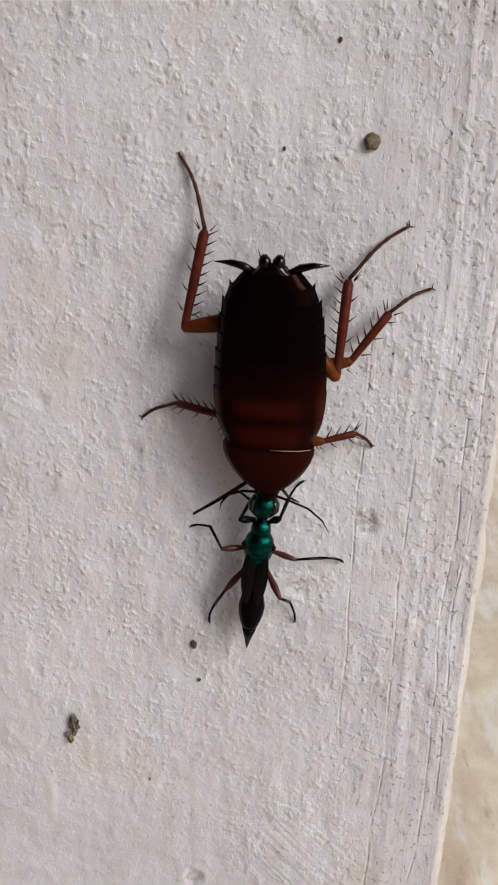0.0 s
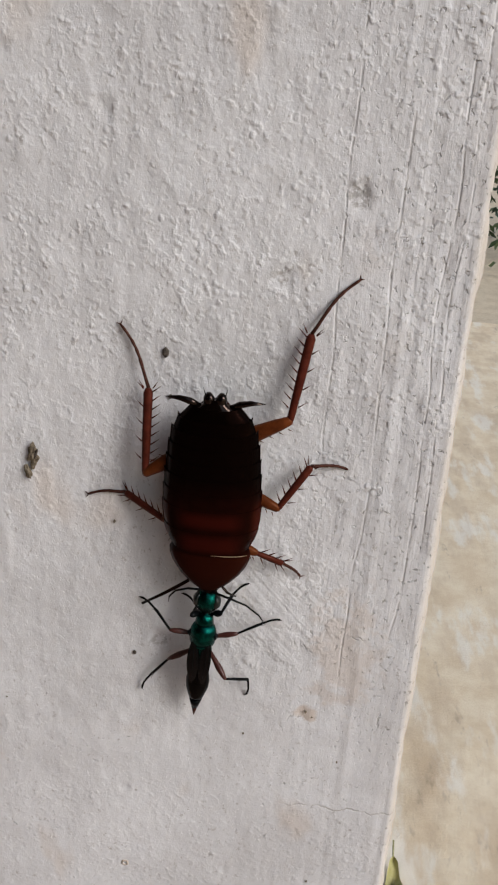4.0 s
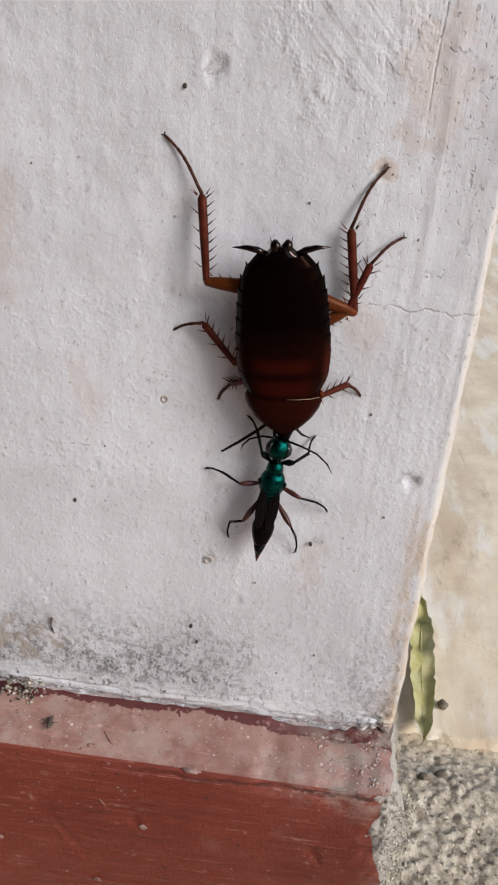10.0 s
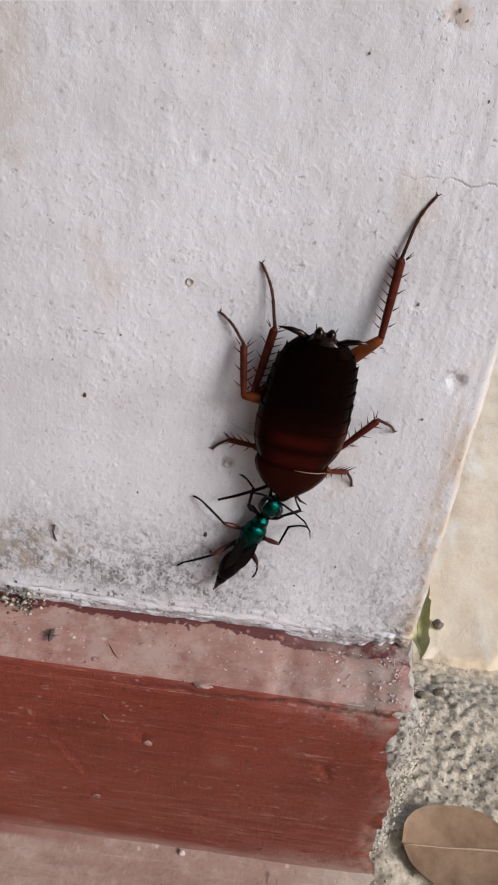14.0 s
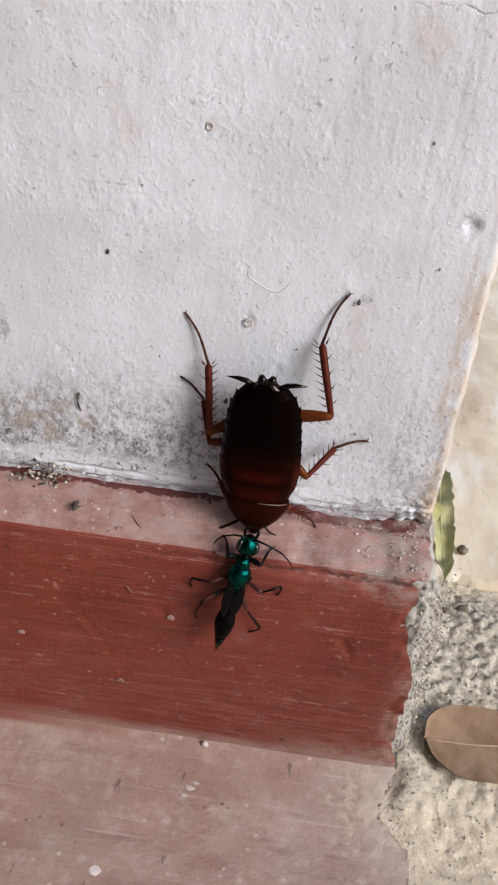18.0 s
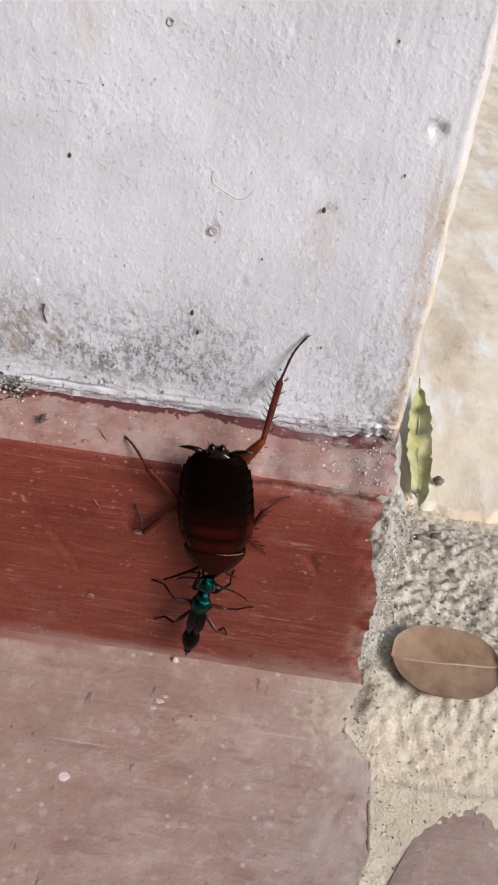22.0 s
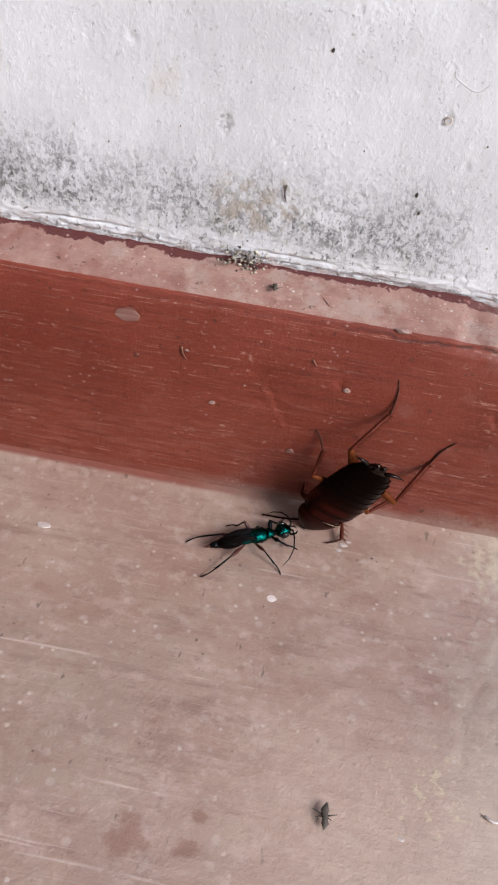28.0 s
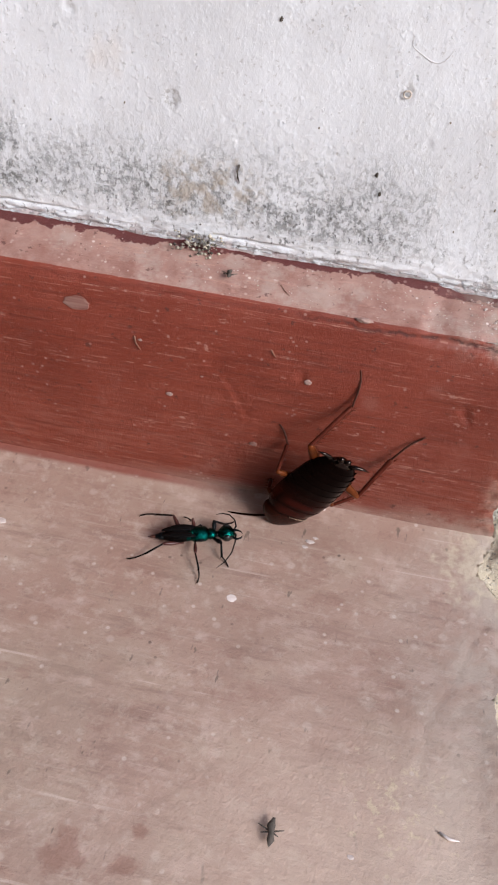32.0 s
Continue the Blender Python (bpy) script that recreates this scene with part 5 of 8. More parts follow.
    (18.5, (-35.26, -8.35, 84.44), (-88.5, 2.5, 176.2), (((10.6, -2.8, -2.4), (11.9, -15.4, -5.3), (15.9, -24.6, -6.0)), ((-11.5, -10.9, -1.5), (-8.1, -22.4, -6.4), (-13.1, -31.1, -7.7)), ((10.5, -1.1, -2.0), (10.3, -8.6, -5.6), (15.8, -10.8, -6.4)), ((-9.2, 3.2, -1.6), (-12.4, -1.7, -7.3), (-18.3, -1.0, -9.0)), ((6.9, 10.7, -1.9), (7.4, 9.8, -6.5), (11.1, 8.0, -7.2)), ((-6.8, 10.8, -1.6), (-8.6, 14.2, -4.5), (-9.7, 17.9, -2.7)))),
    (19, (-35.58, -9.74, 82.56), (-84.2, 0.7, 174.9), (((11.2, -4.4, -3.1), (11.6, -17.0, -5.2), (16.0, -26.0, -5.1)), ((-10.1, -13.6, -0.8), (-8.2, -24.5, -7.0), (-11.9, -33.8, -6.8)), ((9.4, -4.1, -1.1), (12.3, -10.5, -5.6), (16.4, -13.5, -6.4)), ((-10.0, 2.1, -2.4), (-13.3, -2.6, -8.4), (-18.2, -4.5, -10.4)), ((7.1, 8.1, -3.0), (6.8, 9.2, -7.8), (5.1, 13.1, -8.0)), ((-6.8, 10.0, -0.8), (-7.9, 12.4, -4.7), (-9.6, 15.4, -5.3)))),
    (19.5, (-35.77, -10.35, 82.07), (-83.4, 0.4, 174.4), (((11.7, -5.4, -2.7), (11.0, -18.1, -5.3), (16.3, -26.6, -5.1)), ((-11.0, -12.1, -1.0), (-10.4, -23.8, -6.9), (-11.7, -34.0, -7.1)), ((10.5, -0.7, -1.7), (13.8, -6.7, -6.5), (15.8, -12.7, -6.9)), ((-10.4, 0.8, -2.3), (-12.5, -3.2, -9.3), (-18.0, -5.1, -11.0)), ((7.1, 7.9, -2.1), (8.4, 10.8, -6.3), (11.1, 8.2, -9.2)), ((-7.1, 10.2, -1.7), (-8.4, 13.3, -5.3), (-10.3, 16.3, -2.9)))),
    (20, (-36.06, -11.28, 79.48), (-80.2, 2.8, 173.8), (((11.6, -7.7, -3.8), (10.9, -20.5, -4.7), (14.6, -29.9, -3.9)), ((-11.2, -9.9, -0.5), (-11.2, -19.7, -8.5), (-15.3, -28.8, -7.4)), ((9.4, 2.7, -2.1), (14.6, 0.2, -8.0), (20.3, 0.9, -8.9)), ((-10.7, -0.7, -2.9), (-13.4, -4.5, -9.9), (-18.3, -7.8, -11.5)), ((7.2, 8.4, -2.0), (6.2, 13.1, -1.1), (3.9, 12.4, -4.5)), ((-6.9, 10.5, -1.6), (-8.8, 12.4, -5.6), (-10.9, 14.6, -3.2)))),
    (20.5, (-34.53, -14.16, 72.43), (-81.1, -6.5, 178.1), (((11.3, -4.3, -2.7), (10.8, -15.1, -9.8), (8.7, -25.0, -9.7)), ((-11.9, -7.8, -0.8), (-9.2, -14.1, -11.6), (-11.7, -23.3, -10.6)), ((10.1, 1.9, -3.0), (13.8, -0.3, -10.4), (19.1, -3.3, -12.6)), ((-10.3, 0.9, -2.5), (-12.2, -1.2, -10.3), (-15.6, 3.0, -7.4)), ((6.6, 7.1, -2.0), (6.7, 11.9, -1.6), (10.2, 9.8, -2.9)), ((-6.7, 10.9, -1.7), (-10.6, 8.1, -2.0), (-11.1, 12.0, -3.3)))),
    (21, (-34.42, -18.41, 67.37), (-84.6, 2.5, -176.0), (((10.4, -2.8, -3.8), (11.1, -8.2, -15.9), (16.9, -15.6, -17.6)), ((-11.6, -10.2, -2.7), (-11.5, -16.7, -14.1), (-16.6, -25.2, -14.4)), ((9.2, 3.1, -0.2), (12.9, 1.7, -6.9), (18.4, 2.8, -7.1)), ((-9.1, 3.2, -0.7), (-11.8, 0.3, -7.8), (-16.8, 0.6, -9.8)), ((6.3, 6.7, -2.0), (5.0, 10.0, -5.2), (3.8, 13.8, -6.7)), ((-7.0, 10.3, -1.9), (-10.2, 7.1, -3.4), (-11.9, 10.3, -5.3)))),
    (22, (-33.45, -16.30, 57.17), (-90.9, 3.2, -179.0), (((5.9, 1.3, -1.8), (13.6, -9.1, -1.0), (19.7, -10.1, -8.5)), ((-8.3, -16.0, -3.8), (-10.4, -23.1, -14.6), (-15.0, -32.1, -16.0)), ((9.7, 2.5, -1.9), (15.1, 8.8, -2.0), (16.8, 3.0, -3.2)), ((-6.6, 5.9, -2.4), (-9.4, -1.4, -0.3), (-14.1, -3.1, -2.9)), ((6.0, 6.4, -2.0), (4.3, 10.9, -2.1), (3.8, 14.8, -3.5)), ((-5.2, 5.9, -1.8), (-8.6, 9.3, -1.8), (-10.2, 12.9, -3.1)))),
    (23, (-36.51, -20.90, 43.73), (-101.9, -2.6, 178.6), (((10.1, -2.0, -3.0), (10.8, -13.5, -8.3), (16.1, -18.7, -14.6)), ((-9.7, -1.3, -0.9), (-5.7, -9.8, -9.2), (-9.5, -18.5, -11.7)), ((9.0, 2.1, -0.3), (11.2, 4.8, -7.4), (14.8, -0.4, -7.8)), ((-9.5, 3.1, -0.7), (-14.0, 4.9, -7.4), (-19.2, 2.1, -8.5)), ((6.6, 7.1, -2.1), (5.6, 10.1, -5.7), (4.0, 13.9, -6.6)), ((-6.7, 7.2, -2.2), (-5.7, 10.0, -6.0), (-4.0, 13.8, -6.9)))),
    (24, (-36.83, -16.94, 37.47), (-100.7, -2.0, 179.4), (((11.1, -5.7, -3.4), (10.5, -18.4, -6.5), (15.3, -25.9, -11.0)), ((-10.7, -3.5, -3.5), (-6.9, -15.7, -5.6), (-9.6, -24.6, -8.8)), ((10.5, 0.1, -1.8), (10.4, -8.0, -3.6), (15.6, -6.7, -5.3)), ((-8.7, 4.2, -1.0), (-13.3, -1.8, -3.6), (-18.6, -4.1, -5.4)), ((6.0, 6.4, -2.0), (4.8, 10.9, -2.9), (3.7, 14.9, -3.7)), ((-7.1, 10.0, -1.9), (-6.6, 14.7, -2.7), (-10.4, 13.7, -4.0)))),
    (25, (-39.78, -17.11, 29.30), (-102.6, -11.7, -176.0), (((10.1, -12.6, 0.1), (2.9, -18.8, -8.1), (7.7, -27.3, -10.1)), ((-10.3, -13.5, -3.6), (-5.6, -24.9, -7.3), (-6.0, -34.0, -10.9)), ((5.6, 6.0, -2.3), (11.1, 0.7, -5.6), (17.1, 1.5, -6.6)), ((-9.8, 2.0, -0.3), (-16.3, 3.7, -4.9), (-19.3, -1.0, -5.1)), ((6.1, 6.5, -2.0), (4.9, 10.7, -4.0), (3.8, 14.7, -4.6)), ((-6.2, 12.1, -2.3), (-9.2, 15.9, -3.2), (-11.4, 20.1, -3.2)))),
    (25.5, (-40.22, -18.50, 28.62), (-110.7, -11.5, -174.0), (((10.5, -13.1, -0.9), (3.0, -17.7, -10.4), (6.3, -25.8, -15.4)), ((-11.4, -11.2, -1.8), (-12.3, -20.8, -10.2), (-18.8, -12.8, -9.1)), ((6.4, 5.7, -1.8), (10.6, 0.7, -6.9), (16.4, 2.1, -8.4)), ((-9.5, 2.4, -1.0), (-16.8, 4.8, -4.1), (-19.7, -0.1, -6.0)), ((6.3, 6.7, -2.0), (6.5, 10.9, -4.4), (9.4, 14.0, -4.9)), ((-6.4, 11.6, -2.1), (-9.2, 15.5, -1.8), (-5.4, 14.9, -3.4)))),
    (27.5, (-44.67, -19.19, 18.63), (-104.8, -25.8, -171.6), (((9.1, -15.0, -1.3), (3.7, -22.6, -10.3), (8.2, -31.1, -13.4)), ((-11.6, -5.4, -0.9), (-9.8, -15.3, -8.9), (-15.5, -23.1, -10.2)), ((10.3, -0.1, -1.2), (9.2, -2.6, -9.0), (14.0, -5.9, -11.0)), ((-9.0, 3.3, -1.2), (-13.0, -0.7, -7.1), (-19.0, -1.1, -7.3)), ((7.1, 8.0, -2.7), (7.0, 9.9, -7.2), (10.2, 12.6, -7.9)), ((-7.1, 10.1, -2.1), (-7.3, 13.1, 1.6), (-5.2, 15.1, -1.6)))),
    (28, (-44.98, -19.61, 17.96), (-101.5, -25.4, -172.0), (((8.5, -15.6, -1.2), (3.2, -23.4, -10.0), (7.6, -32.4, -12.0)), ((-11.9, -6.3, -0.7), (-15.2, -15.0, -9.1), (-15.5, -24.8, -9.4)), ((10.2, -1.8, -0.9), (8.9, -3.4, -9.0), (13.8, -6.8, -11.0)), ((-9.7, 2.5, -1.7), (-15.2, -0.4, -7.1), (-9.4, 0.9, -8.8)), ((7.1, 8.3, -3.2), (6.2, 9.4, -7.9), (4.2, 12.8, -9.3)), ((-7.1, 10.1, -1.9), (-8.4, 11.8, 2.4), (-5.5, 14.4, 3.8)))),
    (29, (-44.49, -19.69, 18.36), (-102.4, -24.2, -171.2), (((8.9, -15.3, -1.6), (3.3, -22.6, -10.5), (7.1, -31.8, -12.5)), ((-11.7, -5.5, -0.6), (-15.2, -14.0, -9.0), (-15.6, -23.7, -9.4)), ((10.3, -1.6, -1.1), (8.7, -3.0, -9.2), (13.5, -6.3, -11.4)), ((-9.6, 2.6, -1.7), (-15.2, -0.4, -6.9), (-9.5, 0.8, -8.7)), ((7.1, 8.4, -3.2), (6.3, 9.5, -7.9), (4.1, 12.9, -9.3)), ((-7.1, 8.3, -2.0), (-6.9, 13.1, -1.4), (-5.2, 15.1, -4.7)))),
    (30, (-45.08, -17.45, 14.90), (-97.8, -25.5, -169.7), (((8.8, -15.3, -1.8), (5.6, -26.9, -6.1), (9.2, -36.1, -7.8)), ((-12.2, -6.4, -0.7), (-12.4, -18.5, -4.5), (-14.4, -28.0, -5.0)), ((10.2, -2.6, -0.9), (9.9, -6.6, -8.0), (14.7, -10.4, -9.1)), ((-9.5, 2.8, -1.8), (-13.5, -3.8, -4.8), (-9.3, 0.3, -6.7)), ((6.7, 7.2, -2.7), (5.6, 8.6, -7.2), (4.1, 12.2, -8.7)), ((-6.6, 7.1, -2.0), (-3.7, 10.4, -0.1), (-3.0, 11.7, -4.0)))),
    (31, (-44.89, -17.43, 16.40), (-102.3, -24.0, -168.4), (((8.9, -15.2, -1.9), (4.1, -25.2, -8.2), (7.6, -34.4, -10.2)), ((-11.9, -4.8, -0.6), (-12.8, -16.7, -4.7), (-15.3, -26.0, -6.3)), ((10.1, -2.5, -0.7), (9.1, -4.9, -8.4), (13.8, -8.8, -9.9)), ((-9.3, 3.1, -1.8), (-15.1, -2.3, -4.3), (-9.8, 0.2, -6.2)), ((6.7, 7.3, -2.4), (5.5, 9.3, -6.6), (3.9, 13.0, -7.7)), ((-6.3, 6.7, -2.0), (-5.1, 9.9, -5.4), (-3.0, 13.4, -6.3)))),
    (32, (-44.82, -17.88, 16.79), (-101.9, -24.7, -167.5), (((8.9, -15.2, -1.0), (4.1, -24.8, -8.0), (8.0, -33.9, -10.3)), ((-11.9, -4.9, -0.5), (-13.1, -16.6, -5.3), (-15.2, -26.0, -6.1)), ((10.1, -2.6, -0.7), (8.6, -4.1, -8.7), (13.4, -7.8, -10.3)), ((-9.4, 3.1, -1.8), (-15.0, -2.3, -4.5), (-9.8, 0.3, -6.5)), ((6.8, 7.3, -2.7), (5.5, 8.9, -7.1), (3.9, 12.6, -8.4)), ((-6.5, 6.9, -2.1), (-5.7, 9.9, -5.8), (-3.7, 13.5, -6.5)))),
]
# the same with the shift of the abdomen (mm); middle, hind and front pairs, that of the animal's left side first
WASP_ROWS = [
    (0, (-32.95, -3.48, 261.87), (91.1, 4.7, 0.4), -2.0, (((-5.5, 2.7, 0.5), (-7.7, 4.8, -2.0), (-11.0, 4.6, -3.1)), ((5.7, 2.2, -0.5), (9.7, 2.5, -1.8), (13.5, 2.8, -2.8)), ((-4.2, -4.3, 0.4), (-5.8, -8.5, -1.7), (-7.5, -12.7, -2.8)), ((4.1, -3.2, 2.0), (5.6, -6.0, -1.7), (7.7, -9.9, -2.7)), ((-3.1, 8.3, 0.9), (-2.1, 10.1, -2.1), (-4.6, 11.6, -3.3)), ((2.5, 9.3, 0.8), (3.4, 11.5, -1.9), (4.3, 14.4, -3.2)))),
    (0.5, (-34.37, -3.09, 246.54), (90.9, 3.6, 0.3), -2.6, (((-5.7, 2.8, -0.1), (-9.3, 4.3, -1.6), (-12.5, 6.0, -2.7)), ((5.8, 4.2, -0.8), (9.5, 6.3, -1.6), (12.9, 8.8, -2.6)), ((-4.2, -4.6, -0.2), (-6.2, -9.1, -1.4), (-7.0, -13.7, -2.4)), ((4.9, -3.3, 1.1), (4.8, -7.6, -1.3), (8.5, -9.9, -2.4)), ((-2.6, 8.5, 1.3), (-2.7, 10.5, -1.6), (-4.8, 12.6, -2.9)), ((2.8, 8.8, 1.0), (2.7, 11.3, -1.6), (4.6, 13.5, -2.9)))),
    (1, (-34.33, -2.77, 239.18), (91.3, 6.0, 0.3), -3.1, (((-5.8, 1.5, 0.3), (-9.5, 1.8, -1.2), (-11.9, -0.5, -2.3)), ((5.7, 4.1, -0.5), (9.3, 6.4, -1.4), (12.7, 8.5, -2.4)), ((-4.3, -4.4, -1.1), (-8.0, -7.7, -1.0), (-8.3, -12.2, -2.0)), ((5.0, -4.2, -0.6), (7.5, -8.7, -1.0), (10.0, -13.0, -1.8)), ((-1.8, 8.7, 1.5), (-3.2, 10.9, -1.1), (-5.0, 13.4, -2.5)), ((2.9, 8.5, 1.1), (2.2, 11.1, -1.4), (4.8, 12.4, -2.5)))),
    (1.5, (-34.79, -2.86, 229.72), (90.3, 1.5, -0.0), -2.3, (((-5.5, 2.2, 0.1), (-9.4, 2.5, -1.3), (-12.9, 2.2, -2.3)), ((5.8, 3.0, -0.6), (9.8, 2.6, -1.4), (13.4, 1.4, -2.3)), ((-4.3, -5.3, -0.8), (-6.8, -10.2, -1.4), (-9.3, -15.6, -2.2)), ((4.6, -3.9, 0.5), (8.0, -7.2, -1.2), (9.4, -11.3, -2.3)), ((-2.1, 8.5, 1.5), (-3.3, 10.4, -1.3), (-4.5, 13.1, -2.5)), ((2.9, 8.4, 1.1), (3.1, 11.0, -1.3), (5.1, 13.1, -2.5)))),
    (2, (-34.86, -3.18, 223.65), (90.1, -1.6, -0.3), -1.5, (((-5.5, 2.4, 0.4), (-8.6, 3.9, -1.5), (-10.9, 1.6, -2.6)), ((6.1, 2.4, -0.9), (10.1, 1.7, -1.7), (13.6, 1.2, -2.7)), ((-4.3, -4.6, 0.2), (-6.4, -8.9, -1.5), (-8.5, -13.1, -2.5)), ((4.6, -4.2, 0.7), (8.0, -7.0, -1.6), (9.2, -11.3, -2.7)), ((-2.2, 8.3, 1.5), (-3.3, 9.8, -1.6), (-4.0, 12.7, -2.7)), ((2.7, 8.5, 1.2), (3.9, 10.9, -1.4), (5.4, 13.6, -2.7)))),
    (2.5, (-34.92, -3.12, 216.24), (90.3, 4.0, 0.1), -1.6, (((-5.1, 1.5, 0.5), (-8.5, 1.4, -1.5), (-11.8, 1.2, -2.6)), ((5.7, 2.1, -0.5), (9.6, 1.4, -1.5), (13.1, 0.9, -2.6)), ((-4.0, -4.7, 0.2), (-6.3, -8.9, -1.4), (-8.6, -13.0, -2.5)), ((4.1, -5.3, -0.5), (6.1, -10.4, -1.5), (7.8, -16.0, -2.5)), ((-2.6, 7.8, 1.4), (-3.4, 9.7, -1.5), (-4.6, 12.4, -2.7)), ((2.8, 8.4, 1.2), (2.1, 10.7, -1.5), (4.3, 12.6, -2.7)))),
    (3, (-34.75, -3.18, 214.14), (90.1, 9.4, 0.5), -1.8, (((-5.2, 0.7, 0.1), (-8.3, -1.2, -1.6), (-11.2, -2.9, -2.7)), ((6.0, 1.9, -0.6), (9.9, 0.7, -1.5), (13.3, -0.4, -2.5)), ((-3.8, -4.8, 0.8), (-6.0, -8.6, -1.6), (-8.2, -12.5, -2.7)), ((4.5, -3.5, 1.0), (6.2, -7.5, -1.5), (8.0, -11.6, -2.6)), ((-2.5, 7.6, 1.4), (-3.6, 9.5, -1.5), (-5.1, 12.0, -2.7)), ((2.8, 8.8, 1.1), (0.6, 10.1, -1.5), (3.2, 11.6, -2.7)))),
    (3.5, (-34.91, -3.28, 210.18), (90.9, 7.9, -0.4), -1.4, (((-5.4, 2.3, 0.3), (-8.7, 1.3, -1.7), (-9.3, -2.0, -2.7)), ((5.7, 3.1, -0.5), (9.4, 2.0, -1.8), (11.1, -1.0, -2.8)), ((-4.6, -4.1, 0.2), (-5.0, -8.8, -1.3), (-9.2, -8.0, -2.6)), ((4.5, -3.6, 1.2), (8.7, -4.0, -1.5), (7.3, -8.1, -2.7)), ((-2.3, 7.8, 1.6), (-2.6, 8.7, -1.8), (-4.6, 10.9, -3.0)), ((2.7, 8.8, 1.1), (2.1, 10.8, -1.9), (4.3, 12.6, -3.1)))),
    (4, (-35.66, -3.40, 194.70), (92.0, 3.9, -1.2), -1.0, (((-5.7, 3.4, -0.1), (-8.5, 5.7, -1.8), (-11.1, 7.7, -2.9)), ((6.1, 4.4, -1.3), (9.7, 6.7, -2.3), (13.3, 8.9, -3.5)), ((-5.5, -3.5, -1.2), (-8.3, -7.7, -1.4), (-10.9, -11.7, -2.1)), ((4.7, -3.5, 1.3), (8.3, -5.2, -1.7), (9.3, -9.5, -2.7)), ((-2.0, 8.4, 1.6), (-1.7, 7.9, -1.9), (-4.0, 9.6, -3.2)), ((2.5, 9.2, 0.9), (3.8, 11.1, -2.0), (5.4, 13.6, -3.5)))),
    (4.5, (-35.02, -3.42, 187.99), (91.6, 6.8, -1.0), -1.0, (((-5.4, 3.2, 0.3), (-8.8, 3.0, -1.8), (-9.5, -0.4, -2.7)), ((6.0, 3.1, -1.1), (10.1, 2.5, -2.1), (13.9, 0.9, -3.2)), ((-5.1, -3.9, -0.3), (-7.1, -8.4, -1.4), (-7.4, -13.0, -2.4)), ((4.8, -3.3, 1.2), (7.8, -6.1, -1.7), (8.6, -10.6, -2.7)), ((-2.1, 8.5, 1.6), (-2.0, 8.1, -2.0), (-4.0, 10.2, -3.2)), ((2.6, 9.4, 0.7), (3.7, 11.4, -2.1), (5.1, 14.0, -3.4)))),
    (6.5, (-32.95, -3.23, 163.22), (90.9, 1.8, -0.3), -1.0, (((-4.9, 1.0, 0.4), (-8.0, -0.5, -1.6), (-10.7, 1.4, -2.7)), ((5.5, 2.7, 0.1), (9.1, 2.7, -1.7), (12.1, 1.4, -2.8)), ((-3.7, -5.7, -0.6), (-5.7, -11.0, -1.5), (-7.6, -17.0, -2.3)), ((4.7, -3.9, 0.6), (6.7, -8.2, -1.4), (8.2, -12.8, -2.5)), ((-2.2, 8.6, 1.5), (-3.6, 9.4, -1.7), (-4.2, 12.3, -2.9)), ((2.5, 9.8, 0.3), (3.1, 12.7, -1.8), (3.8, 15.7, -2.9)))),
    (7, (-32.81, -3.19, 160.36), (90.5, 1.9, -0.1), -1.0, (((-4.6, 0.7, -0.1), (-7.7, -1.3, -1.6), (-10.5, -3.3, -2.6)), ((5.7, 2.3, -0.1), (9.4, 1.9, -1.6), (12.8, 1.6, -2.7)), ((-3.3, -4.6, 1.5), (-5.6, -7.9, -1.5), (-7.1, -12.0, -2.6)), ((4.5, -2.9, 1.8), (6.2, -6.3, -1.5), (8.1, -10.3, -2.6)), ((-2.2, 8.8, 1.4), (-3.9, 9.8, -1.6), (-4.2, 12.7, -2.8)), ((2.5, 9.7, 0.5), (3.0, 12.9, -1.5), (3.5, 16.2, -2.8)))),
    (7.5, (-32.61, -2.58, 148.65), (90.1, 2.5, 0.0), -1.8, (((-5.6, 2.4, -0.2), (-9.0, 4.5, -1.1), (-11.1, 7.6, -2.1)), ((5.7, 3.3, -0.3), (9.6, 4.4, -1.1), (13.0, 5.9, -2.0)), ((-3.7, -4.3, 1.2), (-5.1, -8.5, -1.0), (-8.8, -11.0, -2.0)), ((4.2, -4.2, 0.8), (6.8, -8.0, -0.9), (10.8, -6.1, -2.0)), ((-2.7, 8.6, 1.2), (-1.8, 11.3, -1.0), (-4.4, 12.7, -2.2)), ((2.3, 9.7, 0.6), (3.4, 12.8, -1.0), (2.7, 15.6, -2.2)))),
    (8, (-31.63, -2.20, 136.75), (89.5, 4.8, 0.2), -2.6, (((-6.2, 2.7, -0.7), (-9.8, 4.3, -0.6), (-12.9, 5.8, -1.6)), ((5.6, 3.7, -0.2), (9.4, 4.8, -0.5), (11.0, 7.7, -1.5)), ((-4.1, -3.9, 1.1), (-3.6, -8.6, -0.6), (-7.6, -10.5, -1.8)), ((4.2, -5.3, -0.2), (6.5, -10.2, -0.8), (8.8, -15.1, -1.5)), ((-2.8, 9.1, 0.8), (-1.5, 12.2, -0.4), (-4.4, 12.5, -1.6)), ((2.0, 9.9, 0.6), (3.9, 12.8, -0.4), (1.9, 14.9, -1.5)))),
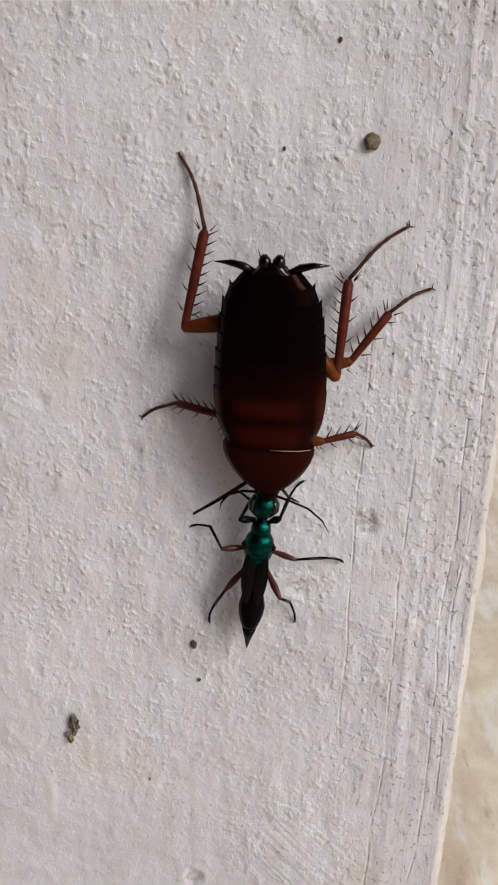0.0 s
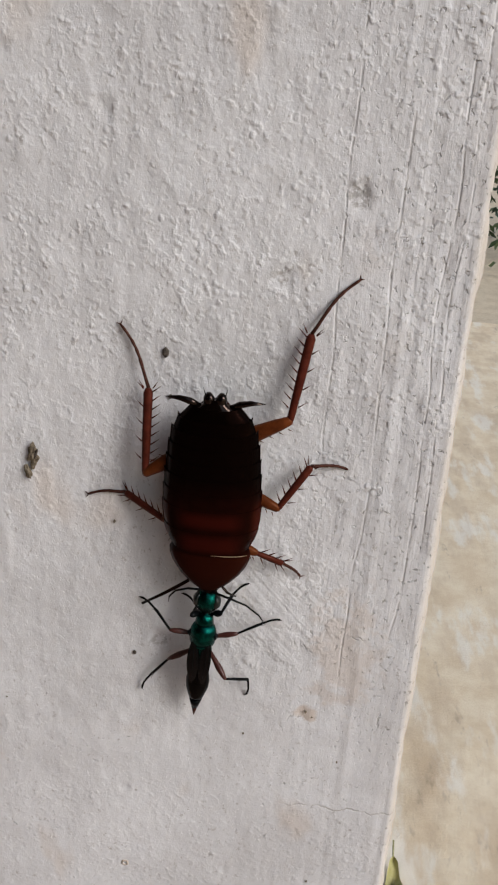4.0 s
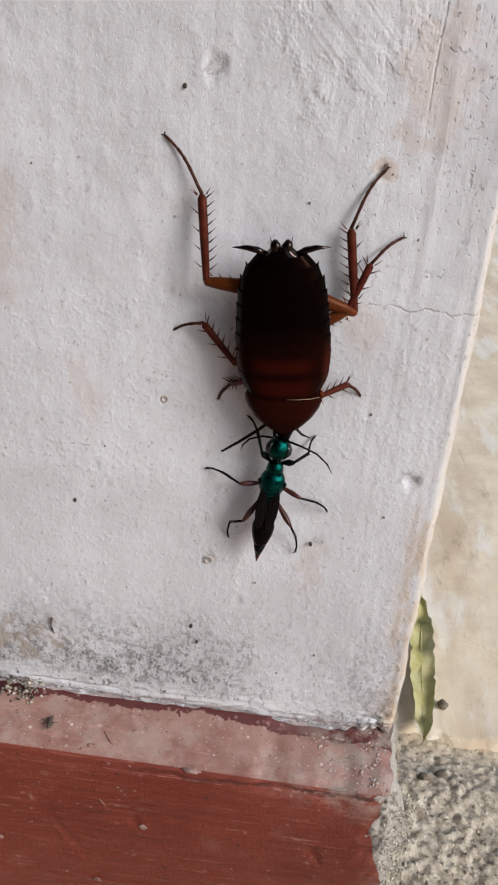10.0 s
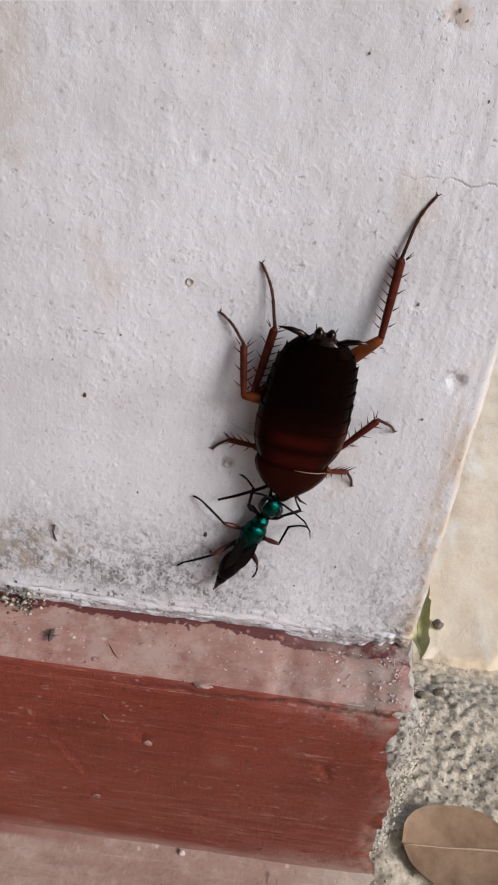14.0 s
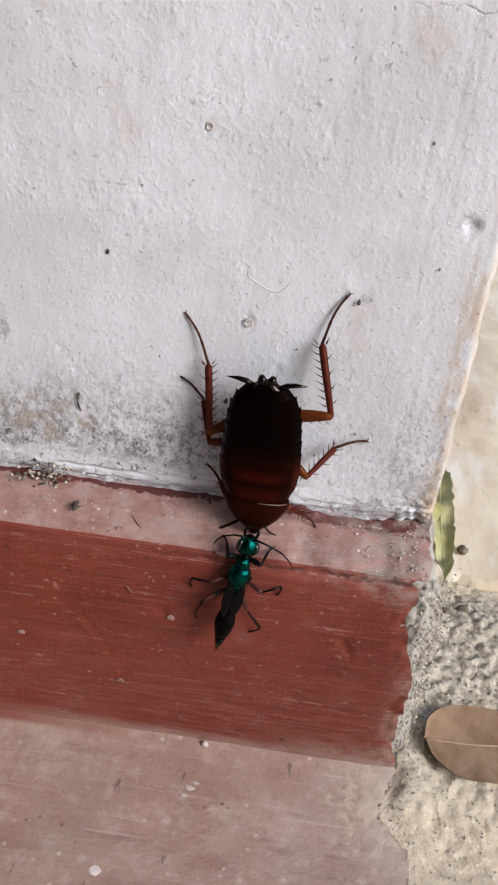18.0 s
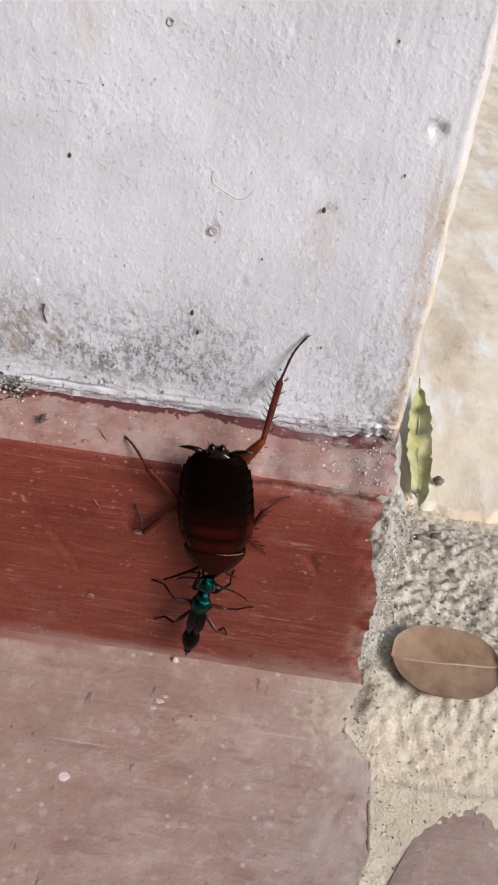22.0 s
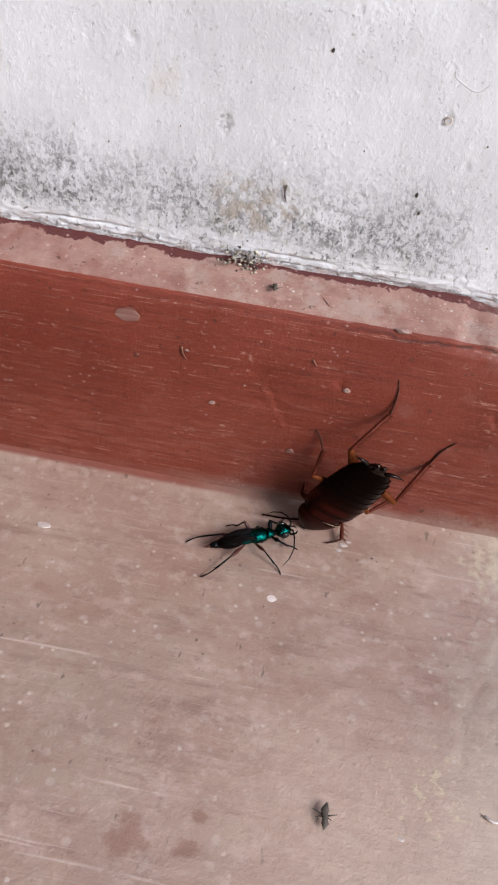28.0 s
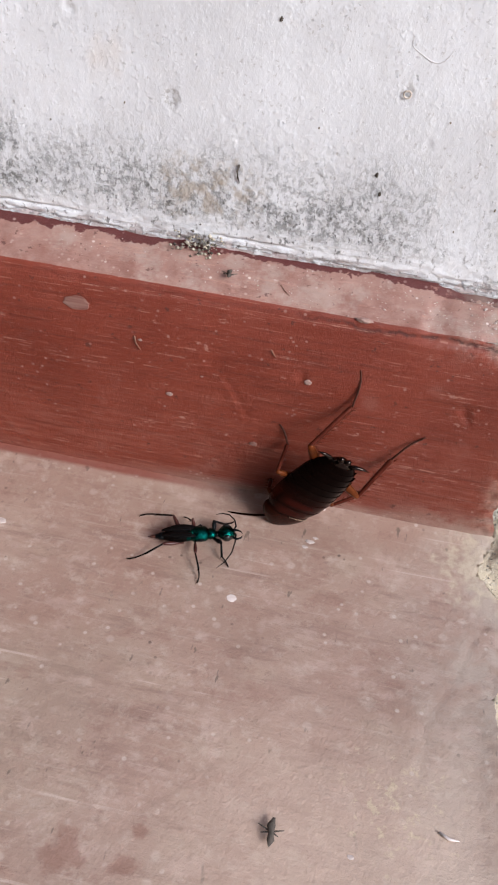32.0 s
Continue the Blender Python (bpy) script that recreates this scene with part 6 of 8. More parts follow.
    (8.5, (-31.54, -2.91, 129.35), (90.2, 8.9, 0.3), -2.1, (((-5.6, 2.4, -0.2), (-9.5, 2.9, -1.4), (-12.7, 4.4, -2.4)), ((5.5, 3.4, 0.1), (8.6, 1.2, -1.1), (9.7, 4.1, -2.4)), ((-4.4, -3.8, 1.1), (-4.9, -8.2, -1.3), (-8.3, -10.9, -2.4)), ((4.0, -5.2, -0.5), (6.1, -10.2, -1.3), (8.0, -15.4, -2.3)), ((-3.1, 8.7, 0.8), (-2.9, 11.6, -1.3), (-5.4, 13.0, -2.5)), ((3.0, 8.7, 0.8), (4.1, 11.5, -1.3), (3.2, 14.3, -2.4)))),
    (9, (-29.95, -3.61, 127.24), (90.3, 7.7, 0.3), -1.7, (((-5.8, 1.8, -0.1), (-8.7, -0.2, -2.0), (-11.9, 0.3, -3.1)), ((6.0, 3.0, -0.1), (8.4, 0.3, -1.9), (10.8, 2.5, -3.0)), ((-4.5, -4.1, 0.9), (-6.9, -7.5, -1.9), (-9.5, -11.2, -3.1)), ((4.3, -4.0, 1.0), (6.2, -7.6, -1.9), (8.4, -11.5, -3.0)), ((-3.2, 9.1, 0.3), (-5.7, 10.4, -2.1), (-6.3, 13.3, -3.2)), ((3.5, 7.9, 0.5), (4.0, 10.5, -2.0), (4.6, 13.4, -3.1)))),
    (9.5, (-29.74, -3.63, 126.25), (90.3, 4.2, 0.2), -1.2, (((-5.5, 2.2, 0.1), (-8.9, 1.7, -2.0), (-12.2, 2.0, -3.2)), ((5.4, 2.4, 0.3), (8.3, 0.6, -1.9), (10.6, 3.0, -3.1)), ((-4.1, -4.4, 0.5), (-6.1, -8.4, -1.9), (-7.1, -12.9, -3.1)), ((4.2, -5.1, -0.6), (6.2, -10.1, -1.9), (8.1, -15.4, -2.9)), ((-3.0, 9.4, 0.3), (-4.7, 11.6, -2.0), (-6.0, 14.4, -3.1)), ((3.3, 8.2, 0.7), (4.6, 10.2, -2.0), (4.7, 13.2, -3.1)))),
    (10, (-29.80, -3.57, 124.64), (90.0, 5.1, 0.0), -0.8, (((-5.6, 2.5, 0.2), (-8.9, 2.9, -1.9), (-12.2, 3.3, -3.0)), ((5.5, 2.0, 0.3), (8.5, 0.5, -1.9), (11.5, -1.0, -3.0)), ((-3.7, -4.2, 1.4), (-6.1, -7.1, -1.9), (-6.9, -11.4, -3.1)), ((4.8, -3.7, 1.0), (6.2, -7.6, -1.9), (7.7, -11.7, -3.0)), ((-2.7, 9.6, 0.4), (-4.2, 12.5, -1.6), (-5.8, 15.5, -3.1)), ((2.9, 9.0, 0.8), (5.2, 9.9, -1.9), (4.7, 12.8, -3.1)))),
    (10.5, (-31.27, -3.59, 118.57), (90.6, 5.3, 0.3), -1.6, (((-5.8, 3.1, -0.5), (-9.0, 5.2, -2.1), (-11.1, 8.3, -3.2)), ((5.5, 2.4, 0.1), (9.0, 3.0, -1.9), (11.7, 5.3, -3.1)), ((-3.6, -4.4, 1.0), (-5.8, -7.9, -1.9), (-7.6, -12.0, -3.0)), ((4.1, -4.8, -0.3), (5.8, -9.5, -1.8), (7.2, -14.3, -2.9)), ((-2.9, 9.4, 0.4), (-4.5, 11.5, -2.0), (-5.7, 14.3, -3.3)), ((3.3, 8.3, 0.7), (4.6, 10.2, -2.0), (4.7, 13.1, -3.2)))),
    (11, (-31.20, -3.65, 112.57), (91.3, 10.6, 0.5), -2.4, (((-6.1, 1.8, -0.6), (-9.6, 0.3, -2.1), (-12.3, 2.1, -3.3)), ((5.8, 2.8, 0.3), (8.9, 1.4, -2.0), (10.9, 4.0, -3.1)), ((-3.4, -4.8, 0.8), (-5.6, -8.5, -1.8), (-7.8, -12.5, -2.9)), ((3.7, -4.7, -0.4), (6.4, -8.7, -1.8), (6.6, -13.1, -2.8)), ((-3.0, 9.2, 0.5), (-5.0, 10.1, -2.3), (-5.6, 13.0, -3.5)), ((3.5, 7.9, 0.5), (4.0, 10.4, -2.2), (4.6, 13.3, -3.3)))),
    (11.5, (-31.66, -3.21, 111.79), (90.8, 17.1, 0.6), -2.1, (((-5.6, 2.8, -0.1), (-9.3, 2.7, -1.7), (-12.5, 1.7, -2.8)), ((5.2, 3.9, 0.5), (8.5, 4.5, -1.6), (11.0, 6.4, -2.7)), ((-3.8, -4.6, 0.4), (-6.0, -8.6, -1.5), (-6.9, -12.9, -2.6)), ((4.1, -4.0, 1.0), (6.0, -8.0, -1.4), (8.3, -11.8, -2.5)), ((-2.8, 8.8, 1.0), (-3.5, 11.0, -1.7), (-5.9, 12.5, -2.9)), ((3.3, 8.6, 0.6), (4.8, 11.0, -1.6), (3.7, 13.7, -2.8)))),
    (12, (-33.15, -2.56, 106.10), (90.6, 17.5, 0.7), -1.8, (((-5.6, 3.7, -0.1), (-9.2, 5.6, -1.1), (-12.5, 7.4, -2.2)), ((5.4, 5.2, -0.5), (7.9, 8.6, -1.1), (10.2, 11.9, -2.0)), ((-4.4, -5.2, -0.2), (-6.7, -9.9, -1.0), (-9.1, -14.7, -1.8)), ((4.0, -2.7, 2.1), (5.2, -6.7, -0.8), (7.5, -10.5, -1.9)), ((-2.8, 8.9, 1.0), (-3.1, 11.9, -1.0), (-6.0, 11.8, -2.2)), ((2.8, 9.6, 0.2), (5.2, 12.1, -0.9), (2.9, 13.9, -2.1)))),
    (12.5, (-33.94, -2.86, 104.60), (91.2, 21.5, 0.7), -1.6, (((-5.7, 2.7, -0.3), (-9.5, 1.8, -1.4), (-12.5, -0.2, -2.5)), ((5.2, 3.4, 0.6), (8.5, 4.7, -1.2), (11.1, 2.7, -2.3)), ((-3.8, -4.6, 0.3), (-5.5, -9.1, -1.1), (-9.0, -11.9, -2.3)), ((4.5, -3.8, 0.9), (6.6, -8.0, -1.0), (9.0, -12.1, -2.0)), ((-2.9, 8.9, 0.9), (-3.6, 11.5, -1.4), (-6.1, 13.0, -2.7)), ((2.9, 9.6, 0.2), (5.2, 11.9, -1.3), (2.9, 13.7, -2.5)))),
    (13, (-34.11, -3.11, 102.62), (91.6, 18.8, 0.7), -1.5, (((-5.6, 2.1, -0.2), (-9.4, 2.2, -1.6), (-12.9, 2.1, -2.7)), ((5.1, 1.7, 0.8), (8.1, 0.1, -1.4), (10.9, -1.7, -2.4)), ((-3.8, -4.8, 0.4), (-5.4, -9.4, -1.3), (-6.9, -13.7, -2.3)), ((4.1, -3.2, 1.3), (6.2, -6.9, -1.3), (8.1, -10.9, -2.2)), ((-2.9, 9.0, 0.8), (-4.4, 11.4, -1.6), (-6.1, 14.1, -3.1)), ((2.8, 9.8, -0.2), (5.4, 11.9, -1.7), (2.8, 13.3, -2.9)))),
    (13.5, (-33.86, -2.61, 100.67), (91.1, 17.5, 0.7), -0.7, (((-5.6, 2.2, -0.2), (-9.3, 0.7, -1.2), (-11.6, -2.1, -2.2)), ((5.0, 3.1, 1.0), (8.4, 3.0, -1.1), (9.8, -0.1, -2.0)), ((-4.1, -4.2, 0.8), (-5.6, -8.6, -0.9), (-8.2, -12.2, -2.0)), ((4.6, -1.2, 2.5), (5.4, -4.9, -0.8), (6.8, -9.1, -1.9)), ((-3.2, 8.9, 0.5), (-4.5, 11.8, -1.2), (-6.5, 14.0, -2.4)), ((2.8, 9.7, 0.1), (5.2, 12.0, -1.1), (2.6, 13.4, -2.3)))),
    (14, (-35.70, -2.22, 91.43), (90.8, 21.4, 0.7), 0.1, (((-5.6, 3.1, 0.0), (-9.5, 4.4, -0.8), (-12.9, 5.5, -1.9)), ((5.3, 4.1, 0.1), (5.1, 8.1, -0.6), (8.0, 9.7, -1.7)), ((-4.3, -3.8, 1.1), (-6.2, -8.1, -0.6), (-8.9, -11.7, -1.7)), ((2.6, 0.8, 3.2), (4.5, -2.9, 0.0), (6.7, -7.2, -1.4)), ((-3.5, 8.9, -0.1), (-4.4, 12.4, -0.7), (-7.0, 13.8, -1.9)), ((2.7, 9.9, -0.0), (5.2, 12.4, -0.6), (2.5, 13.4, -1.8)))),
    (14.5, (-36.31, -2.69, 81.23), (84.8, 20.6, -0.6), 1.8, (((-6.0, 3.1, -0.7), (-10.2, 3.8, -1.0), (-14.4, 4.7, -1.6)), ((4.8, 5.0, 0.1), (5.7, 8.8, -0.5), (7.9, 11.5, -1.3)), ((-5.2, -3.1, 0.8), (-6.4, -7.2, -1.8), (-7.9, -11.6, -3.1)), ((4.1, 0.5, 2.8), (5.0, -2.9, -0.9), (5.6, -7.2, -2.9)), ((-3.5, 8.6, 0.2), (-5.7, 11.5, -0.2), (-8.1, 13.5, -1.1)), ((3.1, 9.4, 0.2), (0.1, 11.3, -0.1), (2.0, 13.4, -1.2)))),
    (15, (-38.67, -7.44, 72.77), (62.1, 30.7, -3.3), 3.5, (((-5.5, 2.1, -1.2), (-8.3, 2.1, -4.4), (-11.5, 1.2, -6.4)), ((4.7, 6.3, -0.4), (6.0, 9.7, -2.0), (7.6, 12.8, -1.8)), ((-5.2, -1.0, 1.2), (-4.8, -0.6, -4.2), (-3.1, -4.6, -6.6)), ((2.2, 1.1, 3.0), (5.8, -2.8, 1.5), (9.4, -6.5, 2.5)), ((-3.8, 8.2, 0.1), (-6.6, 10.8, -0.6), (-9.4, 13.3, -0.8)), ((2.6, 9.9, 0.1), (-0.7, 10.8, -1.1), (1.4, 13.1, -1.5)))),
    (15.5, (-37.61, -9.28, 69.65), (58.2, 14.8, -2.5), 2.5, (((-5.6, 1.5, -1.1), (-8.1, -0.3, -3.8), (-9.9, -3.5, -4.6)), ((5.0, 5.0, -0.3), (8.0, 3.1, -2.3), (10.1, 0.0, -1.5)), ((-5.8, -2.0, 0.8), (-7.3, -6.4, -1.2), (-8.5, -11.2, -2.0)), ((4.5, -1.6, 2.4), (6.1, -6.2, 0.8), (7.2, -10.1, -2.0)), ((-3.6, 8.4, 0.1), (-5.8, 10.8, -1.7), (-8.5, 12.6, -1.9)), ((2.6, 9.7, 0.3), (-0.0, 10.7, -2.1), (2.2, 12.8, -2.3)))),
    (17.5, (-36.80, -15.07, 62.05), (67.9, 7.1, 0.6), -1.5, (((-5.1, 1.2, 0.3), (-8.7, 0.3, -1.2), (-7.3, -2.2, -3.1)), ((5.1, 2.2, 0.8), (6.7, 5.5, -0.9), (9.7, 3.9, -0.8)), ((-5.3, -3.4, 0.2), (-5.8, -6.8, -3.5), (-6.8, -10.5, -6.4)), ((3.8, -4.7, -0.1), (8.0, -5.6, -2.6), (7.0, -8.8, -5.6)), ((-3.5, 8.3, 0.3), (-3.3, 8.9, -3.3), (-4.9, 9.8, -5.8)), ((3.6, 8.1, 0.3), (4.1, 7.9, -3.3), (4.9, 10.6, -5.0)))),
    (18, (-36.82, -15.42, 58.00), (82.1, 9.1, 1.3), -2.5, (((-5.3, 0.8, 0.3), (-8.7, -0.2, -1.4), (-9.2, -3.3, -2.9)), ((5.1, 1.9, 0.8), (8.5, 3.5, -0.4), (9.5, 0.5, -1.9)), ((-5.3, -3.2, 0.5), (-5.8, -7.3, -2.3), (-6.3, -11.5, -4.2)), ((3.7, -4.7, -2.0), (7.3, -8.2, -2.2), (6.3, -12.1, -4.3)), ((-3.3, 8.1, 0.8), (-3.6, 8.0, -2.8), (-3.9, 8.8, -5.8)), ((3.3, 7.9, 0.8), (4.3, 9.2, -2.3), (5.6, 10.1, -5.1)))),
    (18.5, (-37.39, -15.42, 57.06), (85.6, 11.3, 0.8), -3.3, (((-5.2, 1.5, 0.3), (-8.8, 0.5, -1.2), (-9.1, -2.8, -2.6)), ((4.9, 1.9, 1.1), (7.8, 4.0, -0.6), (10.0, 1.8, -2.0)), ((-4.2, -4.5, -0.0), (-6.1, -8.7, -2.1), (-6.5, -13.1, -3.8)), ((3.8, -4.9, -0.9), (6.3, -9.2, -2.1), (6.4, -13.5, -4.0)), ((-3.2, 7.6, 0.9), (-2.9, 8.6, -2.5), (-3.7, 9.1, -5.5)), ((3.3, 7.5, 0.8), (5.2, 9.8, -1.3), (5.6, 10.5, -4.3)))),
    (19, (-37.98, -15.14, 55.14), (90.9, 11.2, 0.4), -4.0, (((-5.6, 1.8, 0.0), (-9.5, 2.3, -0.9), (-8.5, -0.9, -2.0)), ((4.9, 2.5, 1.2), (8.1, 1.2, -0.7), (9.7, 4.0, -1.9)), ((-2.6, -5.2, -1.2), (-7.1, -7.2, -0.9), (-6.0, -11.4, -2.3)), ((3.5, -4.9, -1.4), (7.5, -7.8, -1.0), (6.2, -11.9, -2.5)), ((-3.3, 7.4, 0.8), (-2.7, 9.9, -1.7), (-3.7, 9.9, -4.7)), ((3.4, 7.6, 0.6), (5.4, 10.5, -0.1), (5.4, 11.1, -3.2)))),
    (19.5, (-38.16, -15.25, 54.21), (92.3, 11.7, 0.3), -3.9, (((-5.5, 2.6, -0.0), (-9.4, 3.0, -0.9), (-8.4, -0.0, -2.1)), ((5.0, 1.9, 0.9), (8.5, 1.9, -1.0), (9.5, 5.1, -2.2)), ((-3.2, -4.1, 1.6), (-6.6, -6.7, -0.8), (-4.0, -10.2, -2.1)), ((3.5, -5.0, -0.5), (8.0, -7.1, -0.9), (6.2, -11.0, -2.3)), ((-3.3, 7.2, 0.7), (-3.4, 10.1, -1.3), (-3.9, 10.7, -4.4)), ((3.0, 7.8, 1.2), (5.2, 9.1, -1.3), (5.3, 11.6, -3.2)))),
    (20, (-37.97, -15.03, 51.82), (94.3, 13.5, 0.3), -3.8, (((-6.0, 3.3, -0.9), (-7.0, -0.6, -0.7), (-8.5, 2.2, -2.0)), ((5.1, 1.6, 0.7), (8.5, 0.1, -0.8), (11.0, 2.2, -2.0)), ((-3.2, -1.2, 3.2), (-4.3, -4.8, -0.3), (-5.8, -9.0, -1.7)), ((3.6, -4.9, -1.2), (8.3, -6.3, -0.7), (6.1, -10.1, -2.0)), ((-3.3, 7.3, 0.7), (-3.9, 9.9, -1.7), (-4.3, 12.3, -3.8)), ((2.4, 8.4, 1.4), (4.4, 9.1, -1.4), (5.2, 11.8, -2.9)))),
    (20.5, (-38.52, -14.28, 42.90), (94.6, 12.4, 0.3), -3.1, (((-5.5, 4.0, -0.5), (-7.8, 0.7, -0.5), (-9.7, 3.5, -1.6)), ((5.5, 3.5, 0.1), (7.9, 6.6, -0.8), (9.5, 9.8, -1.9)), ((-4.8, -2.3, 2.0), (-6.0, -6.3, -0.7), (-8.7, -9.8, -1.8)), ((4.0, -4.7, -0.2), (8.5, -6.7, -0.8), (5.3, -9.6, -2.1)), ((-3.3, 7.2, 0.7), (-4.0, 10.3, -0.9), (-4.5, 13.1, -2.3)), ((3.0, 7.5, 1.2), (4.5, 10.1, -0.9), (5.0, 12.9, -2.2)))),
    (21, (-38.68, -13.57, 33.51), (94.6, 18.0, 0.5), -2.4, (((-6.0, 4.7, -1.3), (-7.6, 1.1, -0.7), (-10.6, 2.5, -1.7)), ((5.7, 4.5, -0.8), (6.2, 8.4, -0.9), (6.7, 11.8, -1.9)), ((-5.3, -3.1, 1.0), (-7.0, -7.3, -0.9), (-11.5, -7.0, -1.9)), ((4.4, -5.0, -0.1), (6.7, -9.8, -1.3), (9.0, -14.5, -2.2)), ((-3.4, 7.5, 0.6), (-4.1, 10.8, -0.6), (-4.6, 13.8, -1.7)), ((3.4, 7.5, 0.6), (4.1, 10.8, -0.8), (4.7, 13.7, -1.9)))),
    (22, (-35.28, -14.54, 26.61), (96.7, 7.2, 0.2), -4.3, (((-5.9, 2.7, -0.3), (-8.8, 4.3, -2.6), (-12.0, 3.8, -3.7)), ((5.9, 3.5, -0.5), (8.4, 1.3, -2.8), (11.3, 2.7, -3.9)), ((-4.4, -4.0, 0.8), (-6.9, -7.0, -2.4), (-9.8, -10.4, -3.5)), ((5.1, -3.1, 1.1), (6.6, -6.2, -2.6), (8.7, -10.1, -3.6)), ((-2.6, 9.5, 0.6), (-1.8, 10.6, -2.7), (-4.2, 8.9, -3.9)), ((2.9, 9.6, 0.1), (5.0, 9.3, -2.8), (4.2, 12.2, -4.0)))),
    (23, (-46.96, -13.46, 11.78), (75.0, 47.3, -10.9), 0.9, (((-5.4, 2.0, 0.2), (-9.2, 1.5, -1.0), (-12.6, 0.9, -1.6)), ((4.9, 5.5, -0.2), (7.0, 6.4, -3.4), (7.0, 9.9, -3.9)), ((-4.6, -4.5, -0.8), (-7.3, -8.3, -3.1), (-9.8, -12.2, -4.6)), ((5.3, -3.4, 0.1), (6.1, -6.8, 3.7), (3.9, -9.2, 0.5)), ((-3.4, 7.2, 0.6), (-3.9, 10.7, -0.4), (-4.4, 13.8, -0.9)), ((3.5, 7.9, 0.5), (3.7, 10.6, -1.9), (4.5, 13.6, -2.7)))),
    (24, (-53.14, -11.60, 10.49), (51.3, 53.2, -41.6), -0.4, (((-4.0, -0.6, 0.3), (-6.9, -2.7, 1.8), (-10.0, -4.5, 2.2)), ((4.1, 2.7, 1.7), (7.8, 1.4, 0.4), (11.3, 1.8, 1.1)), ((-2.4, -4.9, 0.7), (-7.2, -5.4, 1.9), (-6.8, -9.4, -0.2)), ((4.9, -3.7, 0.3), (4.8, -8.1, 2.6), (4.5, -12.4, 4.1)), ((-3.5, 7.7, 0.6), (-4.4, 10.9, 2.0), (-3.2, 13.3, 0.3)), ((3.5, 8.1, 0.5), (3.1, 10.7, -1.9), (3.9, 13.5, -3.3)))),
    (25, (-58.64, -11.60, 8.39), (18.2, 44.7, -75.9), 0.1, (((-2.6, 1.4, 2.5), (-5.3, -1.2, 3.7), (-8.3, -1.3, 5.5)), ((3.6, 3.1, 2.2), (7.3, 3.4, 0.4), (10.8, 4.7, 0.6)), ((-3.3, -4.4, 1.3), (-5.1, -9.4, 2.6), (-7.3, -14.4, 3.6)), ((3.7, -4.0, 1.5), (6.0, -8.9, 2.5), (8.1, -13.9, 3.8)), ((-3.2, 7.4, 0.9), (-2.7, 10.9, 1.4), (-2.4, 13.4, -0.6)), ((3.7, 8.1, 0.1), (5.7, 9.2, -2.7), (6.2, 11.8, -4.5)))),
    (25.5, (-62.70, -12.28, 7.69), (13.9, 39.6, -77.3), 0.4, (((-3.0, 0.7, 2.0), (-6.1, 0.1, 4.4), (-8.2, 2.6, 6.0)), ((4.6, 3.5, 1.5), (7.9, 5.4, 0.0), (10.0, 8.3, -0.6)), ((-3.3, -4.7, 0.8), (-4.8, -9.3, 1.5), (-8.0, -11.7, 3.7)), ((3.8, -4.6, 0.8), (5.9, -9.3, 1.7), (7.7, -13.8, 2.6)), ((-3.3, 7.4, 0.8), (-2.6, 10.9, 1.1), (-2.4, 13.4, -0.9)), ((3.6, 8.1, 0.4), (5.3, 9.6, -2.4), (5.7, 12.2, -4.2)))),
    (27.5, (-69.68, -26.41, 4.00), (5.4, 17.4, -63.1), 1.3, (((-3.9, 1.1, 1.7), (-4.2, -0.1, -2.1), (-6.9, -1.3, -3.9)), ((5.2, 4.3, 0.4), (8.6, 6.6, -0.4), (11.5, 8.9, -0.9)), ((-2.9, -5.5, -0.7), (-3.7, -10.6, -1.9), (-4.2, -15.5, -3.1)), ((4.3, -4.8, -0.0), (7.3, -9.2, 0.2), (10.5, -13.2, 0.3)), ((-3.5, 8.0, 0.5), (-3.5, 10.3, -2.3), (-4.1, 13.3, -3.4)), ((3.3, 8.0, 0.8), (3.9, 10.7, -1.4), (4.1, 13.6, -2.6)))),
    (28, (-67.83, -26.53, 4.12), (5.9, 12.6, -62.7), 1.5, (((-3.8, 1.3, 1.6), (-5.3, -0.2, -1.9), (-7.8, -2.3, -3.5)), ((5.0, 3.9, 0.8), (8.1, 5.8, -1.2), (11.1, 7.8, -2.1)), ((-3.3, -5.5, -0.8), (-4.4, -10.8, -1.8), (-5.4, -16.2, -2.8)), ((4.3, -4.8, -0.0), (6.6, -9.6, -0.5), (9.1, -14.4, -0.9)), ((-3.5, 8.1, 0.4), (-3.8, 10.4, -2.4), (-4.4, 13.3, -3.6)), ((3.2, 8.5, 0.8), (3.6, 10.9, -1.9), (3.8, 13.8, -3.1)))),
    (29, (-65.14, -26.67, 4.15), (5.7, 10.9, -61.7), 2.6, (((-4.9, 0.9, -0.3), (-7.3, -1.8, -2.2), (-9.0, -4.6, -3.3)), ((5.3, 2.3, 0.6), (9.2, 2.3, -1.0), (13.0, 2.2, -1.8)), ((-3.4, -5.4, -0.8), (-4.7, -10.7, -1.8), (-5.9, -16.1, -2.8)), ((3.4, -4.9, 0.5), (4.8, -9.8, -0.8), (6.3, -14.8, -1.5)), ((-3.5, 8.1, 0.4), (-3.9, 10.5, -2.3), (-4.5, 13.4, -3.5)), ((2.8, 9.3, 0.7), (4.2, 11.3, -2.0), (4.7, 14.2, -3.2)))),
